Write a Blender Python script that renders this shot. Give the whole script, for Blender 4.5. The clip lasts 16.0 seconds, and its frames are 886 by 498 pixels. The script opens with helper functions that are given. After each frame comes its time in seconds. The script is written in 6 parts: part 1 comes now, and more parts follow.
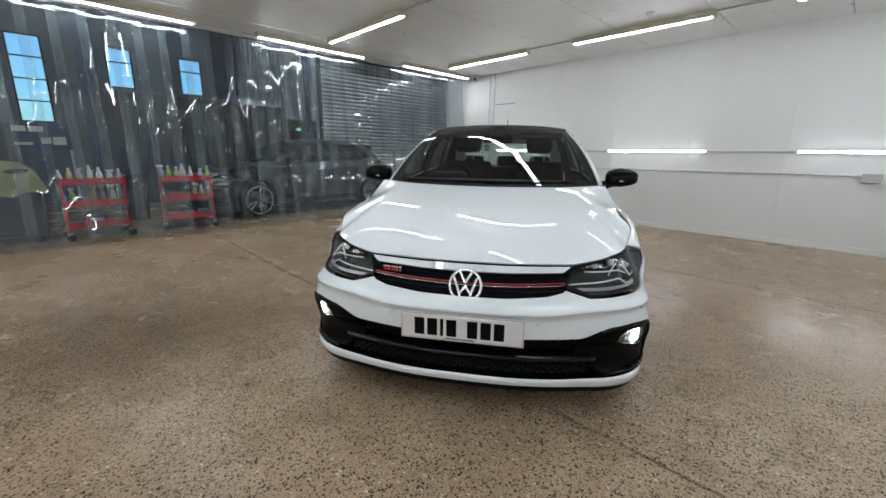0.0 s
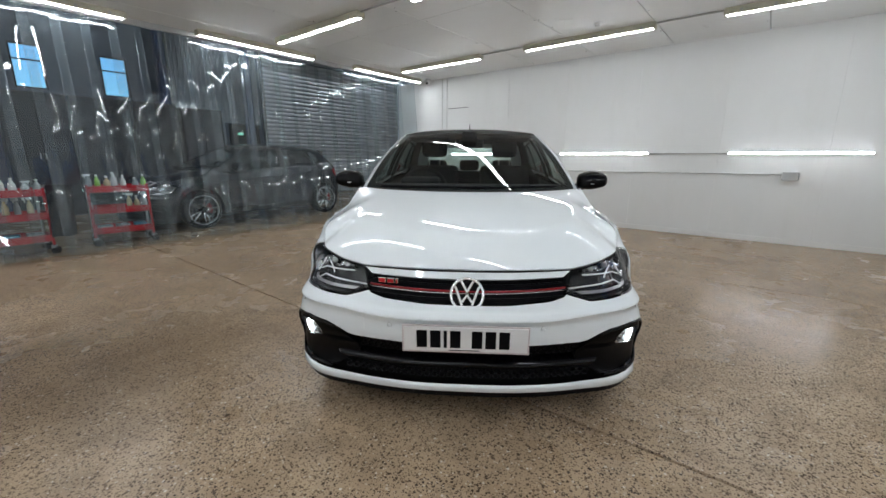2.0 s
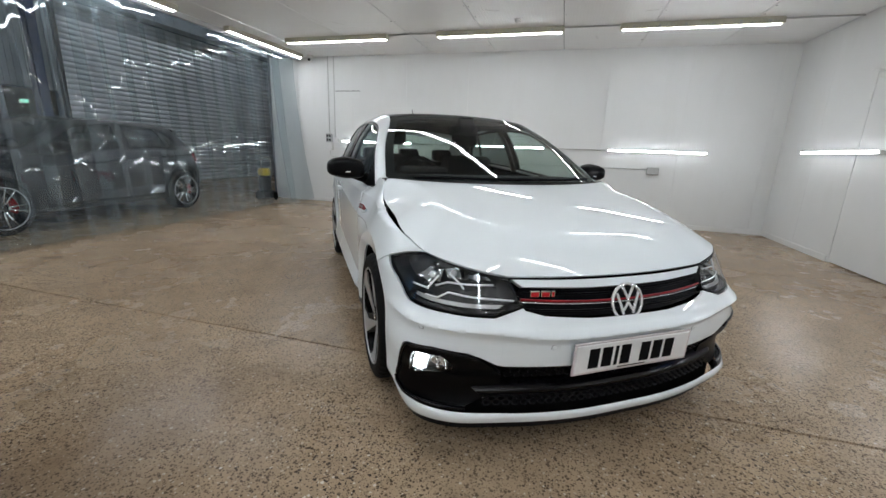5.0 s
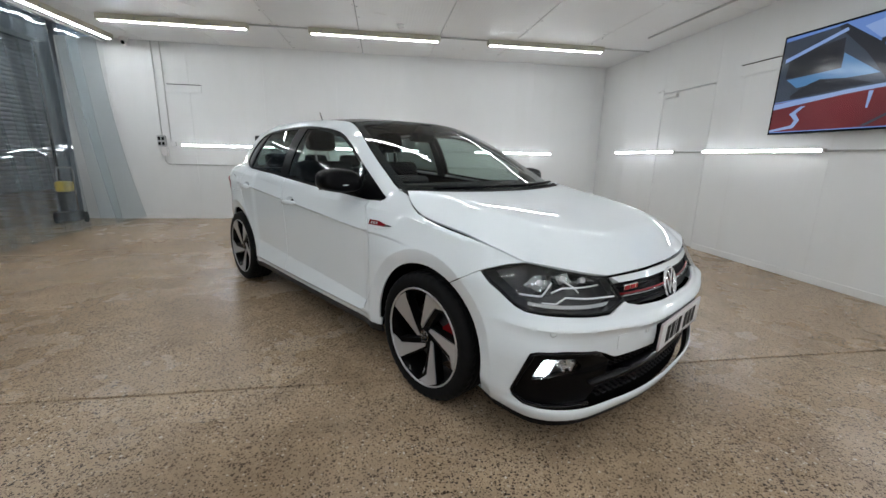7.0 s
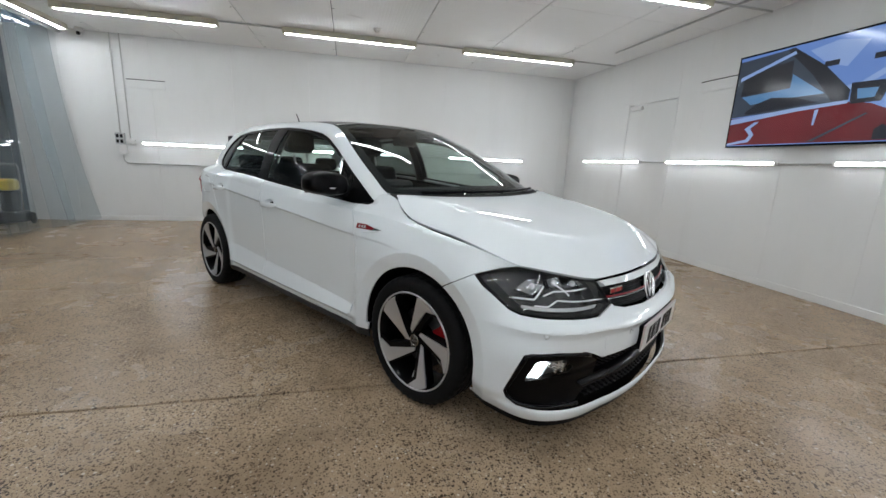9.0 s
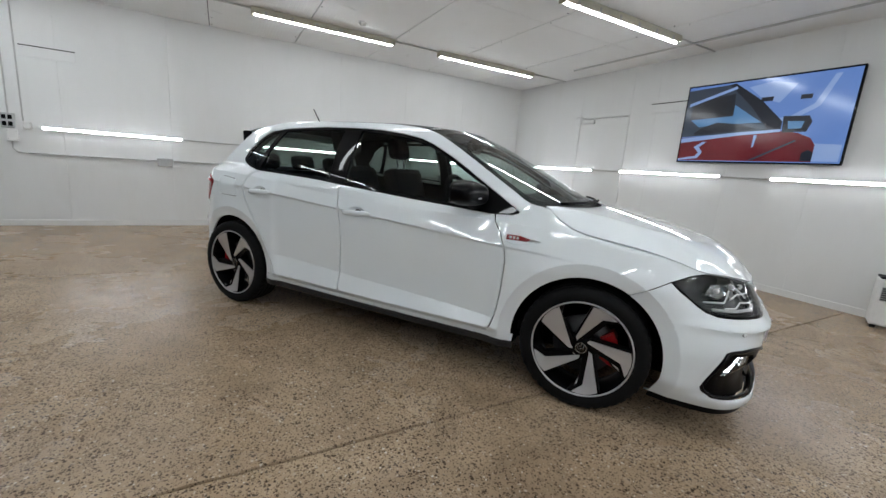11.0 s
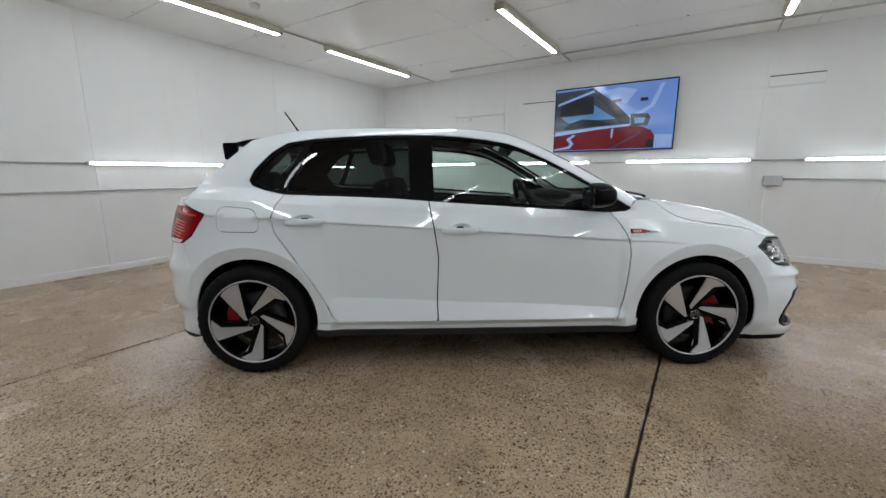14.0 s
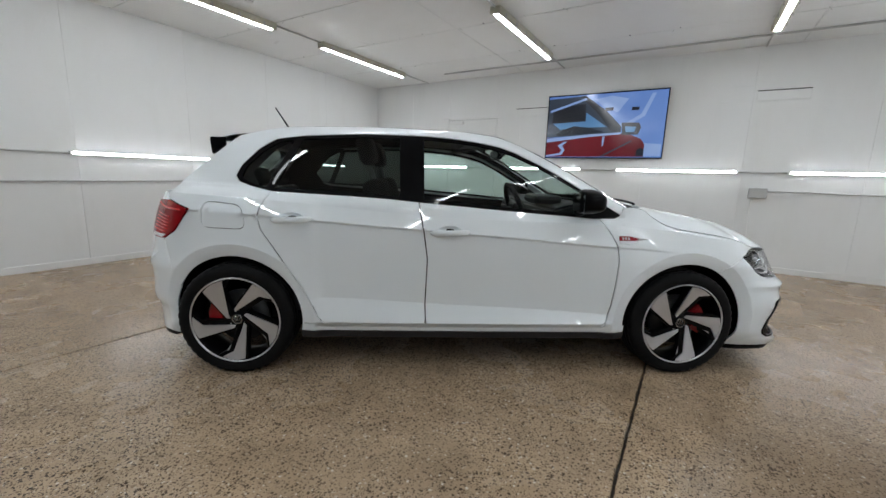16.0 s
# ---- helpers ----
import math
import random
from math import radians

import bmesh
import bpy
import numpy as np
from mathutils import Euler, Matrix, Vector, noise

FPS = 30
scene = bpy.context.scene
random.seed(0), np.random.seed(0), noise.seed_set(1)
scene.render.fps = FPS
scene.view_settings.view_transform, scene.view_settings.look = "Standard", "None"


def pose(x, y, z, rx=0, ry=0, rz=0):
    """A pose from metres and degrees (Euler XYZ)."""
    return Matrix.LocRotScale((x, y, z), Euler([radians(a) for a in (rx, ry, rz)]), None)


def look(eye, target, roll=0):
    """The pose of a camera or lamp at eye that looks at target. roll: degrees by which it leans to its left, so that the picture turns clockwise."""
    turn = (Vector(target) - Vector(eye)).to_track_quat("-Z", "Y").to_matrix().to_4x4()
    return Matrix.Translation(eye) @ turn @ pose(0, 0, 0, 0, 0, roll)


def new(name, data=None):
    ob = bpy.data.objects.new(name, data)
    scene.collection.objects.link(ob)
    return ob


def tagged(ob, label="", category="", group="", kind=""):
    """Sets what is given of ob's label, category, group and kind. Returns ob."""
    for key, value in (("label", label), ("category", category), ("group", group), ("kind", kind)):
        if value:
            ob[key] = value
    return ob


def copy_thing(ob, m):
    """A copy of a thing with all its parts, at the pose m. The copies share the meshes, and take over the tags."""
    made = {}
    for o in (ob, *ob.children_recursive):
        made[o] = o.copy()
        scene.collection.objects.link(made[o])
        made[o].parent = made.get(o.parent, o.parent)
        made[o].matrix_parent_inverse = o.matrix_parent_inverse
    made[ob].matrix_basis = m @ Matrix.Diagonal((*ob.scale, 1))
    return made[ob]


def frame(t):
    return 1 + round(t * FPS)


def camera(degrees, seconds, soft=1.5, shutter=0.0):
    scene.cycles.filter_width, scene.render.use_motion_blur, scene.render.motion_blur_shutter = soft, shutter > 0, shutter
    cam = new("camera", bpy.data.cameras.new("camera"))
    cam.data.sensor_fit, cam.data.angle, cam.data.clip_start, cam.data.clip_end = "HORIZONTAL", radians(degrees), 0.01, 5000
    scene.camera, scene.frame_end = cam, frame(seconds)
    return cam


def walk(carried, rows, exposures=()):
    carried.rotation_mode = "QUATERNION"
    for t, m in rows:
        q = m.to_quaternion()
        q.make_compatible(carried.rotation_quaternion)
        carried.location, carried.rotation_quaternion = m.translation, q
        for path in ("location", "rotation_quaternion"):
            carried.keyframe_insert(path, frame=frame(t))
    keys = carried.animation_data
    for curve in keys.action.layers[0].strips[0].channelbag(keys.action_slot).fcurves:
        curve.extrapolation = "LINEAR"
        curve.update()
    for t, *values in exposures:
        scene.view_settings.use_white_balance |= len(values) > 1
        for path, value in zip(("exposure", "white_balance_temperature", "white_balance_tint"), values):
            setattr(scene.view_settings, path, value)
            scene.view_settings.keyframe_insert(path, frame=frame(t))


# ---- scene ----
cam = camera(95.7, 16.0)
PATH = [
    (0, (2.33, -2.897, 1.165), (0.926, -1.549, 0.702), 0.8),
    (0.5, (2.227, -2.969, 1.172), (0.907, -1.537, 0.716), 0.6),
    (1, (2.169, -2.982, 1.169), (0.907, -1.498, 0.716), 0.6),
    (1.5, (2.14, -2.998, 1.173), (0.906, -1.489, 0.723), 0.4),
    (2, (2.132, -3.005, 1.177), (0.914, -1.483, 0.732), 0.2),
    (2.5, (2.131, -3.003, 1.177), (0.932, -1.465, 0.733), 0.2),
    (3, (2.117, -3.01, 1.176), (0.955, -1.445, 0.727), 0.4),
    (3.5, (1.95, -3.044, 1.161), (0.872, -1.424, 0.7), 0.9),
    (4, (1.651, -3.102, 1.164), (0.699, -1.409, 0.688), 1.5),
    (4.2, (1.514, -3.144, 1.159), (0.63, -1.416, 0.678), 1.8),
    (6.3, (0.058, -3.286, 1.125), (0.16, -1.34, 0.675), 1.5),
    (6.5, (-0.021, -3.273, 1.141), (0.155, -1.333, 0.687), 1.5),
    (7, (-0.13, -3.281, 1.152), (0.17, -1.355, 0.705), 1.3),
    (7.5, (-0.148, -3.285, 1.152), (0.21, -1.367, 0.71), 1.2),
    (8, (-0.146, -3.282, 1.153), (0.24, -1.369, 0.715), 1.4),
    (8.5, (-0.153, -3.277, 1.152), (0.253, -1.367, 0.721), 1.7),
    (8.7, (-0.17, -3.28, 1.147), (0.252, -1.371, 0.725), 2.0),
    (10.8, (-1.321, -2.88, 1.163), (-0.43, -1.138, 0.751), 4.6),
    (11, (-1.468, -2.782, 1.13), (-0.51, -1.071, 0.738), 4.4),
    (11.5, (-1.86, -2.5, 1.133), (-0.719, -0.904, 0.747), 4.2),
    (12, (-2.216, -2.195, 1.121), (-0.91, -0.73, 0.736), 3.4),
    (12.5, (-2.451, -1.888, 1.122), (-0.996, -0.567, 0.749), 2.3),
    (13, (-2.597, -1.645, 1.129), (-1.044, -0.442, 0.755), 1.0),
    (13.5, (-2.619, -1.506, 1.126), (-0.999, -0.393, 0.755), 0.2),
    (14, (-2.625, -1.488, 1.132), (-0.975, -0.42, 0.761), -0.1),
    (14.5, (-2.621, -1.489, 1.133), (-0.96, -0.436, 0.766), -0.0),
    (15, (-2.619, -1.489, 1.131), (-0.954, -0.441, 0.767), 0.4),
    (15.5, (-2.613, -1.491, 1.131), (-0.946, -0.448, 0.77), 1.0),
    (16, (-2.609, -1.481, 1.13), (-0.93, -0.456, 0.77), 1.8),
]
walk(cam, [(t, look(eye, target, roll)) for t, eye, target, roll in PATH])

# ---- world, exposure ----
world = bpy.data.worlds.new("sky")
scene.world = world
world.use_nodes = True
wn = world.node_tree.nodes
sky = wn.new("ShaderNodeTexSky")
sky.sky_type, sky.sun_disc, sky.sun_elevation, sky.sun_rotation = "NISHITA", False, radians(35), radians(200)
world.node_tree.links.new(sky.outputs[0], wn["Background"].inputs[0])
wn["Background"].inputs[1].default_value = 0.22
scene.view_settings.exposure = 0.0
LAMP, STRIP, GLOW = 46.5, 40.0, .62      # brightness of ceiling battens, wall tubes, television

# ---- materials ----
def nodes_of(name):
    m = bpy.data.materials.new(name)
    m.use_nodes = True
    return m, m.node_tree.nodes, m.node_tree.links, m.node_tree.nodes["Principled BSDF"]


def ramp(nt, links, source, *stops):
    r = nt.new("ShaderNodeValToRGB")
    while len(r.color_ramp.elements) < len(stops):
        r.color_ramp.elements.new(0.5)
    for e, (p, c) in zip(r.color_ramp.elements, stops):
        e.position, e.color = p, (*c, 1) if len(c) == 3 else (c[0], c[0], c[0], 1)
    links.new(source, r.inputs[0])
    return r.outputs[0]


def coords(nt, links, scale=(1, 1, 1), kind="Object"):
    tc, mp = nt.new("ShaderNodeTexCoord"), nt.new("ShaderNodeMapping")
    links.new(tc.outputs[kind], mp.inputs[0])
    mp.inputs["Scale"].default_value = scale
    return mp.outputs[0]


def noise_tex(nt, links, vec, scale, detail=4, rough=0.55, dist=0.0):
    n = nt.new("ShaderNodeTexNoise")
    links.new(vec, n.inputs["Vector"])
    n.inputs["Scale"].default_value, n.inputs["Detail"].default_value = scale, detail
    n.inputs["Roughness"].default_value, n.inputs["Distortion"].default_value = rough, dist
    return n


def mix(nt, links, a, b, fac, mode="MIX"):
    m = nt.new("ShaderNodeMix")
    m.data_type, m.blend_type = "RGBA", mode
    for sock, v in ((m.inputs[0], fac), (m.inputs[6], a), (m.inputs[7], b)):
        if isinstance(v, (int, float)):
            sock.default_value = v
        elif isinstance(v, tuple):
            sock.default_value = (*v, 1)
        else:
            links.new(v, sock)
    return m.outputs[2]


def bump(nt, links, b, height, strength, distance):
    n = nt.new("ShaderNodeBump")
    n.inputs["Strength"].default_value, n.inputs["Distance"].default_value = strength, distance
    links.new(height, n.inputs["Height"])
    links.new(n.outputs[0], b.inputs["Normal"])
    return n


def plain(name, colour, rough=0.5, metal=0.0, coat=0.0, vary=0.12, grain=40.0, relief=0.0, spec=0.5):
    """A surface of one colour with mottling at two scales, and fine relief."""
    m, nt, links, b = nodes_of(name)
    v = coords(nt, links)
    big, fine = noise_tex(nt, links, v, 2.3, 3), noise_tex(nt, links, v, grain, 5)
    lo, hi = tuple(c * (1 - vary) for c in colour), tuple(min(1, c * (1 + vary * .6)) for c in colour)
    c1 = ramp(nt, links, big.outputs[0], (.3, lo), (.7, hi))
    c2 = mix(nt, links, c1, ramp(nt, links, fine.outputs[0], (.35, (1 - vary * .7,)), (.65, (1,))), 1.0, "MULTIPLY")
    links.new(c2, b.inputs["Base Color"])
    r = ramp(nt, links, big.outputs[0], (.3, (max(0, rough - .06),)), (.7, (min(1, rough + .06),)))
    links.new(r, b.inputs["Roughness"])
    b.inputs["Metallic"].default_value, b.inputs["Coat Weight"].default_value = metal, coat
    b.inputs["Coat Roughness"].default_value = .03
    b.inputs["Specular IOR Level"].default_value = spec
    if relief:
        bump(nt, links, b, fine.outputs[0], .5, relief)
    return m


def paint(name, colour, rough=.6, peel=.00003, coat=1.0, spec=.12):
    """Car paint: clear coat with a trace of orange peel."""
    m, nt, links, b = nodes_of(name)
    v = coords(nt, links)
    big, fine = noise_tex(nt, links, v, 1.2, 2), noise_tex(nt, links, v, 55, 2)
    links.new(ramp(nt, links, big.outputs[0], (.3, tuple(c * .97 for c in colour)), (.7, colour)), b.inputs["Base Color"])
    b.inputs["Roughness"].default_value = rough
    b.inputs["Coat Weight"].default_value, b.inputs["Coat Roughness"].default_value = coat, .004
    b.inputs["Specular IOR Level"].default_value = spec
    bump(nt, links, b, fine.outputs[0], .35, peel)
    return m


def glow(name, colour, strength):
    m, nt, links, b = nodes_of(name)
    b.inputs["Base Color"].default_value = (.8, .8, .8, 1)
    b.inputs["Emission Color"].default_value = (*colour, 1)
    b.inputs["Emission Strength"].default_value = strength
    return m


def pane(name, tint, gloss=.03, base=.06, rise=.9):
    """Thin glass or clear plastic: lets light through tinted, reflects more at a slant."""
    m, nt, links, b = nodes_of(name)
    nt.remove(b)
    out = nt["Material Output"]
    tr, gl, mx, lw, pw, mr = (nt.new("ShaderNode" + k) for k in ("BsdfTransparent", "BsdfGlossy", "MixShader", "LayerWeight", "Math", "MapRange"))
    tr.inputs[0].default_value = (*tint, 1)
    gl.inputs["Roughness"].default_value = gloss
    lw.inputs[0].default_value = .5
    pw.operation = "POWER"
    pw.inputs[1].default_value = 5
    links.new(lw.outputs["Facing"], pw.inputs[0])
    mr.inputs["To Min"].default_value, mr.inputs["To Max"].default_value = base, rise
    links.new(pw.outputs[0], mr.inputs[0])
    links.new(mr.outputs[0], mx.inputs[0])
    links.new(tr.outputs[0], mx.inputs[1])
    links.new(gl.outputs[0], mx.inputs[2])
    links.new(mx.outputs[0], out.inputs[0])
    return m, nt, links, gl


def floor_material():
    """Ground concrete with its gravel laid open: stones in two sizes, stains, worn sheen, one painted dark reflection.
    """
    m, nt, links, b = nodes_of("ground_concrete")
    v = coords(nt, links)
    big = noise_tex(nt, links, v, .55, 5, .6)
    mid = noise_tex(nt, links, v, 4.5, 5, .6)
    base = mix(nt, links, ramp(nt, links, big.outputs[0], (.3, (.292, .213, .140)), (.5, (.350, .262, .177)), (.72, (.395, .309, .220))),
               ramp(nt, links, mid.outputs[0], (.3, (.80, .78, .76)), (.7, (1.08, 1.06, 1.03))), 1.0, "MULTIPLY")
    warp = noise_tex(nt, links, v, 60, 2)
    vv = nt.new("ShaderNodeMix")
    vv.data_type = "VECTOR"
    vv.inputs[0].default_value = .012
    links.new(v, vv.inputs[4])
    links.new(warp.outputs[1], vv.inputs[5])

    def stones(scale, radius):
        vo = nt.new("ShaderNodeTexVoronoi")
        links.new(vv.outputs[1], vo.inputs["Vector"])
        vo.inputs["Scale"].default_value = scale
        sep = nt.new("ShaderNodeSeparateColor")
        links.new(vo.outputs["Color"], sep.inputs[0])
        size = nt.new("ShaderNodeMath")
        size.operation = "MULTIPLY"
        links.new(sep.outputs[1], size.inputs[0])
        size.inputs[1].default_value = radius
        less = nt.new("ShaderNodeMath")
        less.operation = "LESS_THAN"
        links.new(vo.outputs["Distance"], less.inputs[0])
        links.new(size.outputs[0], less.inputs[1])
        tone = ramp(nt, links, sep.outputs[0], (0, (.022, .015, .010)), (.45, (.045, .030, .020)), (.62, (.12, .078, .048)), (.9, (.32, .24, .165)), (1, (.58, .52, .44)))
        return tone, less.outputs[0], vo
    t1, f1, v1 = stones(86, .55)
    t2, f2, v2 = stones(150, .54)
    t3, f3, v3 = stones(48, .29)
    c = mix(nt, links, base, t2, f2)
    c = mix(nt, links, c, t1, f1)
    c = mix(nt, links, c, t3, f3)
    # where the skin of the concrete is still on, fewer stones show
    worn = ramp(nt, links, noise_tex(nt, links, v, .9, 4, .65).outputs[0], (.32, (.60,)), (.58, (1,)))
    c = mix(nt, links, base, c, worn)
    spots = noise_tex(nt, links, v, 1.7, 6, .7)
    c = mix(nt, links, c, ramp(nt, links, spots.outputs[0], (.25, (.68, .66, .63)), (.45, (1, 1, 1))), .8, "MULTIPLY")
    # dark patch, wandering in outline: a dark reflection painted into the floor colour
    wob = nt.new("ShaderNodeMix")
    wob.data_type = "VECTOR"
    wob.inputs[0].default_value = .45
    links.new(v, wob.inputs[4])
    links.new(noise_tex(nt, links, v, 1.4, 4, .6).outputs[1], wob.inputs[5])
    dist = nt.new("ShaderNodeVectorMath")
    dist.operation = "DISTANCE"
    links.new(wob.outputs[1], dist.inputs[0])
    dist.inputs[1].default_value = (-.20, -1.26, .22)
    c = mix(nt, links, c, ramp(nt, links, dist.outputs["Value"], (.20, (.56, .54, .52)), (.62, (1, 1, 1))), .9, "MULTIPLY")
    links.new(c, b.inputs["Base Color"])
    # smooth where the skin is on, rough where the gravel lies open
    patchy = ramp(nt, links, noise_tex(nt, links, v, 2.1, 6, .7).outputs[0], (.34, (.11,)), (.66, (.21,)))
    links.new(mix(nt, links, patchy, (.34, .34, .34), ramp(nt, links, worn, (.55, (0,)), (1, (.75,)))), b.inputs["Roughness"])
    b.inputs["Specular IOR Level"].default_value = .14
    hgt = mix(nt, links, mid.outputs[0], v1.outputs["Distance"], .6)
    bump(nt, links, b, hgt, .30, .0022)
    return m


def wall_material(name, colour, panel=True):
    """Painted sheet: roller texture, scuffs low down, a few stains."""
    m, nt, links, b = nodes_of(name)
    v = coords(nt, links)
    big, mid = noise_tex(nt, links, v, .8, 4), noise_tex(nt, links, coords(nt, links, (1.2, 1.2, .25)), 3.0, 5, .6)
    fine = noise_tex(nt, links, v, 260, 3)
    c = ramp(nt, links, big.outputs[0], (.3, tuple(k * .955 for k in colour)), (.7, colour))
    c = mix(nt, links, c, ramp(nt, links, mid.outputs[0], (.28, (.965, .963, .955)), (.5, (1, 1, 1))), 1.0, "MULTIPLY")
    scuff = noise_tex(nt, links, coords(nt, links, (1, 1, 2.2)), 9, 6, .7)
    c = mix(nt, links, c, ramp(nt, links, scuff.outputs[0], (.22, (.84, .83, .80)), (.27, (1, 1, 1))), .7, "MULTIPLY")
    links.new(c, b.inputs["Base Color"])
    links.new(ramp(nt, links, mid.outputs[0], (.3, (.30,)), (.7, (.45,))), b.inputs["Roughness"])
    if panel:
        bump(nt, links, b, fine.outputs[0], .25, .0006)
    else:
        # beaded sheets: narrow grooves every few centimetres
        wv = nt.new("ShaderNodeTexWave")
        wv.bands_direction, wv.wave_profile = "X", "SIN"
        links.new(v, wv.inputs["Vector"])
        wv.inputs["Scale"].default_value, wv.inputs["Distortion"].default_value = 7.5, 0
        g = ramp(nt, links, wv.outputs["Fac"], (.0, (0,)), (.12, (1,)))
        bump(nt, links, b, mix(nt, links, g, fine.outputs[0], .08), .5, .0022)
    return m


M_FLOOR = floor_material()
M_JOINT = plain("joint_filler", (.035, .028, .022), .8, relief=.002)
M_WALL = wall_material("white_wall_sheet", (.70, .705, .70))
M_CEIL = wall_material("white_ceiling_sheet", (.77, .775, .77), False)
M_TRIM = plain("white_plastic", (.72, .72, .71), .4, vary=.05)
M_CONDUIT = plain("grey_conduit", (.50, .50, .49), .45, vary=.08)
M_GREYBOX = plain("grey_box_plastic", (.42, .43, .43), .5, vary=.06)
# near-black: paints shade into gaps, recesses and undersides; also colours screw heads
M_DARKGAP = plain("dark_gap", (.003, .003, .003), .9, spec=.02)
M_LAMP = glow("batten_light", (.925, .98, 1.03), LAMP)
M_TUBE = glow("tube_light", (.93, .98, 1.04), STRIP)
M_BATTEN = plain("batten_housing", (.50, .48, .38), .45, vary=.12)
M_BLACK = plain("black_plastic", (.004, .004, .005), .5, vary=.2, grain=300, relief=.0002, spec=.06)
M_BLACKGLOSS = paint("black_gloss", (.0025, .0025, .003), .35, coat=.17, spec=.03)
M_BLADE = plain("dark_grey_plastic", (.022, .022, .024), .5, vary=.2, grain=300, relief=.0002, spec=.3)
M_MESH = plain("mesh_plastic", (.006, .006, .007), .45, vary=.15, grain=200, spec=.1)
M_PIANO = paint("piano_black", (.002, .002, .003), .3, coat=.45, spec=.03)
M_RUBBER = plain("tyre_rubber", (.0065, .0065, .007), .7, vary=.25, grain=120, relief=.0005, spec=.12)
M_CHROME = plain("chrome", (.78, .78, .78), .09, 1.0, vary=.03)
M_REFLECTOR = plain("lamp_reflector", (.42, .43, .44), .16, 1.0, vary=.05)
M_SILVER = plain("bright_silver", (.88, .89, .90), .24, .75, vary=.03)
M_MACHINED = plain("machined_alloy", (.56, .57, .59), .36, .7, vary=.06, grain=300)
M_DISC = plain("brake_steel", (.06, .06, .062), .4, .6, vary=.2)
M_STEEL = plain("bare_steel", (.45, .45, .45), .38, 1.0, vary=.15)
M_REDTRIM = paint("red_trim", (.22, .004, .008), .3)
# white base paints the chrome bars' reflections into the colour; also on bulbs
M_LIGHTBAR = plain("light_bar_white", (.80, .81, .82), .15, vary=.02, coat=.6)
M_RED = paint("red_paint", (.42, .012, .018), .3)
M_PAINT = paint("white_car_paint", (.735, .780, .803))
M_INTERIOR = plain("dark_interior", (.014, .014, .016), .7, vary=.2, grain=150, relief=.0008, spec=.2)
M_CLOTH = plain("seat_cloth", (.016, .016, .018), .9, vary=.25, grain=220, relief=.0015, spec=.1)
M_WINDOW = pane("clear_car_glass", (.70, .80, .76), .005, .036)[0]
M_PRIVACY = pane("dark_car_glass", (.19, .225, .21), .005, .036)[0]
M_SCREEN = pane("windscreen_glass", (.62, .71, .68), .005, .036)[0]
M_FOG = glow("fog_lamp_glow", (.80, .93, 1), 1.1)
M_LENS = pane("headlamp_lens", (.92, .93, .94), .005, .04)[0]


def bm_box(bm, x0, y0, z0, x1, y1, z1, bevel=0.0, m=None):
    """A box with its edges rounded off, added to bm."""
    d = bmesh.ops.create_cube(bm, size=1.0)
    vs = d["verts"]
    bmesh.ops.scale(bm, vec=(x1 - x0, y1 - y0, z1 - z0), verts=vs)
    bmesh.ops.translate(bm, vec=((x0 + x1) / 2, (y0 + y1) / 2, (z0 + z1) / 2), verts=vs)
    if bevel:
        es = list({e for v in vs for e in v.link_edges})
        r = bmesh.ops.bevel(bm, geom=es, offset=bevel, segments=2, affect="EDGES", profile=.5)
        vs = [v for v in r["verts"]] + [v for v in vs if v.is_valid]
    if m is not None:
        bmesh.ops.transform(bm, matrix=m, verts=list({v for v in vs if v.is_valid}))


def bm_tube(bm, points, radius, sides=8, closed=False):
    """A round bar along points."""
    pts = [Vector(p) for p in points]
    n, rings = len(pts), []
    up = Vector((0, 0, 1))
    for i, p in enumerate(pts):
        a = pts[i - 1] if (i or closed) else p
        b = pts[(i + 1) % n] if (i < n - 1 or closed) else p
        t = (b - a).normalized()
        s = t.cross(up)
        if s.length < .05:
            s = t.cross(Vector((1, 0, 0)))
        s.normalize()
        w = s.cross(t)
        r = radius[i] if isinstance(radius, (list, tuple)) else radius
        rings.append([bm.verts.new(p + r * (math.cos(k) * s + math.sin(k) * w)) for k in (2 * math.pi * j / sides for j in range(sides))])
    for i in range(n if closed else n - 1):
        a, b = rings[i], rings[(i + 1) % n]
        for j in range(sides):
            f = bm.faces.new((a[j], a[(j + 1) % sides], b[(j + 1) % sides], b[j]))
            f.smooth = True
    if not closed:
        bm.faces.new(rings[0])
        bm.faces.new(rings[-1][::-1])


def bm_lathe(bm, profile, sides=48, axis="x", smooth_faces=True):
    """A turned form: profile of (along, radius) about an axis."""
    rings = []
    for a, r in profile:
        ring = []
        for j in range(sides):
            k = 2 * math.pi * j / sides
            c, s = r * math.cos(k), r * math.sin(k)
            ring.append(bm.verts.new((a, c, s) if axis == "x" else (c, s, a) if axis == "z" else (c, a, s)))
        rings.append(ring)
    for a, b in zip(rings, rings[1:]):
        for j in range(sides):
            f = bm.faces.new((a[j], a[(j + 1) % sides], b[(j + 1) % sides], b[j]))
            f.smooth = smooth_faces
    bmesh.ops.recalc_face_normals(bm, faces=bm.faces[:])


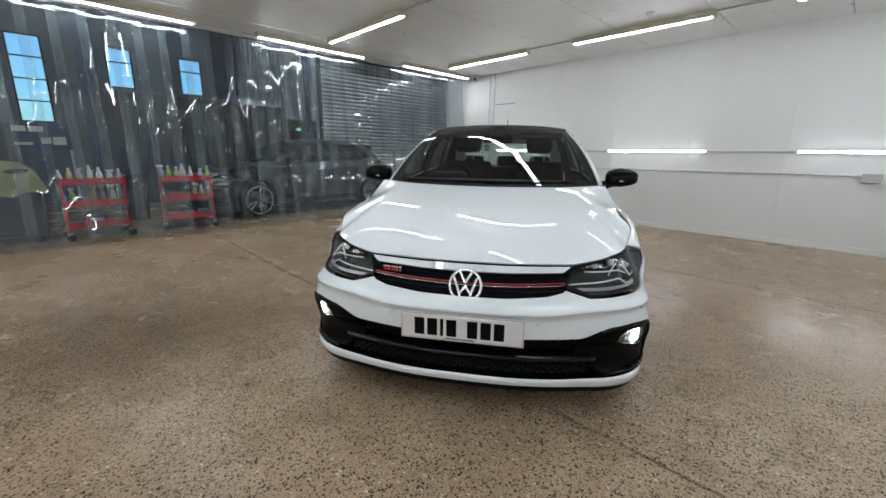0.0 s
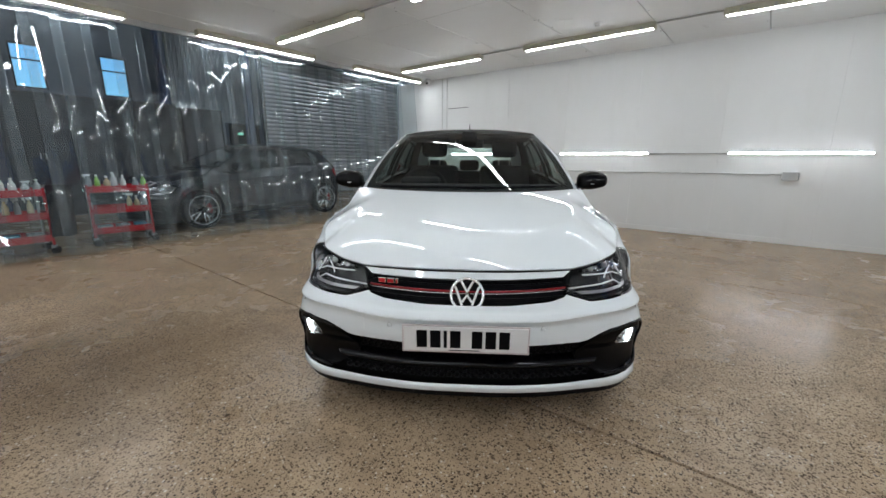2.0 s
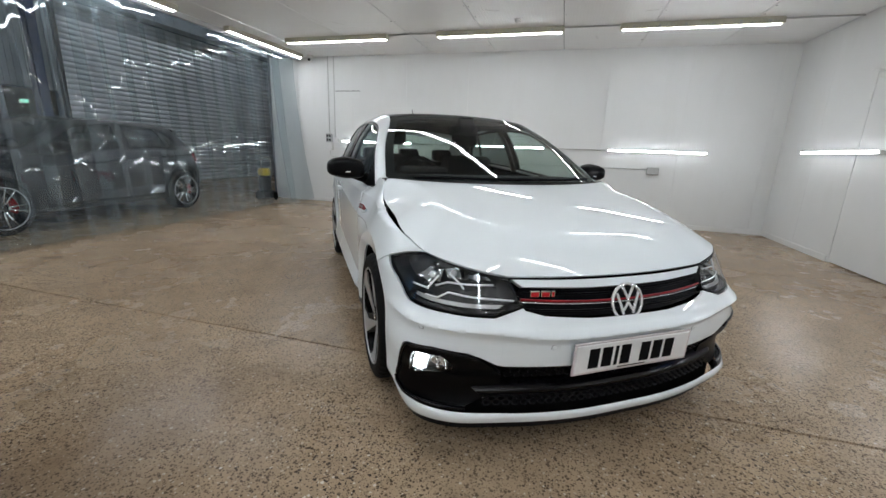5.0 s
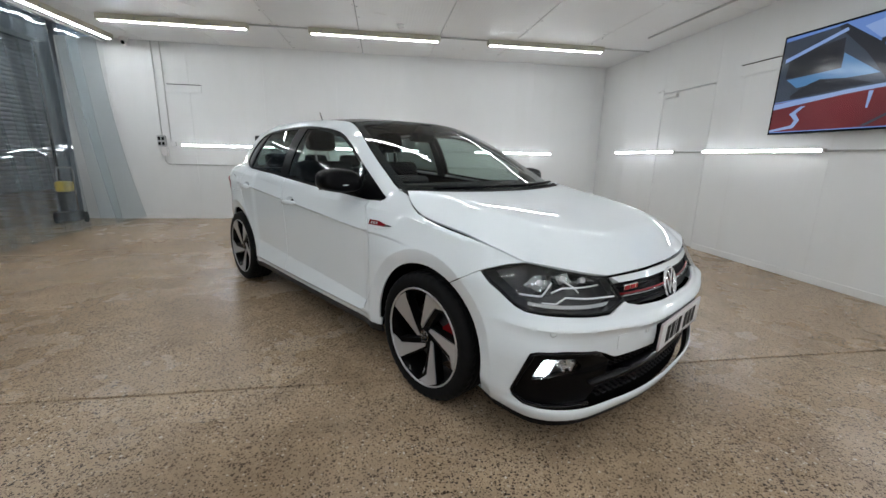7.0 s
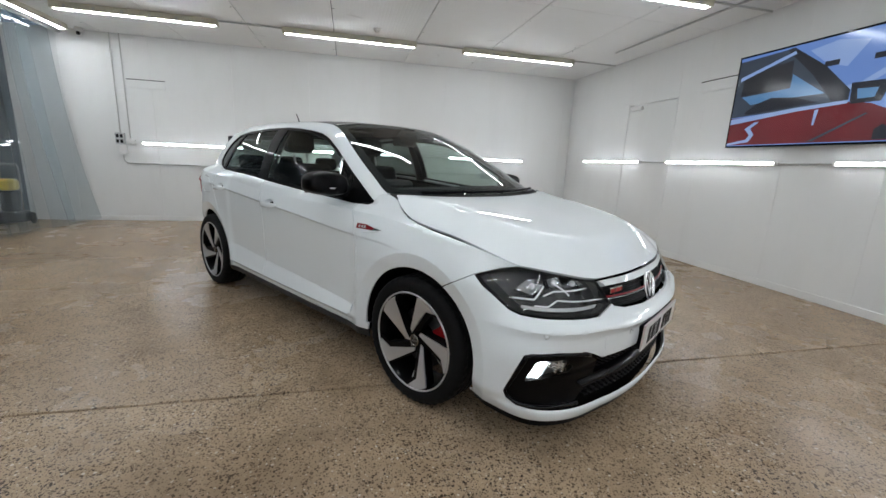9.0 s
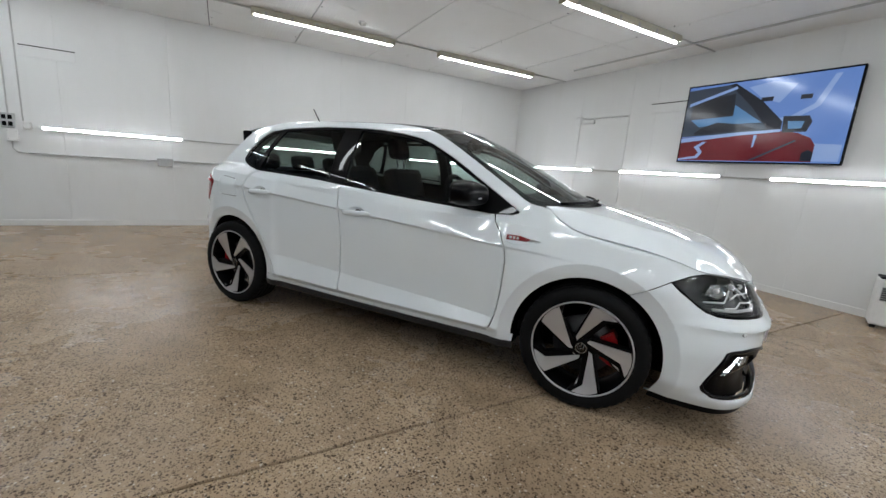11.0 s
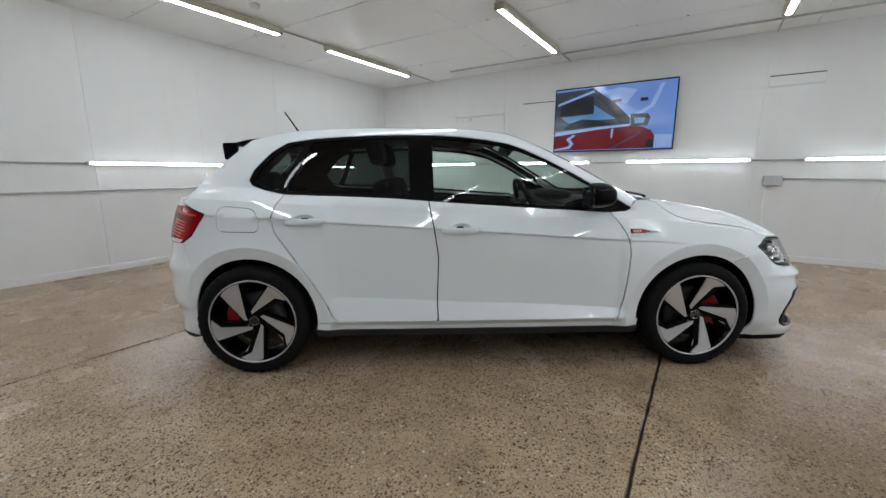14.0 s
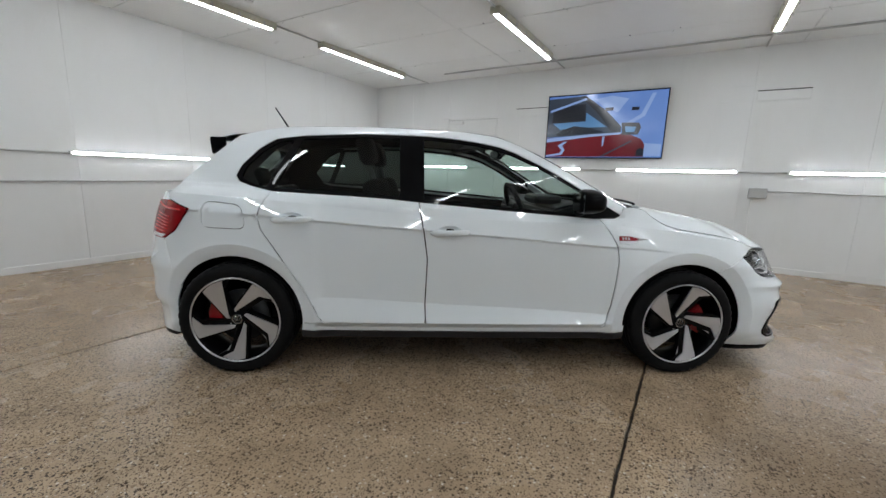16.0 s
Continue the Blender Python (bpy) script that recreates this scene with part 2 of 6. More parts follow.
def prism(bm, outline, depth, m):
    """An outline in its own x, y plane, drawn out by depth along z and posed by m."""
    a = [bm.verts.new(m @ Vector((x, y, 0))) for x, y in outline]
    b = [bm.verts.new(m @ Vector((x, y, depth))) for x, y in outline]
    n = len(a)
    fs = [bm.faces.new(a[::-1]), bm.faces.new(b)]
    fs += [bm.faces.new((a[i], a[(i + 1) % n], b[(i + 1) % n], b[i])) for i in range(n)]
    return fs


def part(name, bm, material, parent=None, label="", m=None):
    """One mesh object out of bm, under a thing or a part."""
    bmesh.ops.recalc_face_normals(bm, faces=bm.faces[:])
    me = bpy.data.meshes.new(name)
    bm.to_mesh(me)
    bm.free()
    me.materials.append(material)
    ob = new(name, me)
    if parent is not None:
        ob.parent = parent
    if m is not None:
        ob.matrix_basis = m
    if label:
        ob["label"] = label
    return ob


def boxes(name, material, parent, *rows, bevel=.004, label="", m=None):
    bm = bmesh.new()
    for r in rows:
        bm_box(bm, *r, bevel=bevel)
    return part(name, bm, material, parent, label, m)


def thing(name, label, category, m=None, group="", kind=""):
    ob = new(name)
    ob.empty_display_size = .1
    if m is not None:
        ob.matrix_basis = m
    return tagged(ob, label, category, group, kind)

# ---- the bay: floor, walls, ceiling ----
XW, YW, XC, YF, ZC = 4.10, 4.32, -4.40, -5.00, 2.86      # television wall, back wall, curtain, wall behind, ceiling
XO, YO0, YO1, ZO = -9.60, -7.5, 11.0, 5.6                  # the workshop beyond the curtain


def slab(name, x0, y0, x1, y1, seed):
    """A concrete slab with slightly ragged edges along its joints."""
    rnd = random.Random(seed)
    bm = bmesh.new()
    n = max(8, int((x1 - x0) / .035))
    xs = [x0 + (x1 - x0) * i / n for i in range(n + 1)]
    wander = lambda x, y: .006 * noise.noise(Vector((x * 1.3, y, 0))) + .003 * noise.noise(Vector((x * 7, y, 3)))
    low = [y0 + wander(x, y0) + .0034 + rnd.uniform(0, .0045) for x in xs]
    high = [y1 + wander(x, y1) - .0034 - rnd.uniform(0, .0045) for x in xs]
    rows = [[bm.verts.new((x, y, z)) for x, y in zip(xs, ys)] for ys, z in
            ((low, -.03), ([v + .0005 for v in low], -.006), ([v + .0035 for v in low], 0), ([v - .0035 for v in high], 0), ([v - .0005 for v in high], -.006), (high, -.03))]
    for a, b in zip(rows, rows[1:]):
        for i in range(n):
            bm.faces.new((a[i], a[i + 1], b[i + 1], b[i]))
    return part(name, bm, M_FLOOR, floor)


floor = boxes("floor", M_JOINT, None, (XO - .2, YO0 - .2, -.25, XW + .2, YO1 + .2, -.026), bevel=0)
tagged(floor, "ground concrete floor with gravel showing and dark joints", "floor", kind="structure")
for k, (a, b) in enumerate(((-7.6, -4.36), (-4.36, -1.36), (-1.36, 1.62), (1.62, 4.62), (4.62, 11.1))):
    slab("slab", XO - .1, a, XW + .15, b, k)


def sheet_wall(name, label, along, fixed, spans, z0, z1, out, thick=.12):
    """A wall with sheets on its face. along: 'x' or 'y'; spans: the sheets' ends; out: +1 or -1, the way its face looks."""
    bm = bmesh.new()
    lo, hi = min(s[0] for s in spans), max(s[1] for s in spans)
    a, b = sorted((fixed - out * .010, fixed - out * thick))
    bm_box(bm, *((lo, a, z0, hi, b, z1) if along == "x" else (a, lo, z0, b, hi, z1)))
    w = tagged(part(name, bm, M_WALL), label, "wall", kind="structure")
    for s in spans:
        sz0, sz1 = s[2:] if len(s) > 2 else (z0, z1)
        a, b = sorted((fixed, fixed - out * .0095))
        g = .0007
        bm = bmesh.new()
        bm_box(bm, *((s[0] + g, a, sz0, s[1] - g, b, sz1) if along == "x" else (a, s[0] + g, sz0, b, s[1] - g, sz1)), bevel=.0012)
        part("sheet", bm, M_WALL, w)
    return w


edges = [-5.12, -4.44, -3.25, -2.08, -.88, .32, 1.5, 2.7, 3.9, XW]
wall_north = sheet_wall("wall_north", "white painted sheet wall with faint seams", "x", YW, list(zip(edges, edges[1:])), 0, ZC, -1)
DOOR0, DOOR1, DOORZ = 1.58, 2.57, 2.15
wall_spans = [(YF, -4.4), (-4.4, -3.2), (-3.2, -2.0), (-2.0, -.8), (-.8, .05), (.05, 1.15), (1.15, DOOR0), (DOOR1, 3.4), (3.4, YW + .12)]
bm = bmesh.new()
bm_box(bm, XW + .010, YF, 0, XW + .12, DOOR0, ZC)
bm_box(bm, XW + .010, DOOR1, 0, XW + .12, YW + .12, ZC)
bm_box(bm, XW + .010, DOOR0, DOORZ, XW + .12, DOOR1, ZC)
wall_east = tagged(part("wall_east", bm, M_WALL), "white painted sheet wall behind the television", "wall", kind="structure")
for a, b in wall_spans:
    boxes("sheet", M_WALL, wall_east, (XW, a + .0007, 0, XW + .0095, b - .0007, ZC), bevel=.0012)
boxes("sheet", M_WALL, wall_east, (XW, DOOR0 + .0012, DOORZ + .008, XW + .0095, DOOR1 - .0012, ZC), bevel=.0012)
edges = [-4.4, -3.2, -2, -.8, .4, 1.6, 2.8, XW + .1]
wall_south = sheet_wall("wall_south", "white painted sheet wall", "x", YF, list(zip(edges, edges[1:])), 0, ZC, 1)

# door in the television wall, flush and painted over
door = tagged(boxes("door_1", M_WALL, None, (XW + .001, DOOR0 + .007, .012, XW + .045, DOOR1 - .006, DOORZ - .008), bevel=.002),
              "white flush door, closed, painted like the wall", "door", kind="structure")
# near-black slab behind the leaf paints the shade into the door's gap
boxes("door_stop", M_DARKGAP, door, (XW + .046, DOOR0 - .0, .0, XW + .10, DOOR1, DOORZ), bevel=0)
boxes("door_closer", M_TRIM, door, (XW - .045, DOOR1 - .33, DOORZ - .085, XW + .0005, DOOR1 - .10, DOORZ - .03), bevel=.008)
bm = bmesh.new()
bm_tube(bm, [(XW - .03, DOOR1 - .2, DOORZ - .02), (XW - .05, DOOR1 - .02, DOORZ + .035), (XW - .012, DOOR1 + .10, DOORZ + .03)], .006, 6)
part("closer_arm", bm, M_TRIM, door)
boxes("hinge", M_TRIM, door, *[(XW - .012, DOOR1 - .012, z, XW + .001, DOOR1 + .010, z + .09) for z in (.25, 1.0, 1.85)], bevel=.003)

# ceiling: painted sheets with open joints
bm = bmesh.new()
lines = [-4.55, -3.85, -2.70, -1.56, -.42, .73, 1.87, 3.0, XW + .12]
for a, b in zip(lines, lines[1:]):
    for c, d in ((YF - .1, -2.4), (-2.4, 1.15), (1.15, YW + .12)):
        g = .0048
        bm_box(bm, a + g, c + .003, ZC, b - g, d - .003, ZC + .03, bevel=.002)
ceiling = tagged(part("ceiling", bm, M_CEIL), "white painted ceiling sheets with dark open joints", "ceiling", kind="structure")
# unseen near-black sheet, added so the open joints show as shade
ceiling_back = tagged(boxes("ceiling_deck", M_DARKGAP, None, (-4.6, YF - .1, ZC + .034, XW + .12, YW + .12, ZC + .10), bevel=0),
                      "near-black backing added above the ceiling sheets to darken their joints", "ceiling", kind="structure")
# screw heads and torn tape along the joints
rnd = random.Random(5)
bm = bmesh.new()
for x in lines[1:-1]:
    y = YF + .3
    while y < YW:
        for s in (-.03, .03):
            if rnd.random() < .5:
                c = bmesh.ops.create_circle(bm, cap_ends=True, segments=6, radius=rnd.choice((.006, .008, .012)))
                bmesh.ops.translate(bm, verts=c["verts"], vec=(x + s + rnd.uniform(-.01, .01), y + rnd.uniform(-.1, .1), ZC - .001))
        y += .45
tagged(part("screw_heads", bm, M_DARKGAP), "dark screw heads scattered along the ceiling joints", "screws", kind="stuff")
for x, y, w, l, a in ((-.15, 2.25, .05, .22, 10), (1.75, 2.55, .04, .16, -25), (-1.5, 3.55, .05, .2, 20), (2.95, 2.3, .04, .18, -15), (.62, .9, .05, .2, 5), (-2.4, 2.4, .05, .2, 40), (1.2, 3.62, .04, .15, 70)):
    bm = bmesh.new()
    bm_box(bm, -l / 2, -w / 2, -.003, l / 2, w / 2, 0, bevel=.001)
    tagged(part("tape_scrap", bm, M_TRIM, None, m=pose(x, y, ZC - .001, 4, 3, a)), "scrap of white tape curling off the ceiling", "tape", "tape scraps")

# baseboards
base = boxes("baseboard", M_TRIM, None, (-4.30, YW - .014, 0, XW, YW - .0005, .075), bevel=.003)
tagged(base, "white painted low baseboard", "baseboard", kind="structure")
base = boxes("baseboard", M_TRIM, None, (XW - .014, YF, 0, XW - .0005, DOOR0 - .03, .075), (XW - .014, DOOR1 + .03, 0, XW - .0005, YW - .016, .075), bevel=.003)
tagged(base, "white painted low baseboard", "baseboard", kind="structure")


# ---- lights ----
def ceiling_batten(length=1.82):
    """A batten lamp along x, its back at z = 0."""
    t = thing("ceiling_light", "lit LED batten with cream housing screwed to the ceiling", "ceiling light", group="ceiling lights")
    h = length / 2
    bm = bmesh.new()
    prof = [(-.056, 0), (-.056, -.056), (-.048, -.068), (-.031, -.071), (.031, -.071), (.048, -.068), (.056, -.056), (.056, 0)]
    prism(bm, prof, length, Matrix.Translation((-h, 0, 0)) @ Matrix(((0, 0, 1, 0), (1, 0, 0, 0), (0, 1, 0, 0), (0, 0, 0, 1))))
    part("housing", bm, M_BATTEN, t)
    bm = bmesh.new()
    prof = [(.028 * math.cos(a), -.0715 - .010 * math.sin(a)) for a in (math.pi * i / 10 for i in range(11))]
    prism(bm, prof, length - .05, Matrix.Translation((-h + .025, 0, 0)) @ Matrix(((0, 0, 1, 0), (1, 0, 0, 0), (0, 1, 0, 0), (0, 0, 0, 1))))
    part("diffuser", bm, M_LAMP, t, "glowing white diffuser")
    for s in (-1, 1):
        boxes("end_cap", M_BATTEN, t, (s * h - .012, -.057, -.076, s * h + .012, .057, -.002), bevel=.008)
    for i in range(6):
        x = -h + length * (i + .5) / 6
        for s in (-1, 1):
            boxes("clip", M_STEEL, t, (x - .014, s * .055 - .007, -.072, x + .014, s * .055 + .007, -.03), bevel=.002)
    return t


lamp = ceiling_batten()
spots = [(x, y, 0) for y in (3.05, .47, -2.05) for x in (-2.82, -.18, 2.38)]
# unseen row of battens, added to brighten the car's nose and flank
spots += [(x, -4.45, 0) for x in (-2.82, -.18, 2.38)]
spots += [(-4.20, y, 90) for y in (3.16, .46, -2.16)]
lamp.matrix_basis = pose(spots[0][0], spots[0][1], ZC - .001)
for x, y, a in spots[1:]:
    copy_thing(lamp, pose(x, y, ZC - .001, 0, 0, a))

# conduits that feed the battens
for y in (3.05, .47, -2.05):
    for x0, x1 in ((-1.90, -1.10), (.74, 1.46), (3.30, XW - .01)):
        bm = bmesh.new()
        bm_tube(bm, [(x0, y, ZC - .012), (x1, y, ZC - .012)], .0105, 8)
        tagged(part("ceiling_conduit", bm, M_CONDUIT), "thin grey conduit along the ceiling between battens", "conduit", "ceiling conduits")
bm = bmesh.new()
bm_tube(bm, [(3.62, YF, ZC - .012), (3.62, 2.4, ZC - .012)], .0125, 8)
tagged(part("ceiling_conduit", bm, M_CONDUIT), "long grey conduit under the ceiling", "conduit", "ceiling conduits")


def wall_tube(length=1.52):
    """A lit tube along x on a wall whose face is at y = 0, looking to -y."""
    t = thing("wall_light", "lit slim LED tube mounted along the white wall", "wall light", group="wall lights")
    h = length / 2
    boxes("base", M_TRIM, t, (-h, -.040, -.017, h, -.0005, .017), bevel=.003)
    bm = bmesh.new()
    prof = [(-.0402 - .009 * math.sin(a), .0145 * math.cos(a)) for a in (math.pi * i / 8 for i in range(9))]
    prism(bm, prof, 2 * h - .04, Matrix(((0, 0, 1, -h + .02), (1, 0, 0, 0), (0, 1, 0, 0), (0, 0, 0, 1))))
    part("tube", bm, M_TUBE, t, "glowing white tube")
    for s in (-1, 1):
        boxes("end_cap", M_TRIM, t, (s * (h - .008) - .014, -.056, -.019, s * (h - .008) + .014, -.001, .019), bevel=.005)
    return t


def box_on_wall(name, label, category, mat, w, hgt, d, m):
    t = thing(name, label, category, m)
    boxes("case", mat, t, (-w / 2, -d * .62, -hgt / 2, w / 2, -.0005, hgt / 2), bevel=.006)
    boxes("lid", mat, t, (-w / 2 - .004, -d, -hgt / 2 - .004, w / 2 + .004, -d * .63, hgt / 2 + .004), bevel=.008)
    boxes("screw", M_STEEL, t, *[(sx * w * .4 - .004, -d - .002, sz * hgt * .36 - .004, sx * w * .4 + .004, -d + .002, sz * hgt * .36 + .004) for sx in (-1, 1) for sz in (-1, 1)], bevel=.001)
    return t


ZT, ZE = 1.25, 1.295
NORTH = lambda x, z: pose(x, YW, z)
EAST = lambda y, z: pose(XW, y, z, 0, 0, -90)
tube = wall_tube()
tube.matrix_basis = NORTH(-2.70, ZT)
for x in (-.19, 2.36):
    copy_thing(tube, NORTH(x, ZT))
for y in (2.88, .835, -1.20, -3.24):
    copy_thing(tube, EAST(y, ZE))
# unseen tubes on the south wall, added as low fill light
for x in (-2.70, -.19, 2.36):
    copy_thing(tube, pose(x, YF, ZT, 0, 0, 180))


def wall_run(m, *points, r=.0095):
    bm = bmesh.new()
    bm_tube(bm, points, r, 8)
    ob = part("wall_conduit", bm, M_CONDUIT, None, m=m)
    return tagged(ob, "thin grey-white conduit clipped to the wall", "conduit", "wall conduits")


for a, b in ((-1.94, -.95), (.57, 1.60)):
    wall_run(NORTH(0, ZT), (a, -.014, 0), (b, -.014, 0))
for a, b in ((2.12, 1.60), (.07, -.44), (-1.96, -2.48)):
    wall_run(EAST(0, ZE), (-a, -.014, 0), (-b, -.014, 0))
wall_run(NORTH(0, .93), (-3.60, -.014, 0), (-2.26, -.014, 0))
wall_run(NORTH(0, .95), (-2.07, -.014, -.01), (2.27, -.014, .01))
wall_run(NORTH(0, 0), (-3.62, -.014, ZC), (-3.62, -.014, 1.32), r=.008)
wall_run(NORTH(0, 0), (-3.75, -.014, ZC), (-3.75, -.014, 1.36), r=.008)
wall_run(NORTH(0, 0), (-3.74, -.014, 1.18), (-3.74, -.014, .98), (-3.70, -.014, .935), (-3.60, -.014, .93), r=.009)
wall_run(EAST(0, 1.055), (2.30, -.014, 0), (4.9, -.014, 0))
box_on_wall("junction_box", "grey plastic junction box on the white wall", "junction box", M_GREYBOX, .17, .105, .075, NORTH(2.355, .94))
box_on_wall("junction_box", "grey plastic junction box on the white wall", "junction box", M_GREYBOX, .17, .105, .075, NORTH(-2.17, .915))
box_on_wall("junction_box", "grey plastic junction box with a hanging cable", "junction box", M_GREYBOX, .19, .12, .08, EAST(-2.20, 1.03))
box_on_wall("junction_box", "small pale junction box beside the socket", "junction box", M_TRIM, .075, .075, .045, NORTH(-3.58, 1.265))
box_on_wall("socket_box", "pale isolator box under the socket", "socket", M_TRIM, .10, .14, .06, NORTH(-3.72, 1.14))
so = box_on_wall("socket", "grey twin socket with dark outlets on the wall", "socket", M_GREYBOX, .12, .17, .06, NORTH(-3.75, 1.31))
for z in (-.04, .04):
    for x in (-.028, .028):
        boxes("outlet", M_BLACK, so, (x - .02, -.064, z - .026, x + .02, -.0585, z + .026), bevel=.003)
bm = bmesh.new()
bm_tube(bm, [(XW - .03, -2.15 + .012 * math.sin(6 * k), .97 - .80 * k - .0 * k) for k in (i / 14 for i in range(15))] + [(XW - .04, -2.09, .09), (XW - .06, -1.98, .02), (XW - .10, -1.9, .009)], .0045, 6)
tagged(part("cable", bm, M_TRIM), "thin white cable hanging from the junction box", "cable")


def wall_vent(m, w=.53, h=.135):
    """A long narrow vent hood, white, with a dark slot on top."""
    t = thing("wall_vent", "long white vent plate with a dark slot along its top", "vent", m, "wall vents")
    boxes("plate", M_WALL, t, (-w / 2, -.010, -h / 2, w / 2, -.0005, h / 2 - .02), bevel=.003)
    boxes("slot", M_DARKGAP, t, (-w / 2, -.0035, h / 2 - .019, w / 2, -.0005, h / 2 - .009), bevel=0)
    boxes("rim", M_WALL, t, (-w / 2 - .004, -.013, -h / 2 - .012, w / 2 + .004, -.0005, -h / 2 - .0005), (-w / 2 - .008, -.013, h / 2 - .008, w / 2 + .008, -.0005, h / 2), bevel=.003)
    return t


wall_vent(NORTH(-3.325, 2.165))
wall_vent(EAST(.97, 2.225))
wall_vent(EAST(-2.30, 2.265))
tagged(boxes("wall_patch", M_WALL, None, (XW - .006, -2.00, 2.20, XW - .0005, -1.62, 2.385), bevel=.002), "square white patch sheet screwed over the wall", "patch")

# smoke detector and ceiling camera
bm = bmesh.new()
bm_lathe(bm, [(0, .0), (0, .050), (-.012, .052), (-.020, .044), (-.042, .036), (-.050, .020), (-.050, 0)], 24, "z")
sd = tagged(part("smoke_detector", bm, M_TRIM, None, m=pose(.15, 2.63, ZC - .0005)), "round white smoke detector under the ceiling", "smoke detector")
bm = bmesh.new()
bm_lathe(bm, [(-.030, .0365), (-.034, .0395), (-.036, .036)], 24, "z")
part("vent_ring", bm, M_DARKGAP, sd)
cc = thing("dome_camera", "white ceiling camera with a black eye", "camera", pose(-4.07, 4.20, ZC - .0005))
bm = bmesh.new()
bm_lathe(bm, [(0, 0), (0, .055), (-.045, .052), (-.055, .045), (-.055, 0)], 24, "z")
part("base", bm, M_TRIM, cc)
bm = bmesh.new()
bmesh.ops.create_uvsphere(bm, u_segments=20, v_segments=12, radius=.043)
for f in bm.faces:
    f.smooth = True
part("eyeball", bm, M_TRIM, cc, m=pose(0, -.005, -.085))
bm = bmesh.new()
bm_lathe(bm, [(0, .0), (0, .026), (.012, .026), (.016, .018), (.016, 0)], 20, "y")
part("eye", bm, M_BLACKGLOSS, cc, "black lens", m=pose(.012, -.055, -.088, 0, 0, 200))

# ---- television ----
tv = thing("television", "large wall television, lit, showing a red vehicle on blue", "television", EAST(-.195, 1.945))
W, H = 1.705, .965
boxes("case", M_BLACK, tv, (-W / 2, -.085, -H / 2, W / 2, -.045, H / 2), bevel=.006)
boxes("bezel", M_BLACKGLOSS, tv, (-W / 2, -.0905, H / 2 - .012, W / 2, -.0855, H / 2), (-W / 2, -.0905, -H / 2, W / 2, -.0855, -H / 2 + .016),
      (-W / 2, -.0905, -H / 2 + .0165, -W / 2 + .012, -.0855, H / 2 - .0125), (W / 2 - .012, -.0905, -H / 2 + .0165, W / 2, -.0855, H / 2 - .0125), bevel=0)
boxes("bracket", M_STEEL, tv, (-.3, -.045, -.2, .3, -.0005, .2), bevel=.004)


def screen_material(name, c1, c2, k):
    m, nt, links, b = nodes_of(name)
    g = noise_tex(nt, links, coords(nt, links, (1, 1, 1)), 1.3, 2)
    links.new(ramp(nt, links, g.outputs[0], (.35, c1), (.65, c2)), b.inputs["Emission Color"])
    b.inputs["Emission Strength"].default_value = k
    b.inputs["Base Color"].default_value, b.inputs["Roughness"].default_value = (.01, .01, .01, 1), .12
    return m


S_BLUE = screen_material("screen_blue", (.13, .27, .70), (.20, .36, .82), GLOW)
S_RED = screen_material("screen_red", (.10, .006, .012), (.20, .014, .024), GLOW)
S_DARK = screen_material("screen_dark", (.006, .008, .016), (.020, .026, .045), GLOW)
S_GREY = screen_material("screen_grey", (.030, .045, .075), (.060, .085, .13), GLOW)
S_SKY = screen_material("screen_sky", (.08, .24, .50), (.16, .36, .66), GLOW)
S_PALE = screen_material("screen_pale", (.26, .42, .84), (.40, .56, .92), GLOW)


def picture(name, mat, depth, *outline):
    """A patch of the picture; outline in hundredths of its width and height, from its upper left corner."""
    bm = bmesh.new()
    prism(bm, [((x / 50 - 1) * (W / 2 - .013), (1 - z / 50) * (H / 2 - .017)) for x, z in outline], .0004, Matrix.Translation((0, -.0865 - depth, 0)) @ Matrix.Rotation(radians(90), 4, "X"))
    return part(name, bm, mat, tv)


picture("screen", S_BLUE, 0, (0, 0), (100, 0), (100, 100), (0, 100))
picture("screen_patch", S_PALE, .0006, (42, 8), (56, 4), (70, 10), (62, 30), (52, 24))
picture("screen_patch", S_PALE, .0010, (56, 50), (70, 46), (81, 34), (88, 4), (91, 4), (84, 37), (72, 50), (58, 54))
picture("screen_patch", S_DARK, .0010, (51, 22), (58, 22), (58, 27), (51, 27))
picture("screen_patch", S_DARK, .0010, (73, 23), (79, 23), (79, 28), (73, 28))
picture("screen_patch", S_PALE, .0008, (84, 78), (99, 80), (99, 98), (84, 98))
picture("screen_patch", S_RED, .0014, (0, 68), (30, 66), (64, 62), (76, 66), (83, 72), (86, 80), (86, 99), (0, 99))
picture("screen_patch", S_GREY, .0014, (0, 4), (30, 2), (48, 24), (66, 62), (0, 67))
picture("screen_patch", S_SKY, .0018, (5, 44), (35, 42), (35, 28), (54, 52), (30, 52), (12, 54))
picture("screen_patch", S_DARK, .0018, (5, 20), (34, 14), (35, 41), (4, 43))
picture("screen_patch", S_DARK, .0022, (9, 62), (16, 54), (25, 49), (38, 52), (52, 60), (10, 65))
picture("screen_patch", S_DARK, .0022, (29, 2), (33, 1), (52, 26), (66, 52), (66, 63), (58, 60), (46, 32))
picture("screen_patch", S_PALE, .0026, (2, 22), (34, 5), (35, 8), (2, 26))
picture("screen_patch", S_PALE, .0026, (0, 69), (0, 75), (40, 67), (66, 64), (66, 61), (40, 63))
picture("screen_patch", S_PALE, .0026, (0, 97), (13, 93), (15, 88), (11, 81), (17, 74), (20, 74), (15, 81), (18, 88), (15, 96), (0, 99))
picture("screen_patch", S_PALE, .0026, (51, 67), (53, 67), (52, 82), (51, 82))
picture("screen_patch", S_GREY, .0026, (50, 98), (75, 74), (76, 75), (53, 98))
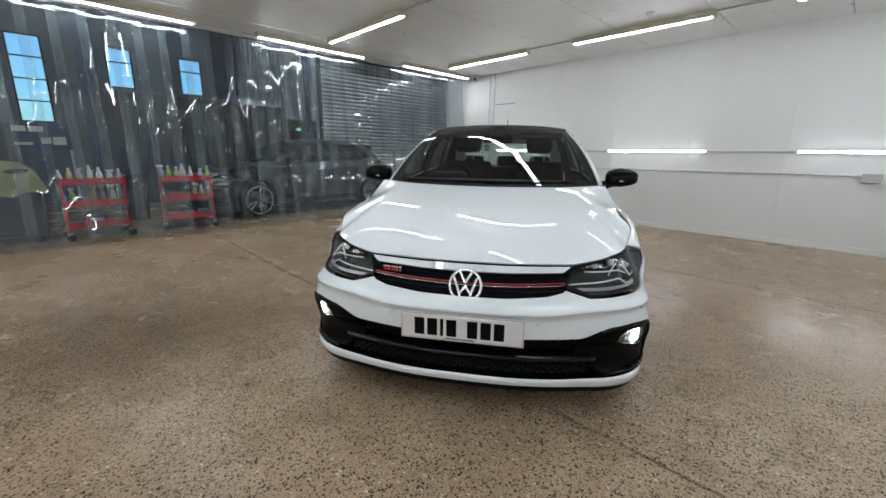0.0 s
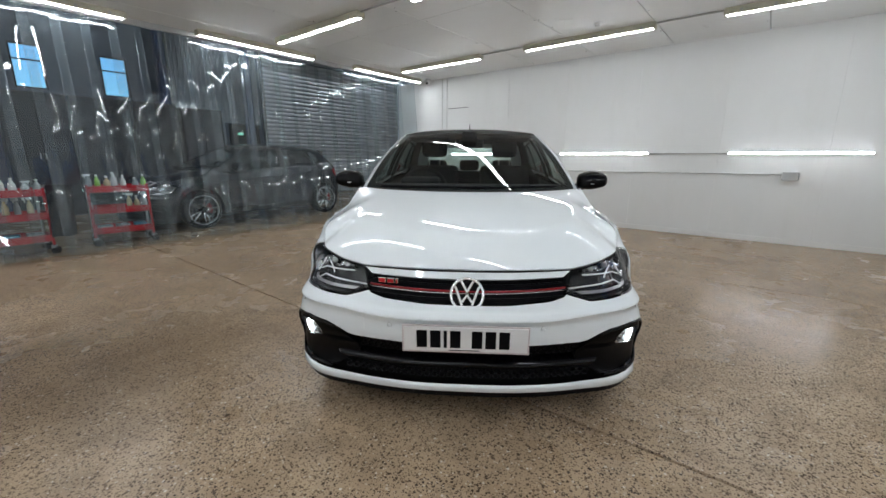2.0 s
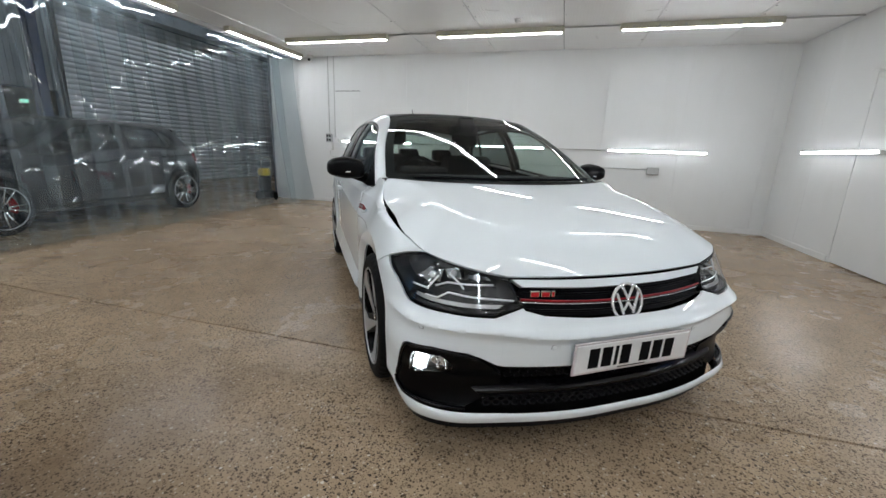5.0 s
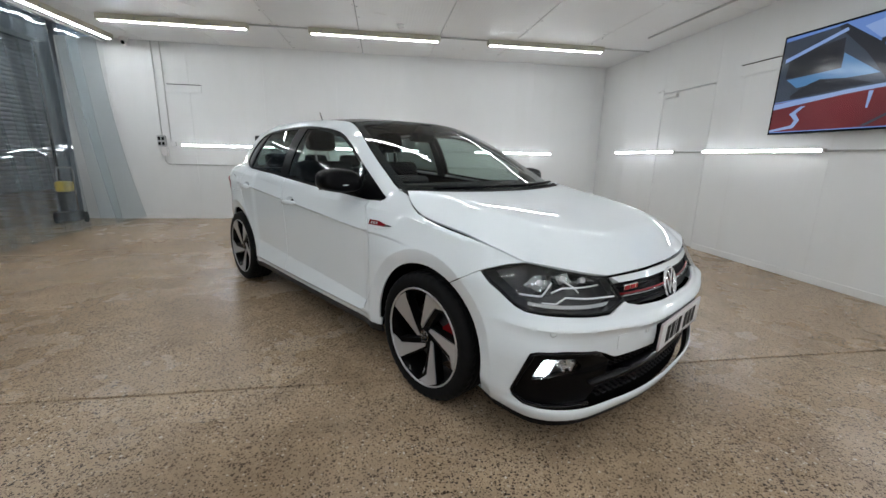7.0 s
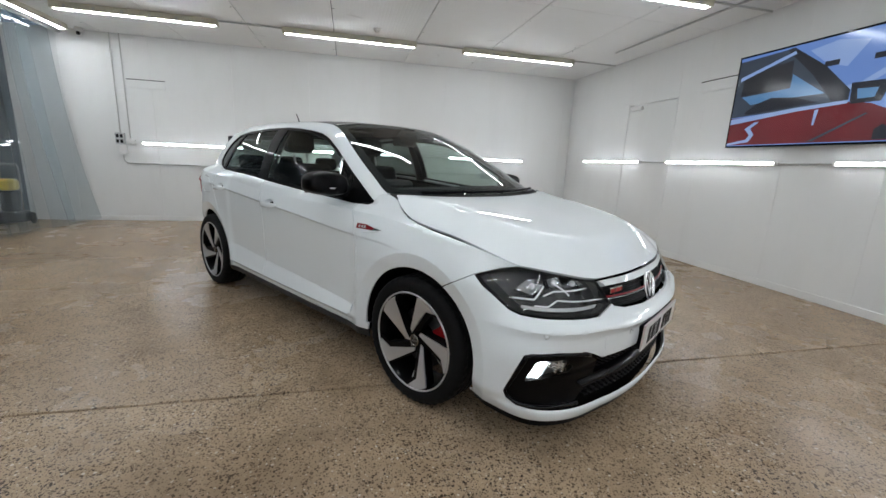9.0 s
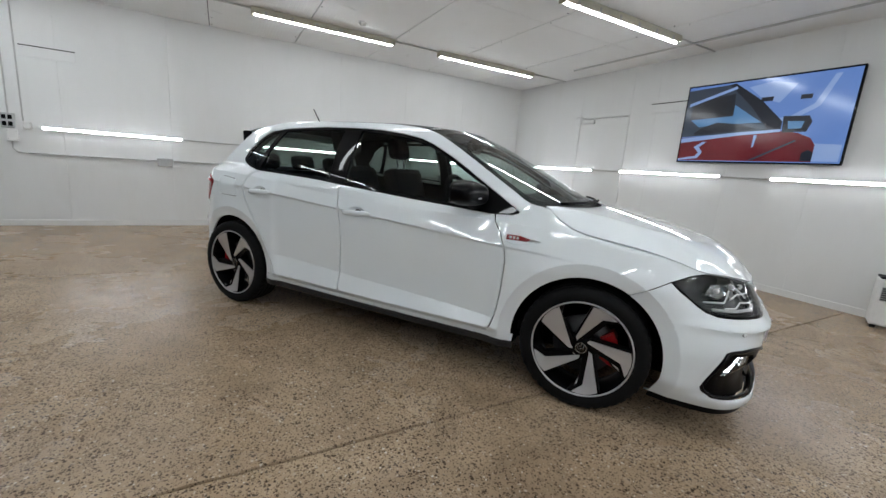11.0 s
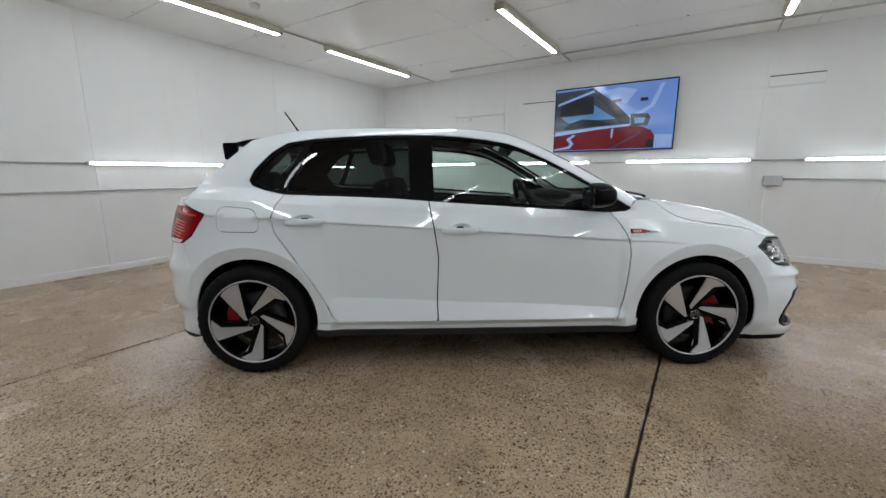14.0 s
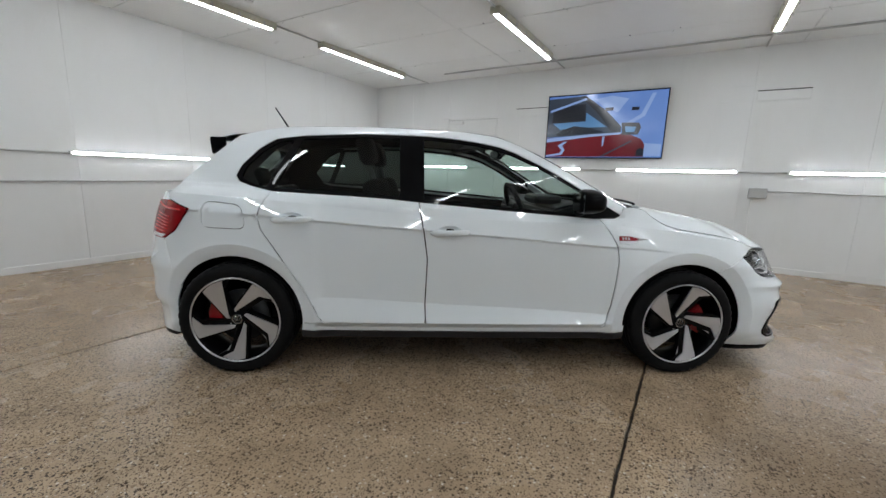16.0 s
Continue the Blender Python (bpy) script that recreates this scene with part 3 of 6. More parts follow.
picture("screen_patch", S_DARK, .0026, (66, 46), (80, 47), (82, 54), (80, 65), (67, 65))
picture("screen_patch", S_SKY, .0030, (69, 52), (78, 53), (77, 61), (70, 61))
picture("screen_patch", S_DARK, .0026, (80, 98), (80, 89), (83, 85), (86, 88), (86, 98))

# ---- dehumidifier ----
dh = thing("dehumidifier", "white portable dehumidifier with dark filter panes on the floor", "dehumidifier", pose(3.88, -1.72, 0, 0, 0, -70))
boxes("body", M_TRIM, dh, (-.155, -.115, .025, .155, .115, .455), bevel=.02)
for x in (-.068, .068):
    pn = boxes("filter_pane", M_GREYBOX, dh, (x - .060, -.119, .255, x + .060, -.1145, .385), bevel=.003)
    for i in range(6):
        boxes("slat", M_BLADE, pn, (x - .055, -.1215, .264 + i * .020, x + .055, -.1185, .277 + i * .020), bevel=.001)
boxes("tank_window", M_BLACK, dh, (-.008, -.118, .075, .008, -.1145, .20), bevel=.003)
boxes("badge", M_BLACK, dh, (.095, -.118, .205, .118, -.1145, .222), bevel=.002)
boxes("outlet", M_GREYBOX, dh, (-.085, -.118, .405, .085, -.1145, .425), bevel=.003)
boxes("control_panel", M_BLACK, dh, (-.150, -.110, .4555, .150, .110, .472), bevel=.006)
for x in (-.12, .12):
    for y in (-.085, .085):
        boxes("foot", M_BLACK, dh, (x - .02, y - .02, 0, x + .02, y + .02, .03), bevel=.005)
# ---- the white car: its surfaces as functions ----
def curve(*keys):
    """A smooth function through (x, values...) keys, flat-extended at both ends; takes arrays."""
    xs = np.array([k[0] for k in keys], float)
    ys = np.array([k[1:] for k in keys], float)
    h = np.diff(xs)[:, None]
    d = np.diff(ys, axis=0) / h
    m = np.zeros_like(ys)
    m[1:-1] = (d[:-1] * h[1:] + d[1:] * h[:-1]) / (h[1:] + h[:-1])
    m[0], m[-1] = d[0], d[-1]

    def f(x):
        x = np.clip(np.asarray(x, float), xs[0], xs[-1])
        i = np.clip(np.searchsorted(xs, x, side="right") - 1, 0, len(xs) - 2)
        w = (xs[i + 1] - xs[i])[..., None]
        t = ((x - xs[i]) / (xs[i + 1] - xs[i]))[..., None]
        r = ((1 + 2 * t) * (1 - t) ** 2 * ys[i] + t * (1 - t) ** 2 * w * m[i]
             + t * t * (3 - 2 * t) * ys[i + 1] + t * t * (t - 1) * w * m[i + 1])
        return r[..., 0] if ys.shape[1] == 1 else r
    return f


def smooth(a, b, x):
    t = np.clip((np.asarray(x, float) - a) / (b - a), 0, 1)
    return t * t * (3 - 2 * t)


HUB_F, HUB_R, HUB_Z, ARCH = -1.275, 1.275, 0.314, 0.356
QMIN = -2.70
# outline of the body in plan: way along it (q, equal to y on the flanks), half width, length
PLAN = curve((-2.949, -.25, -2.108), (-2.70, 0, -2.118), (-2.451, .25, -2.108), (-2.222, .478, -2.064), (-2.039, .666, -2.0), (-1.886, .782, -1.888),
             (-1.754, .828, -1.757), (-1.60, .844, -1.60), (-1.45, .850, -1.45), (-1.275, .855, -1.275), (-.8, .868, -.8), (0, .874, 0),
             (.8, .868, .8), (1.275, .856, 1.275), (1.5, .832, 1.5), (1.68, .782, 1.672), (1.84, .70, 1.80),
             (2.0, .57, 1.885), (2.24, .35, 1.938), (2.60, 0, 1.952), (2.96, -.35, 1.938))
# offsets from that outline over the height: flank, nose, tail
FLANK = curve((.12, -.09), (.20, -.045), (.255, -.015), (.30, -.011), (.34, -.010), (.45, -.008), (.60, -.002), (.70, .001), (.80, .003), (1.1, .003))
NOSE = curve((.10, -.08), (.14, -.04), (.165, -.013), (.180, -.003), (.203, .004), (.213, .005), (.219, -.006), (.26, -.028), (.33, -.03), (.38, -.014), (.42, -.007), (.48, -.006),
             (.512, -.006), (.533, .005), (.540, .0095), (.543, .0085), (.575, -.012), (.60, -.016), (1.0, -.016))
TAIL = curve((.12, -.08), (.17, -.055), (.20, -.052), (.30, -.050), (.345, -.043), (.385, -.024), (.403, -.020), (.42, -.021), (.50, -.025), (.55, -.022), (.595, -.014), (.61, -.015), (.635, -.028), (.66, -.033), (.80, -.055), (.95, -.10), (1.1, -.18))
# how far the nose and the wings lean in at their upper edge
LEAN_IN = curve((-2.70, .072), (-2.2, .076), (-2.05, .082), (-1.9, .092), (-1.765, .104), (-1.6, .104))
# the wing leans in to its upper crease, and from there over a narrow ledge to the bonnet
LEAN_LEDGE = curve((-1.765, .100), (-1.66, .086), (-1.58, .070), (-1.5, .050), (-1.4, .042), (-1.29, .045), (-1.13, .066), (-.96, .082), (-.8, .085))
LEAN_TOP = curve((-1.765, .108), (-1.665, .092), (-1.6, .082), (-1.5, .084), (-1.44, .092), (-1.3, .098), (-1.15, .099), (-1.09, .108), (-1.03, .128), (-.9, .130))
TOP_EDGE = curve((-2.70, .703), (-2.2, .703), (-2.05, .728), (-1.92, .748), (-1.765, .758), (-1.707, .771), (-1.665, .785), (-1.618, .800), (-1.567, .813), (-1.507, .825), (-1.438, .835), (-1.368, .844),
                 (-1.30, .853), (-1.22, .866), (-1.15, .886), (-1.088, .920), (-1.03, .966), (-.98, .985), (-.8, .99))
SILL_BAND = curve((-.84, .365), (-.35, .398), (.124, .418), (.45, .436), (.783, .448), (.86, .446))
CREASE = curve((-1.7, .72), (-1.2, .745), (-.907, .763), (-.823, .767), (-.174, .812), (.255, .840), (.86, .880), (1.182, .903), (1.48, .916), (1.7, .922))
LEDGE = curve((-1.8, .735), (-1.73, .752), (-1.66, .775), (-1.58, .797), (-1.5, .816), (-1.4, .832), (-1.29, .845), (-1.13, .860), (-.96, .874), (-.75, .885), (-.45, .893), (-.18, .897), (.28, .914), (.75, .951), (1.1, .978), (1.34, .990), (1.7, 1.003))
BELT = curve((-.874, .930), (-.738, .917), (-.568, .928), (-.198, .951), (.122, .974), (.281, .985), (.442, .998), (.744, 1.012), (.953, 1.018), (1.106, 1.026), (1.213, 1.052), (1.3, 1.075))
# the greenhouse: half width at the waist, and how it leans in
WAIST = curve((-1.9, .64), (-1.7, .715), (-1.5, .735), (-1.2, .735), (-1.0, .735), (-.85, .748), (-.6, .774), (-.2, .798), (.3, .812), (.8, .807), (1.2, .776),
              (1.45, .725), (1.6, .685), (1.8, .60))


def green(y, z):
    """Half width of the greenhouse."""
    h = np.asarray(z, float) - .95
    hp = np.maximum(h, 0)
    return WAIST(y) - (.335 + .10 * smooth(.1, -.4, y)) * h - 1.1 * hp ** 3


def lip(rho):
    """The wheel arch: swelling to a sharp edge, then falling in to the opening."""
    return .011 * np.clip((.56 - rho) / .135, 0, 1) ** 2 - .26 * np.clip(.425 - rho, 0, .08)


def shell(q, z, inset=0.0):
    """The body below the waist: way along the outline, height -> points of the half with x > 0."""
    q, z = np.asarray(q, float), np.asarray(z, float)
    p = PLAN(q)
    e = 1e-3
    t = PLAN(q + e) - PLAN(q - e)
    n = np.stack([t[..., 1], -t[..., 0]], -1)
    n = n / np.linalg.norm(n, axis=-1, keepdims=True)
    wf = smooth(-1.62, -2.05, q)
    wr = smooth(1.5, 1.85, q)
    ws = 1 - wf - wr
    y = p[..., 1]
    side = FLANK(z)
    # lower band of the doors, and the crease below the handles
    band = SILL_BAND(y)
    on = smooth(-.86, -.78, y) * smooth(.87, .80, y)
    side = side + on * (.034 * np.clip((band - z) / (band - .318), 0, 1) * smooth(.280, .318, z) - .010)
    zt, zu = CREASE(y), LEDGE(y)
    side = side - .008 * smooth(zt, zt - .014, z)
    side = side - .36 * np.clip(z - zt, 0, None) * (z < zu) - .36 * (zu - zt) * (z >= zu)
    for hub in (HUB_F, HUB_R):
        rho = np.hypot(y - hub, z - HUB_Z)
        side = side + lip(rho)
    k = np.clip((z - zu) / np.maximum(BELT(y) - .003 - zu, .02), 0, 1)
    side_d = side * (1 - k) + (green(y, np.maximum(z, .95)) + .012 - p[..., 0]) * k
    # nose and front wings: leaning in to the bonnet's edge
    f = smooth(-1.60, -1.76, q)
    lean = LEAN_IN(q) * np.clip((z - .54) / (TOP_EDGE(q) - .54), 0, 1.4) ** 1.1
    ll, zl = LEAN_LEDGE(q), LEDGE(q)
    over = ll * np.clip((z - .66) / (zl - .66), 0, 1) ** 1.4 + (LEAN_TOP(q) - ll) * np.clip((z - zl) / np.maximum(TOP_EDGE(q) - zl, .005), 0, 1.4)
    lean = lean * f + over * (1 - f)
    flare = lip(np.hypot(y - HUB_F, z - HUB_Z))
    wing = FLANK(z) + flare - .008 * smooth(zt, zt - .014, z) * smooth(-1.25, -.95, y)
    fw = smooth(-.72, -1.08, y)
    side = side_d * (1 - fw) + (wing - lean) * fw
    zn = z + .028 * smooth(-2.05, -2.4, q) * smooth(.42, .50, z)
    off = side * ws + (NOSE(zn) - lean) * wf + TAIL(z) * wr - inset
    off = off + .034 * np.exp(-((q + 1.84) / .17) ** 2) * smooth(.58, .40, z)
    xy = p + n * off[..., None]
    return np.stack([xy[..., 0], xy[..., 1], z], -1)

from mathutils import geometry


def resample(poly, h, closed=True):
    """Points along a polyline at steps of about h, its corners kept."""
    pts, out = [np.array(p, float) for p in poly], []
    n = len(pts)
    for i in range(n if closed else n - 1):
        a, b = pts[i], pts[(i + 1) % n]
        k = max(1, int(round(np.linalg.norm(b - a) / h)))
        out += [a + (b - a) * j / k for j in range(k)]
    if not closed:
        out.append(pts[-1])
    return np.array(out)


def rounded(poly, r, steps=4):
    """The outline with its corners rounded."""
    pts, out = [np.array(p, float) for p in poly], []
    n = len(pts)
    for i in range(n):
        p, a, b = pts[i], pts[i - 1], pts[(i + 1) % n]
        la, lb = np.linalg.norm(a - p), np.linalg.norm(b - p)
        k = min(r, la * .45, lb * .45)
        s, e = p + (a - p) / la * k, p + (b - p) / lb * k
        for j in range(steps + 1):
            t = j / steps
            out.append((1 - t) ** 2 * s + 2 * t * (1 - t) * p + t * t * e)
    return np.array(out)


def area(poly):
    p = np.array(poly, float)
    q = np.roll(p, -1, 0)
    return .5 * np.sum(p[:, 0] * q[:, 1] - q[:, 0] * p[:, 1])


def shrink(poly, d):
    """The outline drawn in by d."""
    p = np.array(poly, float)
    if area(p) < 0:
        p = p[::-1]
    a, b = p - np.roll(p, 1, 0), np.roll(p, -1, 0) - p
    a, b = a / np.linalg.norm(a, axis=1)[:, None], b / np.linalg.norm(b, axis=1)[:, None]
    na, nb = np.stack([-a[:, 1], a[:, 0]], 1), np.stack([-b[:, 1], b[:, 0]], 1)
    m = na + nb
    m = m / np.maximum(np.sum(m * na, 1), .35)[:, None]
    return p + m * d


def inside(poly, pts):
    p = np.array(poly, float)
    x, y = pts[:, 0], pts[:, 1]
    r = np.zeros(len(pts), bool)
    for (x0, y0), (x1, y1) in zip(p, np.roll(p, -1, 0)):
        if y0 == y1:
            continue
        c = (y0 > y) != (y1 > y)
        r ^= c & (x < (x1 - x0) * (y - y0) / (y1 - y0) + x0)
    return r


def far_from(poly, pts, d):
    p = np.array(poly, float)
    q = np.roll(p, -1, 0)
    best = np.full(len(pts), 9.0)
    for a, b in zip(p, q):
        ab = b - a
        t = np.clip(((pts - a) @ ab) / max(ab @ ab, 1e-12), 0, 1)
        best = np.minimum(best, np.linalg.norm(pts - a - t[:, None] * ab, axis=1))
    return best > d


def far_pts(pts, others, d):
    """Which of pts keep clear of others, on a grid of cells of size d."""
    cells = {tuple(c) for c in np.round(others / d).astype(int)}
    return np.array([tuple(c) not in cells for c in np.round(pts / d).astype(int)], bool)


def panel(name, poly, lift, material, parent, label="", holes=(), h=.03, rim=.012, mirror=False, both=False, gap=0.0, hv=None, extra=None, fold_to=None):
    """A sheet cut to an outline in the two parameters of lift, smooth as lift is, with its edges folded in by rim.
    mirror: on the other side of the car (x -> -x). both: one on each side."""
    if both:
        return [panel(name, poly, lift, material, parent, label, holes, h, rim, k, False, gap, hv, extra, fold_to) for k in (False, True)]
    hv = hv or h
    outer = resample(shrink(poly, gap) if gap else poly, h)
    if area(outer) < 0:
        outer = outer[::-1]
    inner = [resample(x, h) for x in holes]
    lo, hi = outer.min(0), outer.max(0)
    gu, gv = np.meshgrid(np.arange(lo[0] + h / 2, hi[0], h), np.arange(lo[1] + hv / 2, hi[1], hv), indexing="ij")
    grid = np.stack([gu.ravel(), gv.ravel()], 1)
    if extra is not None:
        grid = np.concatenate([grid[far_pts(grid, extra, .011)], extra])
    keep = inside(outer, grid) & far_from(outer, grid, .3 * min(h, hv))
    for x in inner:
        keep &= ~inside(x, grid) & far_from(x, grid, .3 * min(h, hv))
    grid = grid[keep]
    pts, edges, k = [], [], 0
    for loop in [outer, *inner]:
        n = len(loop)
        pts += list(loop)
        edges += [(k + i, k + (i + 1) % n) for i in range(n)]
        k += n
    pts = [Vector((float(p[0]), float(p[1]))) for p in [*pts, *grid]]
    vs, _, fs, *_ = geometry.delaunay_2d_cdt(pts, edges, [], 0, 1e-6)
    uv = np.array([(v.x, v.y) for v in vs])
    tri = np.array([f for f in fs if len(f) == 3])
    mid = uv[tri].mean(1)
    ok = inside(outer, mid)
    for x in inner:
        ok &= ~inside(x, mid)
    tri = tri[ok]
    a, b, c = uv[tri[:, 0]], uv[tri[:, 1]], uv[tri[:, 2]]
    cr = (b - a)[:, 0] * (c - a)[:, 1] - (b - a)[:, 1] * (c - a)[:, 0]
    tri = tri[np.abs(cr) > 1e-10]
    cr = cr[np.abs(cr) > 1e-10]
    tri[cr < 0] = tri[cr < 0][:, ::-1]
    e = 2e-4
    P = lift(uv[:, 0], uv[:, 1])
    N = np.cross(lift(uv[:, 0] + e, uv[:, 1]) - lift(uv[:, 0] - e, uv[:, 1]), lift(uv[:, 0], uv[:, 1] + e) - lift(uv[:, 0], uv[:, 1] - e))
    N = N / np.maximum(np.linalg.norm(N, axis=1), 1e-12)[:, None]
    if mirror:
        P, N, tri = P * (-1, 1, 1), N * (-1, 1, 1), tri[:, ::-1]
    # the folded edge
    count = {}
    for t in tri:
        for i in range(3):
            u, v = int(t[i]), int(t[(i + 1) % 3])
            count[(u, v)] = count.get((u, v), 0) + 1
    border = [(u, v) for (u, v) in count if (v, u) not in count]
    verts, faces = list(P), [tuple(int(i) for i in t) for t in tri]
    normals = list(N)
    if rim:
        F = P - N * rim if fold_to is None else fold_to(uv[:, 0], uv[:, 1]) * ((-1 if mirror else 1), 1, 1)
        idx = {}
        for u, v in border:
            for w in (u, v):
                if w not in idx:
                    idx[w] = len(verts)
                    verts += [P[w], F[w]]
                    normals += [None, None]
        for u, v in border:
            faces.append((idx[v], idx[u], idx[u] + 1, idx[v] + 1))
    me = bpy.data.meshes.new(name)
    me.from_pydata([tuple(map(float, p)) for p in verts], [], faces)
    me.materials.append(material)
    me.polygons.foreach_set("use_smooth", [len(f) == 3 for f in faces])
    me.update()
    me.normals_split_custom_set_from_vertices([(0, 0, 0) if n is None else tuple(map(float, n)) for n in normals])
    ob = new(name, me)
    ob.parent = parent
    if label:
        ob["label"] = label
    return ob


def fine_points():
    """Denser points of the flank where it is creased, and round the wheel arches."""
    out = []
    for y in np.arange(-1.6, 1.7, .018):
        zt, zu, zb = float(CREASE(y)), float(LEDGE(y)), float(SILL_BAND(y))
        for z in (zt - .024, zt - .0145, zt - .0105, zt - .006, zt - .0015, zt + .0015, zt + .012, zu - .012, zu - .0015, zu + .0015, zu + .012, zu + .024, zu + .036, zu + .05):
            out.append((y, z))
        if -.86 < y < .87:
            out += [(y, z) for z in (zb + .008, zb + .0015, zb - .0015, zb - .01, .324, .319, .316, .310, .304)]
    for hub in (HUB_F, HUB_R):
        for r in (.364, .385, .405, .417, .4236, .4264, .433, .446, .47):
            out += [(hub + r * math.cos(radians(a)), HUB_Z + r * math.sin(radians(a))) for a in np.arange(-20, 201, 2)]
    out = np.array(out)
    # thin out points that fall together
    _, first = np.unique(np.round(out / .0011), axis=0, return_index=True)
    return out[np.sort(first)]


FINE = fine_points()


def nose_points():
    """Denser points along the crease under the head lamps."""
    out = []
    for u in np.arange(-1.2, 1.201, .03):
        f = float(smooth(-1.45, -1.8, abs(u) + QMIN))
        z0 = .63 - .09 * f
        out += [(u, z0 + d) for d in (.0012, .006)]
        dz = .028 * float(smooth(-2.05, -2.4, abs(u) + QMIN))
        out += [(u, z - dz) for z in (.505, .514, .521, .527, .532, .536, .540, .5435, .547, .554, .563, .573, .583)]
    for r in (.364, .385, .405, .417, .4236, .4264, .433, .446):
        ring = [(HUB_F + r * math.cos(radians(a)) - QMIN, HUB_Z + r * math.sin(radians(a))) for a in np.arange(95, 206, 2)]
        out += ring + [(-u, z) for u, z in ring]
    return np.array(out)


def front(u, z, inset=0.0):
    """The nose, from its middle: u < 0 is the car's right-hand side."""
    u = np.asarray(u, float)
    p = shell(QMIN + np.abs(u), z, inset)
    return p * np.stack([np.where(u < 0, -1, 1), np.ones_like(u), np.ones_like(u)], -1)


def deep(d, base=shell):
    return lambda a, b: base(a, b, d)


def arc(hub, a0, a1, r=ARCH, n=22):
    return [(hub + r * math.cos(radians(a)), HUB_Z + r * math.sin(radians(a))) for a in (a0 + (a1 - a0) * i / n for i in range(n + 1))]


# outlines, along the body (q) and up (z)
HEADLAMP = [(-1.608, .713), (-1.65, .678), (-1.72, .626), (-1.765, .602), (-1.81, .591), (-2.0, .587), (-2.165, .581), (-2.262, .612), (-2.24, .655), (-2.215, .699), (-2.10, .722), (-2.0, .738), (-1.90, .750), (-1.765, .757), (-1.68, .741)]
BONNET_EDGE = [(-1.765, .758), (-1.707, .771), (-1.665, .785), (-1.618, .800), (-1.567, .813), (-1.507, .825), (-1.438, .835), (-1.368, .844), (-1.30, .853), (-1.22, .866), (-1.15, .886), (-1.088, .920), (-1.03, .966)]
DLO_LOW = [(y, float(BELT(y))) for y in (-.865, -.84, -.72, -.5, -.25, 0, .27, .5, .8, .95, 1.08)]
DLO_TOP = [(1.195, 1.046), (1.262, 1.070), (1.281, 1.097), (1.255, 1.154), (1.165, 1.250), (1.083, 1.303), (.938, 1.325), (.762, 1.337), (.585, 1.347), (.407, 1.348), (.25, 1.347), (.1, 1.338), (-.05, 1.322),
           (-.177, 1.300), (-.266, 1.270), (-.414, 1.202), (-.537, 1.135), (-.647, 1.071), (-.752, 1.010), (-.825, .966), (-.874, .938)]
DOOR_FRONT = [(-.745, .917), (-.764, .885), (-.805, .825), (-.837, .757), (-.849, .686), (-.843, .542), (-.829, .42), (-.805, .33), (-.788, .290)]
PILLAR_B = [(.238, .300), (.236, .34), (.240, .418), (.232, .677), (.254, .83), (.272, .915), (.285, .985)]
DOOR_REAR = [(1.072, 1.022), (1.112, .946), (1.131, .891), (1.113, .816), (1.023, .683), (.887, .467), (.827, .345), (.79, .312), (.765, .300)]


DITCH = curve((-1.0, .966), (-.930, .978), (-.805, 1.047), (-.675, 1.121), (-.53, 1.203), (-.372, 1.286), (-.285, 1.327), (-.2, 1.358), (-.05, 1.380), (.3, 1.393), (.8, 1.391), (1.1, 1.372), (1.3, 1.322), (1.42, 1.28))
UNDER = curve((-.874, .938), (-.752, 1.010), (-.537, 1.135), (-.266, 1.270), (-.05, 1.322), (.25, 1.347), (.6, 1.347), (.95, 1.325), (1.2, 1.26), (1.42, 1.20))


def ditch(y):
    """Height of the roof's edge."""
    return DITCH(y)


def rail(y, z):
    """How far the roof rail and the pillars roll in above the side windows."""
    lo = UNDER(y)
    return .030 * np.clip((np.asarray(z, float) - lo) / np.maximum(DITCH(y) - lo, .03), 0, 1) ** 2 * smooth(1.4, 1.1, y)


def greenhouse(y, z, out=.012):
    y, z = np.asarray(y, float), np.asarray(z, float)
    return np.stack([green(y, z) + out - rail(y, z), y, z], -1)


def body_side(q, z, inset=0.0):
    """Rear quarter, pillars and roof rail in one pressing."""
    w = smooth(1.03, 1.065, z)[..., None] * np.ones(3)
    w = np.maximum(w, smooth(-.5, -.8, q)[..., None] * np.ones(3))
    return shell(q, z, inset) * (1 - w) + greenhouse(q, z, .012 - inset) * w


SCREEN_EDGE = curve((0, -.930, .976), (.2, -.805, 1.047), (.4, -.675, 1.121), (.6, -.53, 1.203), (.8, -.372, 1.286), (1, -.2, 1.358))


def screen(s, v, out=0.0):
    """The windscreen: across (-1 to 1) and up."""
    s, v = np.asarray(s, float), np.asarray(v, float)
    e = SCREEN_EDGE(v)
    x = green(e[..., 0], e[..., 1]) + .010 - .030
    k = 1 - s * s
    return np.stack([x * s, e[..., 0] - (.21 - .15 * v) * k, e[..., 1] + (.002 + .036 * v) * (1 - np.abs(s) ** 2.3) + out], -1)


ROOF_MID = curve((-.3, 1.387), (-.25, 1.393), (0, 1.418), (.3, 1.429), (.7, 1.426), (1.0, 1.407), (1.3, 1.366), (1.45, 1.338))


def roof(s, y, out=0.0):
    s, y = np.asarray(s, float), np.asarray(y, float)
    zd = ditch(y)
    x = green(y, zd) + .010 - .030 * smooth(1.4, 1.1, y)
    yy = y - .05 * (1 - s * s) * smooth(.3, -.2, y)
    return np.stack([x * s, yy, zd + (ROOF_MID(yy) - zd) * (1 - np.abs(s) ** 2.3) + out], -1)


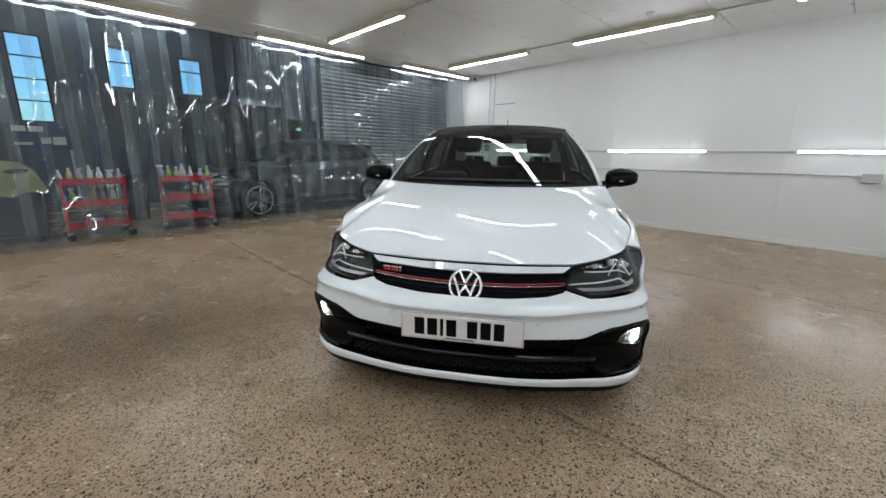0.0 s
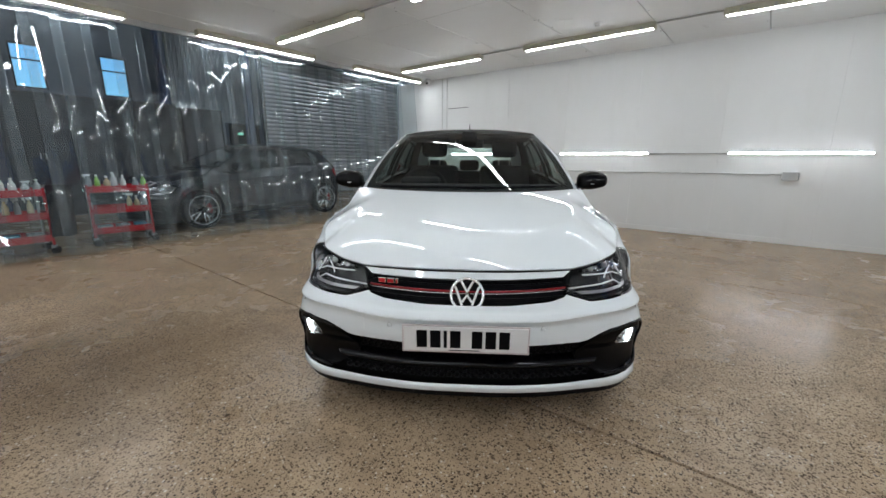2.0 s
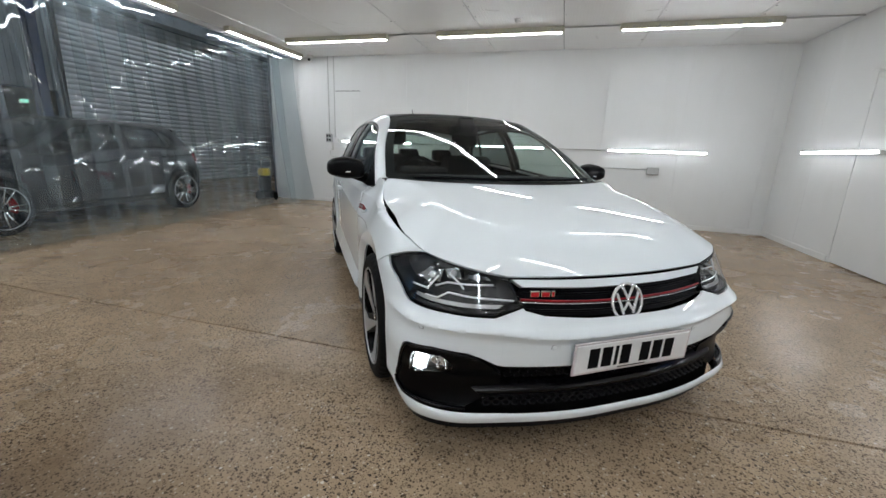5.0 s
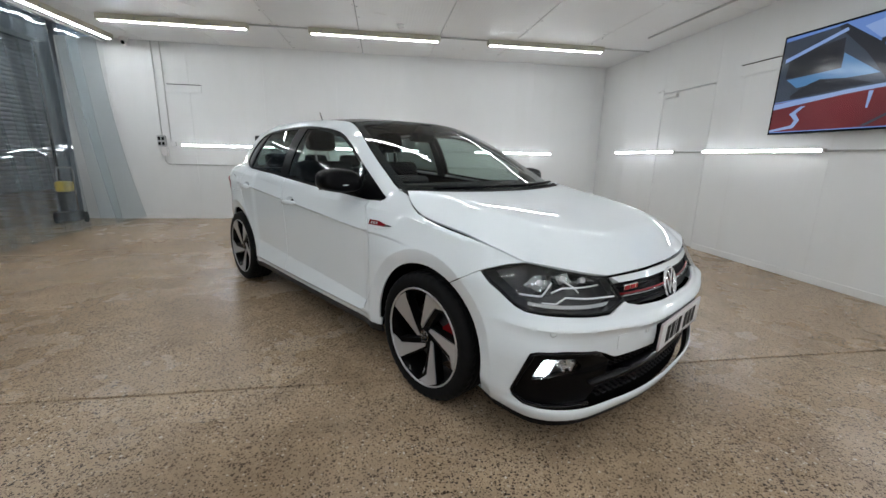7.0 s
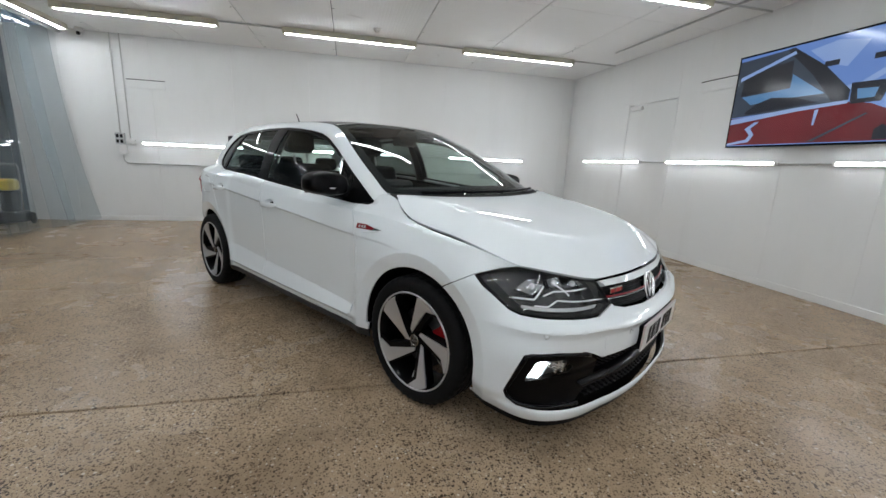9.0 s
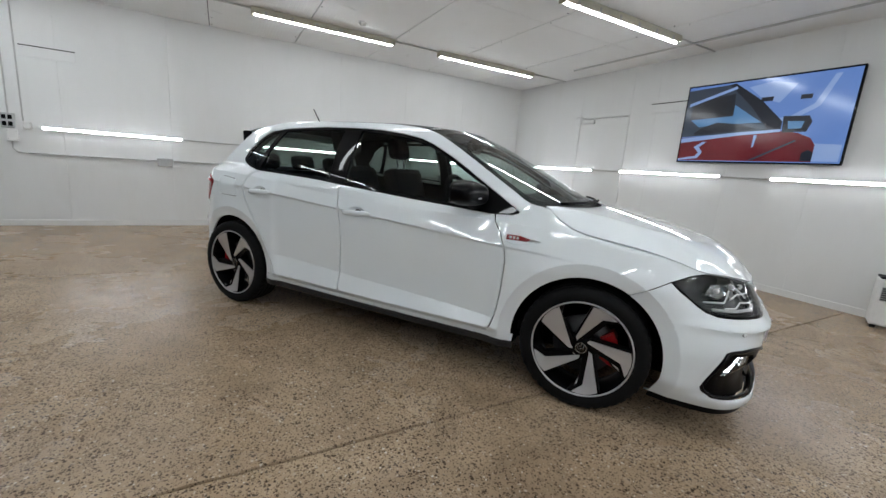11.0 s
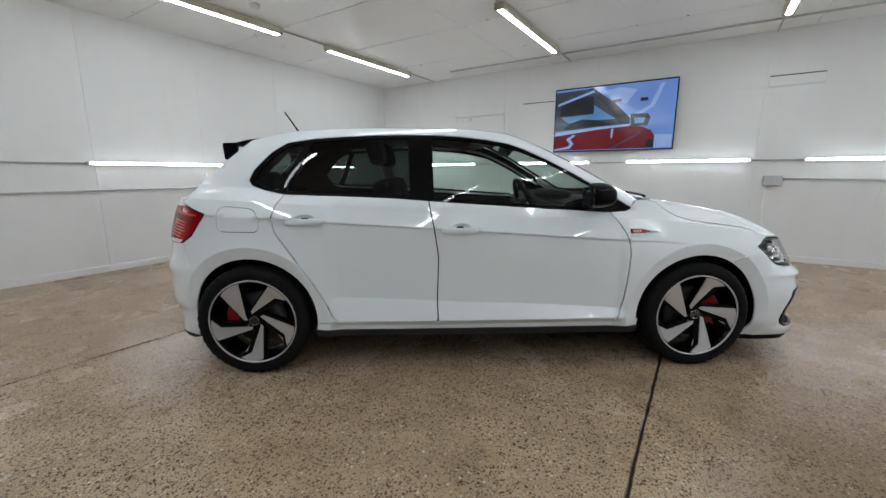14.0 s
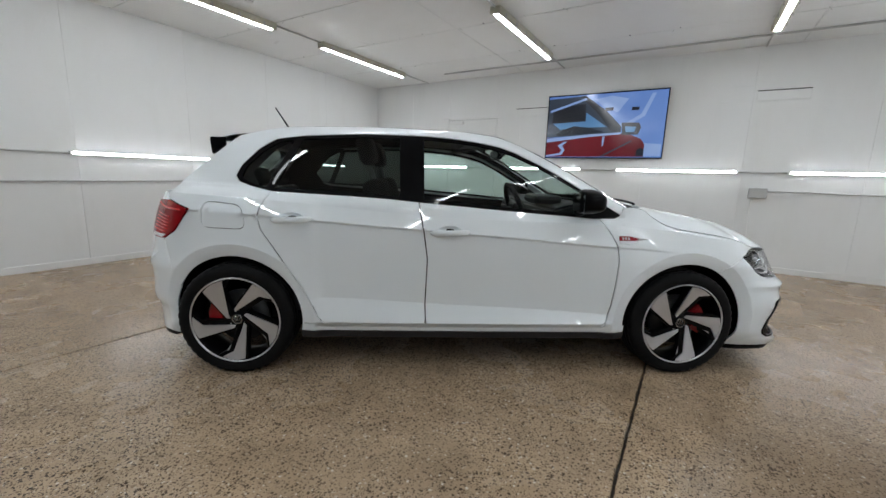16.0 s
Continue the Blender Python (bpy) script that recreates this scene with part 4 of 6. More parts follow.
def hatch(s, v, out=0.0):
    """Rear window and its frame: across, and down from the roof's end."""
    s, v = np.asarray(s, float), np.asarray(v, float)
    y, z = 1.30 + .37 * v, 1.322 - .332 * v
    x = green(y, z) + .010
    return np.stack([x * s, y + (.06 + .08 * v) * (1 - s * s), z + (.030 - .03 * v) * (1 - s * s)], -1)


# edge of the bonnet all along, for its surface
_q = np.concatenate([np.linspace(QMIN, -2.215, 30), np.linspace(-2.21, -1.77, 24), np.linspace(-1.765, -1.03, 40)])
_z = np.concatenate([np.full(30, .703), np.interp(np.linspace(-2.21, -1.77, 24), [-2.212, -2.10, -2.0, -1.90, -1.765], [.703, .725, .741, .753, .758]),
                     curve(*BONNET_EDGE)(np.linspace(-1.765, -1.03, 40))])
_edge = shell(_q, _z)
_fan = np.arctan2(_edge[:, 0], -(_edge[:, 1] + .90))
_reach = np.hypot(_edge[:, 0], _edge[:, 1] + .90)
CROWN = curve((-2.12, .758), (-1.97, .805), (-1.8, .852), (-1.64, .889), (-1.47, .922), (-1.3, .952), (-1.1, .985), (-.98, 1.002))
FOLD = curve((0, .84), (.35, .83), (.6, .77), (.9, .74), (1.15, .78), (1.3, .86), (1.42, .92))


def crown(x, y):
    return CROWN(y) - .028 * x * x


_fall = _edge[:, 2] - crown(_edge[:, 0], _edge[:, 1])


def bonnet(x, y, out=0.0):
    """The bonnet: a shallow crown, folded down all round to its edge."""
    x, y = np.asarray(x, float), np.asarray(y, float)
    fan = np.arctan2(np.abs(x), -(y + .90))
    t = np.hypot(x, y + .90) / np.interp(fan, _fan, _reach)
    tf = FOLD(fan)
    w = np.clip((t - tf) / (1 - tf), 0, 1.1) ** (1.9 - .5 * smooth(.3, .7, fan))
    return np.stack([x, y, crown(x, y) + np.interp(fan, _fan, _fall) * w + out], -1)


def tube_on(lift, pts, r, name, material, parent, label="", sides=8, mirror=False, flat=None):
    """A bar laid along a line in the parameters of a surface."""
    p = lift(np.array([a for a, b in pts]), np.array([b for a, b in pts]))
    if mirror:
        p = p * (-1, 1, 1)
    bm = bmesh.new()
    bm_tube(bm, [tuple(k) for k in p], r, sides)
    return part(name, bm, material, parent, label)


def ellipse(cx, cy, rx, ry, n=26, tilt=0.0):
    c, s = math.cos(tilt), math.sin(tilt)
    return [(cx + rx * math.cos(a) * c - ry * math.sin(a) * s, cy + rx * math.cos(a) * s + ry * math.sin(a) * c) for a in (2 * math.pi * i / n for i in range(n))]


# ---- wheels ----
def wheel(parent, x, y, side, name="wheel", dark=False):
    """An alloy wheel with tyre; side -1: the car's right, its face to -x. Built facing -x about the origin."""
    bm = bmesh.new()
    R, r0 = .3145, .238
    prof = [(.098, r0), (.104, r0 + .010), (.108, r0 + .030), (.105, R - .028), (.096, R - .010), (.080, R - .002)]
    tread = []
    for gx in (-.055, -.018, .018, .055):
        tread += [(gx - .0045, R), (gx - .0035, R - .007), (gx + .0035, R - .007), (gx + .0045, R)]
    prof = [(-a, r) for a, r in prof] + tread + [(a, r) for a, r in reversed(prof)]
    bm_lathe(bm, prof, 132, "x")
    # grooves across the shoulders of the tread
    for v in bm.verts:
        if abs(v.co.x) > .058 and math.hypot(v.co.y, v.co.z) > R - .012 and int(round(math.atan2(v.co.z, v.co.y) / (2 * math.pi) * 132)) % 3 == 0:
            v.co.y, v.co.z = v.co.y * .984, v.co.z * .984
    hub = new(name)
    hub.parent = parent
    hub.matrix_basis = pose(x, y, HUB_Z, (-18 if y < 0 else 0), 0, 0 if side < 0 else 180)
    if side > 0:
        hub.matrix_basis = pose(x, y, HUB_Z, 0, 0, 180) @ pose(0, 0, 0, 40)
    part("tyre", bm, M_RUBBER, hub, "black low-profile tyre with lettered wall")
    bm = bmesh.new()
    bm_lathe(bm, [(-.099, .2355), (-.103, .2385), (-.103, .2425), (-.097, .2425), (-.09, .2365), (-.07, .226), (.0, .214), (.085, .226), (.098, .240)], 72, "x")
    part("rim_barrel", bm, M_BLACKGLOSS, hub)
    bm = bmesh.new()
    bm_lathe(bm, [(-.098, .2345), (-.1036, .2345), (-.1042, .2415), (-.100, .2435)], 96, "x")
    part("rim_lip", bm, M_MACHINED, hub, "bright machined rim lip")
    if dark:
        for k in range(5):
            for d in (-11, 11):
                a, b = radians(72 * k + d * .8), radians(72 * k + d)
                bm = bmesh.new()
                bm_tube(bm, [(-.072, .045 * math.cos(a), .045 * math.sin(a)), (-.082, .13 * math.cos(b), .13 * math.sin(b)), (-.098, .232 * math.cos(b), .232 * math.sin(b))], [.010, .0075, .008], 8)
                part("spoke", bm, M_SILVER, hub, "bright silver double spoke")
    # five blades: a bright machined face on a black body
    px = lambda r, a: (r * math.cos(radians(a)), r * math.sin(radians(a)))
    face = [px(.226, 136), px(.2305, 128), px(.2315, 120), px(.2305, 112), px(.228, 105), px(.187, 118.5), px(.046, 166), px(.040, 178), px(.058, 177)]
    body = [px(.231, 138), px(.233, 122), px(.231, 99), px(.185, 110), px(.055, 120), px(.038, 150), px(.042, 195), px(.070, 179)]
    for k in range(0 if dark else 5):
        turn = Matrix.Rotation(radians(72 * k), 4, "X")
        # outline x -> -y (towards the nose is the picture's right), outline y -> z
        lay = turn @ Matrix(((0, 0, -1, 0), (-1, 0, 0, 0), (0, 1, 0, 0), (0, 0, 0, 1)))
        bm = bmesh.new()
        n = len(body)
        def dish(p, a, b):
            rr = math.hypot(*p)
            return a + (b - a) * (rr / .23) ** 2
        top = [bm.verts.new(lay @ Vector((p[0], p[1], dish(p, .066, .094)))) for p in body]
        low = [bm.verts.new(lay @ Vector((p[0], p[1], dish(p, .030, .050)))) for p in body]
        bm.faces.new(top)
        bm.faces.new(low[::-1])
        for i in range(n):
            bm.faces.new((top[i], top[(i + 1) % n], low[(i + 1) % n], low[i]))
        bmesh.ops.triangulate(bm, faces=[f for f in bm.faces if len(f.verts) > 4])
        sp = part("spoke", bm, M_BLACKGLOSS, hub, "gloss black spoke with a bright face")
        bm = bmesh.new()
        n = len(face)
        top = [bm.verts.new(lay @ Vector((p[0], p[1], dish(p, .074, .102)))) for p in face]
        low = [bm.verts.new(lay @ Vector((p[0], p[1], dish(p, .060, .090)))) for p in face]
        bm.faces.new(top)
        bm.faces.new(low[::-1])
        for i in range(n):
            bm.faces.new((top[i], top[(i + 1) % n], low[(i + 1) % n], low[i]))
        bmesh.ops.triangulate(bm, faces=[f for f in bm.faces if len(f.verts) > 4])
        part("spoke_face", bm, M_MACHINED, sp, "machined silver face")
        bm = bmesh.new()
        bmesh.ops.create_cone(bm, cap_ends=True, segments=6, radius1=.0095, radius2=.008, depth=.016, matrix=turn @ pose(-.060, .056 * math.cos(radians(250)), .056 * math.sin(radians(250)), 0, 90, 0))
        part("wheel_bolt", bm, M_STEEL, hub)
    bm = bmesh.new()
    bm_lathe(bm, [(-.03, .062), (-.064, .058), (-.070, .034), (-.070, 0)], 32, "x")
    part("hub", bm, M_BLACKGLOSS, hub)
    bm = bmesh.new()
    bm_lathe(bm, [(-.069, .030), (-.0765, .0285), (-.0785, .0255), (-.0785, 0)], 32, "x")
    cap = part("hub_cap", bm, M_BLACKGLOSS, hub, "round hub cap with a bright emblem")
    bm = bmesh.new()
    bm_tube(bm, [(-.079, .0255 * math.cos(a), .0255 * math.sin(a)) for a in (2 * math.pi * i / 28 for i in range(28))], .0022, 6, True)
    part("ring", bm, M_CHROME, cap)
    bm = bmesh.new()
    for a, b in (((-.017, .012), (-.008, -.015)), ((.008, -.015), (.017, .012)), ((-.008, .019), (0, .004)), ((0, .004), (.008, .019)), ((-.006, -.010), (0, 0)), ((0, 0), (.006, -.010))):
        bm_tube(bm, [(-.079, a[0], a[1]), (-.079, b[0], b[1])], .0016, 5)
    part("emblem", bm, M_CHROME, cap)
    # brake
    bm = bmesh.new()
    bm_lathe(bm, [(-.012, .07), (-.012, .150), (.010, .150), (.010, .07)], 48, "x")
    part("brake_disc", bm, M_DISC, hub, "grey steel brake disc")
    return hub


def caliper(parent, x, y, side):
    bm = bmesh.new()
    out = []
    for a in np.linspace(-28, 38, 10):
        out.append((.168 * math.cos(radians(a)), .168 * math.sin(radians(a))))
    for a in np.linspace(38, -28, 10):
        out.append((.098 * math.cos(radians(a)), .098 * math.sin(radians(a))))
    a = [bm.verts.new((-.042, -p[0], p[1])) for p in out]
    b = [bm.verts.new((.03, -p[0], p[1])) for p in out]
    n = len(a)
    bm.faces.new(a)
    bm.faces.new(b[::-1])
    for i in range(n):
        bm.faces.new((a[i], b[i], b[(i + 1) % n], a[(i + 1) % n]))
    bmesh.ops.bevel(bm, geom=[e for e in bm.edges if abs(e.verts[0].co.x - e.verts[1].co.x) < .001], offset=.008, segments=2, affect="EDGES")
    m = pose(x, y, HUB_Z, 0, 0, 0 if side < 0 else 180)
    if y > 0:
        m = m @ pose(0, 0, 0, 180, 0, 0) @ Matrix.Diagonal((1, 1, -1, 1))
        m = pose(x, y, HUB_Z, 0, 0, 0 if side < 0 else 180) @ pose(0, 0, 0, -170 if side < 0 else 0)
    part("brake_caliper", bm, M_REDTRIM, parent, "red brake caliper", m=m)


# ---- the car ----
def build_car(name, label, m, paint_mat, roof_mat, full=True):
    car = thing(name, label, "car", m)
    # -- inner skin: near-black sheet added so the panel gaps show as shade
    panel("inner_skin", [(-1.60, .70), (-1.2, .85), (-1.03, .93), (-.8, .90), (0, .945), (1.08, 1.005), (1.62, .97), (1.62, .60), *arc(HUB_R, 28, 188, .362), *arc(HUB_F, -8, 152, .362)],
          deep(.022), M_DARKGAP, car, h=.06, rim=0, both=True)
    # -- flank panels
    wing = [(-1.608, .715), (-1.68, .741), (-1.765, .758), *BONNET_EDGE[1:], (-.985, .980), (-.94, .984), (-.905, .978), (-.885, .955), (-.868, .932), (-.84, .920), *DOOR_FRONT, (-.788, .266), *arc(HUB_F, -8, 119), ]
    panel("front_wing", wing, shell, paint_mat, car, h=.028, both=True, gap=.003, extra=FINE)
    door_f = [*reversed(DOOR_FRONT), *[(y, float(BELT(y))) for y in (-.5, -.25, 0, .2)], *reversed(PILLAR_B)]
    door_r = [*PILLAR_B, *[(y, float(BELT(y))) for y in (.45, .65, .85, .98)], *DOOR_REAR]
    cups = [((.112, .840), .062, .026), ((.95, .892), .062, .026)]
    for k in (False, True):
        for nm, poly, (c, rx, ry) in (("front_door", door_f, cups[0]), ("rear_door", door_r, cups[1])):
            cup = ellipse(c[0], c[1] - .002, rx, ry)
            d = panel(nm, poly, shell, paint_mat, car, holes=[cup], h=.028, gap=.0033, mirror=k, extra=FINE)
            bowl = lambda q, z, c=c, rx=rx, ry=ry: shell(q, z, .026 * np.clip(1 - ((q - c[0]) / rx) ** 2 - ((z - c[1] + .002) / ry) ** 2, 0, 1))
            panel("handle_cup", cup, bowl, paint_mat, d, h=.012, rim=0, mirror=k)
            # grip across the cup
            bm = bmesh.new()
            pts = []
            for i in range(13):
                t = i / 12 * 2 - 1
                q, z = c[0] + .108 * t, c[1] - .012 - .005 * t
                p = shell(np.array(q), np.array(z), -.006 - .024 * (1 - t ** 4))
                pts.append((p[0] * (-1 if k else 1), p[1], p[2]))
            rings = []
            for i, p in enumerate(pts):
                t = i / 12 * 2 - 1
                e = max(.25, (1 - t ** 6) ** .5)
                rings.append([bm.verts.new((p[0] + .008 * e * math.cos(a), p[1], p[2] + .0165 * e * math.sin(a))) for a in (2 * math.pi * j / 12 for j in range(12))])
            for a, b in zip(rings, rings[1:]):
                for j in range(12):
                    bm.faces.new((a[j], a[(j + 1) % 12], b[(j + 1) % 12], b[j])).smooth = True
            bm.faces.new(rings[0])
            bm.faces.new(rings[-1])
            part("handle", bm, paint_mat, d)
    flap = rounded([(1.190, .818), (1.205, .948), (1.410, .966), (1.432, .822)], .05)
    quarter = [*[(y, z) for y, z in DOOR_REAR[::-1]], (1.10, 1.026), *DLO_TOP, (-.905, .976), (-.935, .984), *[(y, float(ditch(y)) + .002) for y in np.linspace(-.925, 1.30, 48)], (1.36, 1.268), (1.50, 1.143), (1.64, 1.03), (1.674, .99), (1.668, .966), (1.60, .955), (1.485, .92), (1.59, .797), (1.70, .742), (1.655, .66), (1.60, .50),
               *arc(HUB_R, 30, 188)[0:], (.905, .30)]
    for k in (False, True):
        qp = panel("rear_quarter", quarter, body_side, paint_mat, car, holes=[flap] if k else [], h=.028, gap=.003, mirror=k, extra=FINE)
        if k:
            panel("fuel_flap", flap, shell, paint_mat, qp, h=.02, gap=.0036, mirror=k, rim=.006)
            # near-black sheet paints the shade into the flap's gap
            panel("flap_seat", shrink(flap, -.01), deep(.008), M_DARKGAP, qp, h=.04, rim=0, mirror=k)
    panel("sill", [(-.93, .297), (.915, .297), (.925, .258), (-.925, .258)], shell, paint_mat, car, h=.03, hv=.012, both=True)
    panel("sill_blade", [(-.93, .254), (.925, .254), (.925, .216), (-.93, .216)], lambda q, z: shell(q, np.full_like(z, .262), -.006 + .35 * (.254 - z)) * (1, 1, 0) + np.stack([0 * q, 0 * q, z], -1), M_BLADE, car, "black plastic sill blade", h=.04, hv=.02, both=True)
    # -- side windows and their frame
    dlo = [*DLO_LOW, *DLO_TOP]
    glass = lambda y, z: greenhouse(y, z, .004)
    trim = lambda y, z: greenhouse(y, z, .009)
    up = lambda y: float(np.interp(y, [p[0] for p in sorted(DLO_TOP)], [p[1] for p in sorted(DLO_TOP)])) - .017
    lo = lambda y: float(BELT(y)) + .016
    g_front = [(-.66, lo(-.66)), (-.3, lo(-.3)), (0, lo(0)), (.255, lo(.255)), (.262, up(.262)), (.1, up(.1)), (-.0, up(0)), (-.11, up(-.11)), (-.25, up(-.25)), (-.377, up(-.377)), (-.48, up(-.48)), (-.57, up(-.57)), (-.66, up(-.66) + .004)]
    g_rear = [(.385, lo(.385)), (.6, lo(.6)), (.85, lo(.85)), (1.062, lo(1.062)), (.935, up(.935)), (.63, up(.63)), (.40, up(.40))]
    g_quart = [(1.108, lo(1.09)), (1.185, lo(1.17)), (1.250, 1.093), (1.228, 1.150), (1.140, 1.240), (1.065, 1.288), (.978, up(.978))]
    for k in (False, True):
        tr = panel("window_trim", dlo, trim, M_BLACKGLOSS, car, "gloss black window surround", holes=[g_front, g_rear, rounded(g_quart, .02)], h=.03, rim=.010, mirror=k)
        for nm, g, mt in (("front_window", g_front, M_WINDOW), ("rear_window", g_rear, M_PRIVACY), ("quarter_window", rounded(g_quart, .02), M_PRIVACY)):
            o = panel(nm, g, glass, mt, tr, h=.05, rim=.004, mirror=k)
            o.visible_shadow = False
    # -- windscreen, roof, rear
    ws = rounded([(-1, 0), (1, 0), (1, 1), (-1, 1)], .05)
    o = panel("windscreen", shrink(ws, .004), screen, M_SCREEN, car, "clear laminated windscreen", h=.06, rim=.005)
    o.visible_shadow = False
    panel("windscreen_band", ws, lambda s, v: screen(s, v, -.004), M_BLACK, car, "black printed edge of the windscreen", holes=[rounded([(-.935, .075), (.935, .075), (.915, .945), (-.915, .945)], .06)], h=.05, rim=0)
    panel("roof_panel", [(-1, -.196), (1, -.196), (1, 1.296), (-1, 1.296)], roof, roof_mat, car, "gloss black roof" if full else "", h=.06, gap=.004)
    hl = [(-1, 0), (1, 0), (1, 1), (-1, 1)]
    rw = rounded([(-.82, .14), (.82, .14), (.80, .86), (-.80, .86)], .1)
    panel("tailgate_frame", hl, hatch, paint_mat, car, holes=[rw], h=.06)
    o = panel("rear_screen", rw, lambda s, v: hatch(s, v) - np.array([0, .004, 0]), M_PRIVACY if not full else M_WINDOW, car, h=.08, rim=.004)
    o.visible_shadow = False
    tg = [(1.70, .992), (2.60, .992), (2.60, .60), (1.86, .60), (1.70, .745)]
    panel("tailgate", tg, shell, paint_mat, car, h=.05, both=True)
    tl = [(1.485, .92), (1.59, .797), (1.70, .745), (1.91, .75), (1.93, .95), (1.62, .962)]
    rl = plain("red_lamp_glass", (.27, .003, .006), .2, coat=.25, vary=.15, spec=.1)
    rb_m = plain("bright_lamp_rib", (.62, .012, .014), .3, coat=.2, vary=.05)
    for k in (False, True):
        t = panel("tail_lamp", rounded(tl, .012), lambda q, z: shell(q, z, -.006), rl, car, "deep red tail lamp with bright ribs", h=.02, gap=.002, rim=.03, mirror=k)
        for i in range(6):
            z = .785 + i * .017
            q0 = float(np.interp(z, [.745, .80, .92], [1.715, 1.645, 1.60]))
            tube_on(lambda q, z: shell(q, z, -.0055), [(q0 + j * .030, z + .002 * j) for j in range(7)], .0036, "rib", rb_m, t, mirror=k, sides=6)
        tube_on(lambda q, z: shell(q, z, -.0055), [(1.53 + j * .03, .912 + .002 * j) for j in range(12)], .0055, "light_band", rb_m, t, "bright red band", mirror=k, sides=6)
        panel("reversing_lens", [(1.660, .772), (1.705, .752), (1.86, .756), (1.86, .774)], lambda q, z: shell(q, z, -.0075), M_SILVER, t, "pale lower lens", h=.02, rim=.004, mirror=k)
    rb = [(1.655, .66), (1.70, .742), (1.86, .75), (1.87, .60), (2.60, .60), (2.60, .20), (1.66, .20), (1.585, .21), *arc(HUB_R, -16, 29, n=8)]
    panel("rear_bumper", rb, shell, paint_mat, car, h=.035, both=True, gap=.001, extra=FINE)
    panel("rear_diffuser", [(1.63, .20), (2.60, .20), (2.60, .168), (1.72, .172)], lambda q, z: shell(q, z, .004), M_BLACK, car, h=.05, both=True)
    # spoiler over the rear window
    bm = bmesh.new()
    prof = [(1.25, 1.338), (1.34, 1.328), (1.452, 1.302), (1.456, 1.294), (1.37, 1.284), (1.27, 1.30)]
    cols = []
    for i in range(17):
        s = i / 16 * 2 - 1
        w = .56
        cols.append([bm.verts.new((w * s, y + .03 * (1 - s * s) * (j in (2, 3)), z + .030 * (1 - abs(s) ** 2.3))) for j, (y, z) in enumerate(prof)])
    for a, b in zip(cols, cols[1:]):
        for j in range(6):
            bm.faces.new((a[j], a[(j + 1) % 6], b[(j + 1) % 6], b[j]))
    sp = part("roof_spoiler", bm, paint_mat, car)
    for s in (-1, 1):
        bm = bmesh.new()
        out = [(1.390, 1.308), (1.470, 1.308), (1.476, 1.298), (1.468, 1.215), (1.458, 1.211), (1.392, 1.262)]
        prism(bm, out, .022, Matrix(((0, 0, 1, s * .575 - .011), (1, 0, 0, 0), (0, 1, 0, 0), (0, 0, 0, 1))))
        bmesh.ops.bevel(bm, geom=bm.edges[:], offset=.004, segments=2, affect="EDGES")
        part("spoiler_blade", bm, M_BLACKGLOSS, sp, "gloss black spoiler side blade")
    bm = bmesh.new()
    bm_tube(bm, [(0, 1.19, 1.385), (0, 1.205, 1.415), (0, 1.235, 1.462), (0, 1.30, 1.56)], [.012, .008, .0055, .004], 8)
    part("aerial", bm, M_BLACK, car, "thin black roof aerial")
    # -- bonnet
    be = [(float(p[0]), float(p[1])) for p in _edge[::2]]
    back = [(x, -1.195 + .163 * (x / .735) ** 2 + .06 * (x / .735) ** 8) for x in np.linspace(.715, -.715, 25)]
    poly = be + back + [(-x, y) for x, y in reversed(be)][:-1]
    panel("bonnet", poly, bonnet, paint_mat, car, h=.03, gap=.0036, rim=.012)
    # scuttle under the windscreen
    bm = bmesh.new()
    rows = []
    for i in range(25):
        x = .735 * (i / 12 - 1)
        k = (x / .735) ** 2
        rows.append([bm.verts.new((x, -1.235 + .18 * k, .930)), bm.verts.new((x, -1.185 + .175 * k, .952)), bm.verts.new((x, -1.148 + .192 * k, .978 + .003 * k)), bm.verts.new((x, -1.11 + .18 * k, .960))])
    for a, b in zip(rows, rows[1:]):
        for j in range(3):
            bm.faces.new((a[j], a[j + 1], b[j + 1], b[j])).smooth = True
    part("scuttle", bm, M_BLACK, car, "black plastic scuttle below the windscreen")
    for x0, x1, y0 in ((-.58, .12, -.02), (-.02, .55, .0)):
        bm = bmesh.new()
        pts = [(x0 + (x1 - x0) * i / 10, -1.150 + .20 * ((x0 + (x1 - x0) * i / 10) / .735) ** 2 + y0, .992 + .006 * i / 10) for i in range(11)]
        bm_tube(bm, pts, .008, 6)
        part("wiper", bm, M_BLACK, car, "black windscreen wiper at rest")
    # -- nose
    half_top = [(0, .570), (.18, .572), (.36, .584), (.43, .600)]
    bumper_half = [*half_top, (.440, .609), (.537, .578), (.70, .584), (.89, .588), (.937, .600), (.98, .624), (1.052, .677), (1.095, .714)]
    side_arc = [(q - QMIN, z) for q, z in arc(HUB_F, 119, 204, n=16)]
    bottom = [(1.12, .166), (.9, .170), (.6, .176), (.3, .179), (0, .180)]
    right = [*bumper_half, *side_arc, *bottom]
    outline = right[:-1] + [(0, .180)] + [(-u, z) for u, z in reversed(right[1:-1])]
    ins_half = [(0, .394), (.24, .397), (.50, .403), (.525, .409), (.575, .437), (.62, .455), (.735, .465), (.83, .458), (.855, .448), (.90, .33), (.922, .276), (.914, .252), (.87, .226), (.70, .220), (.445, .217), (.2, .217), (0, .217)]
    insert = ins_half + [(-u, z) for u, z in reversed(ins_half[1:-1])]
    bumper = panel("front_bumper", outline, front, paint_mat, car, holes=[insert], h=.03, hv=.022, gap=.0015, extra=nose_points())
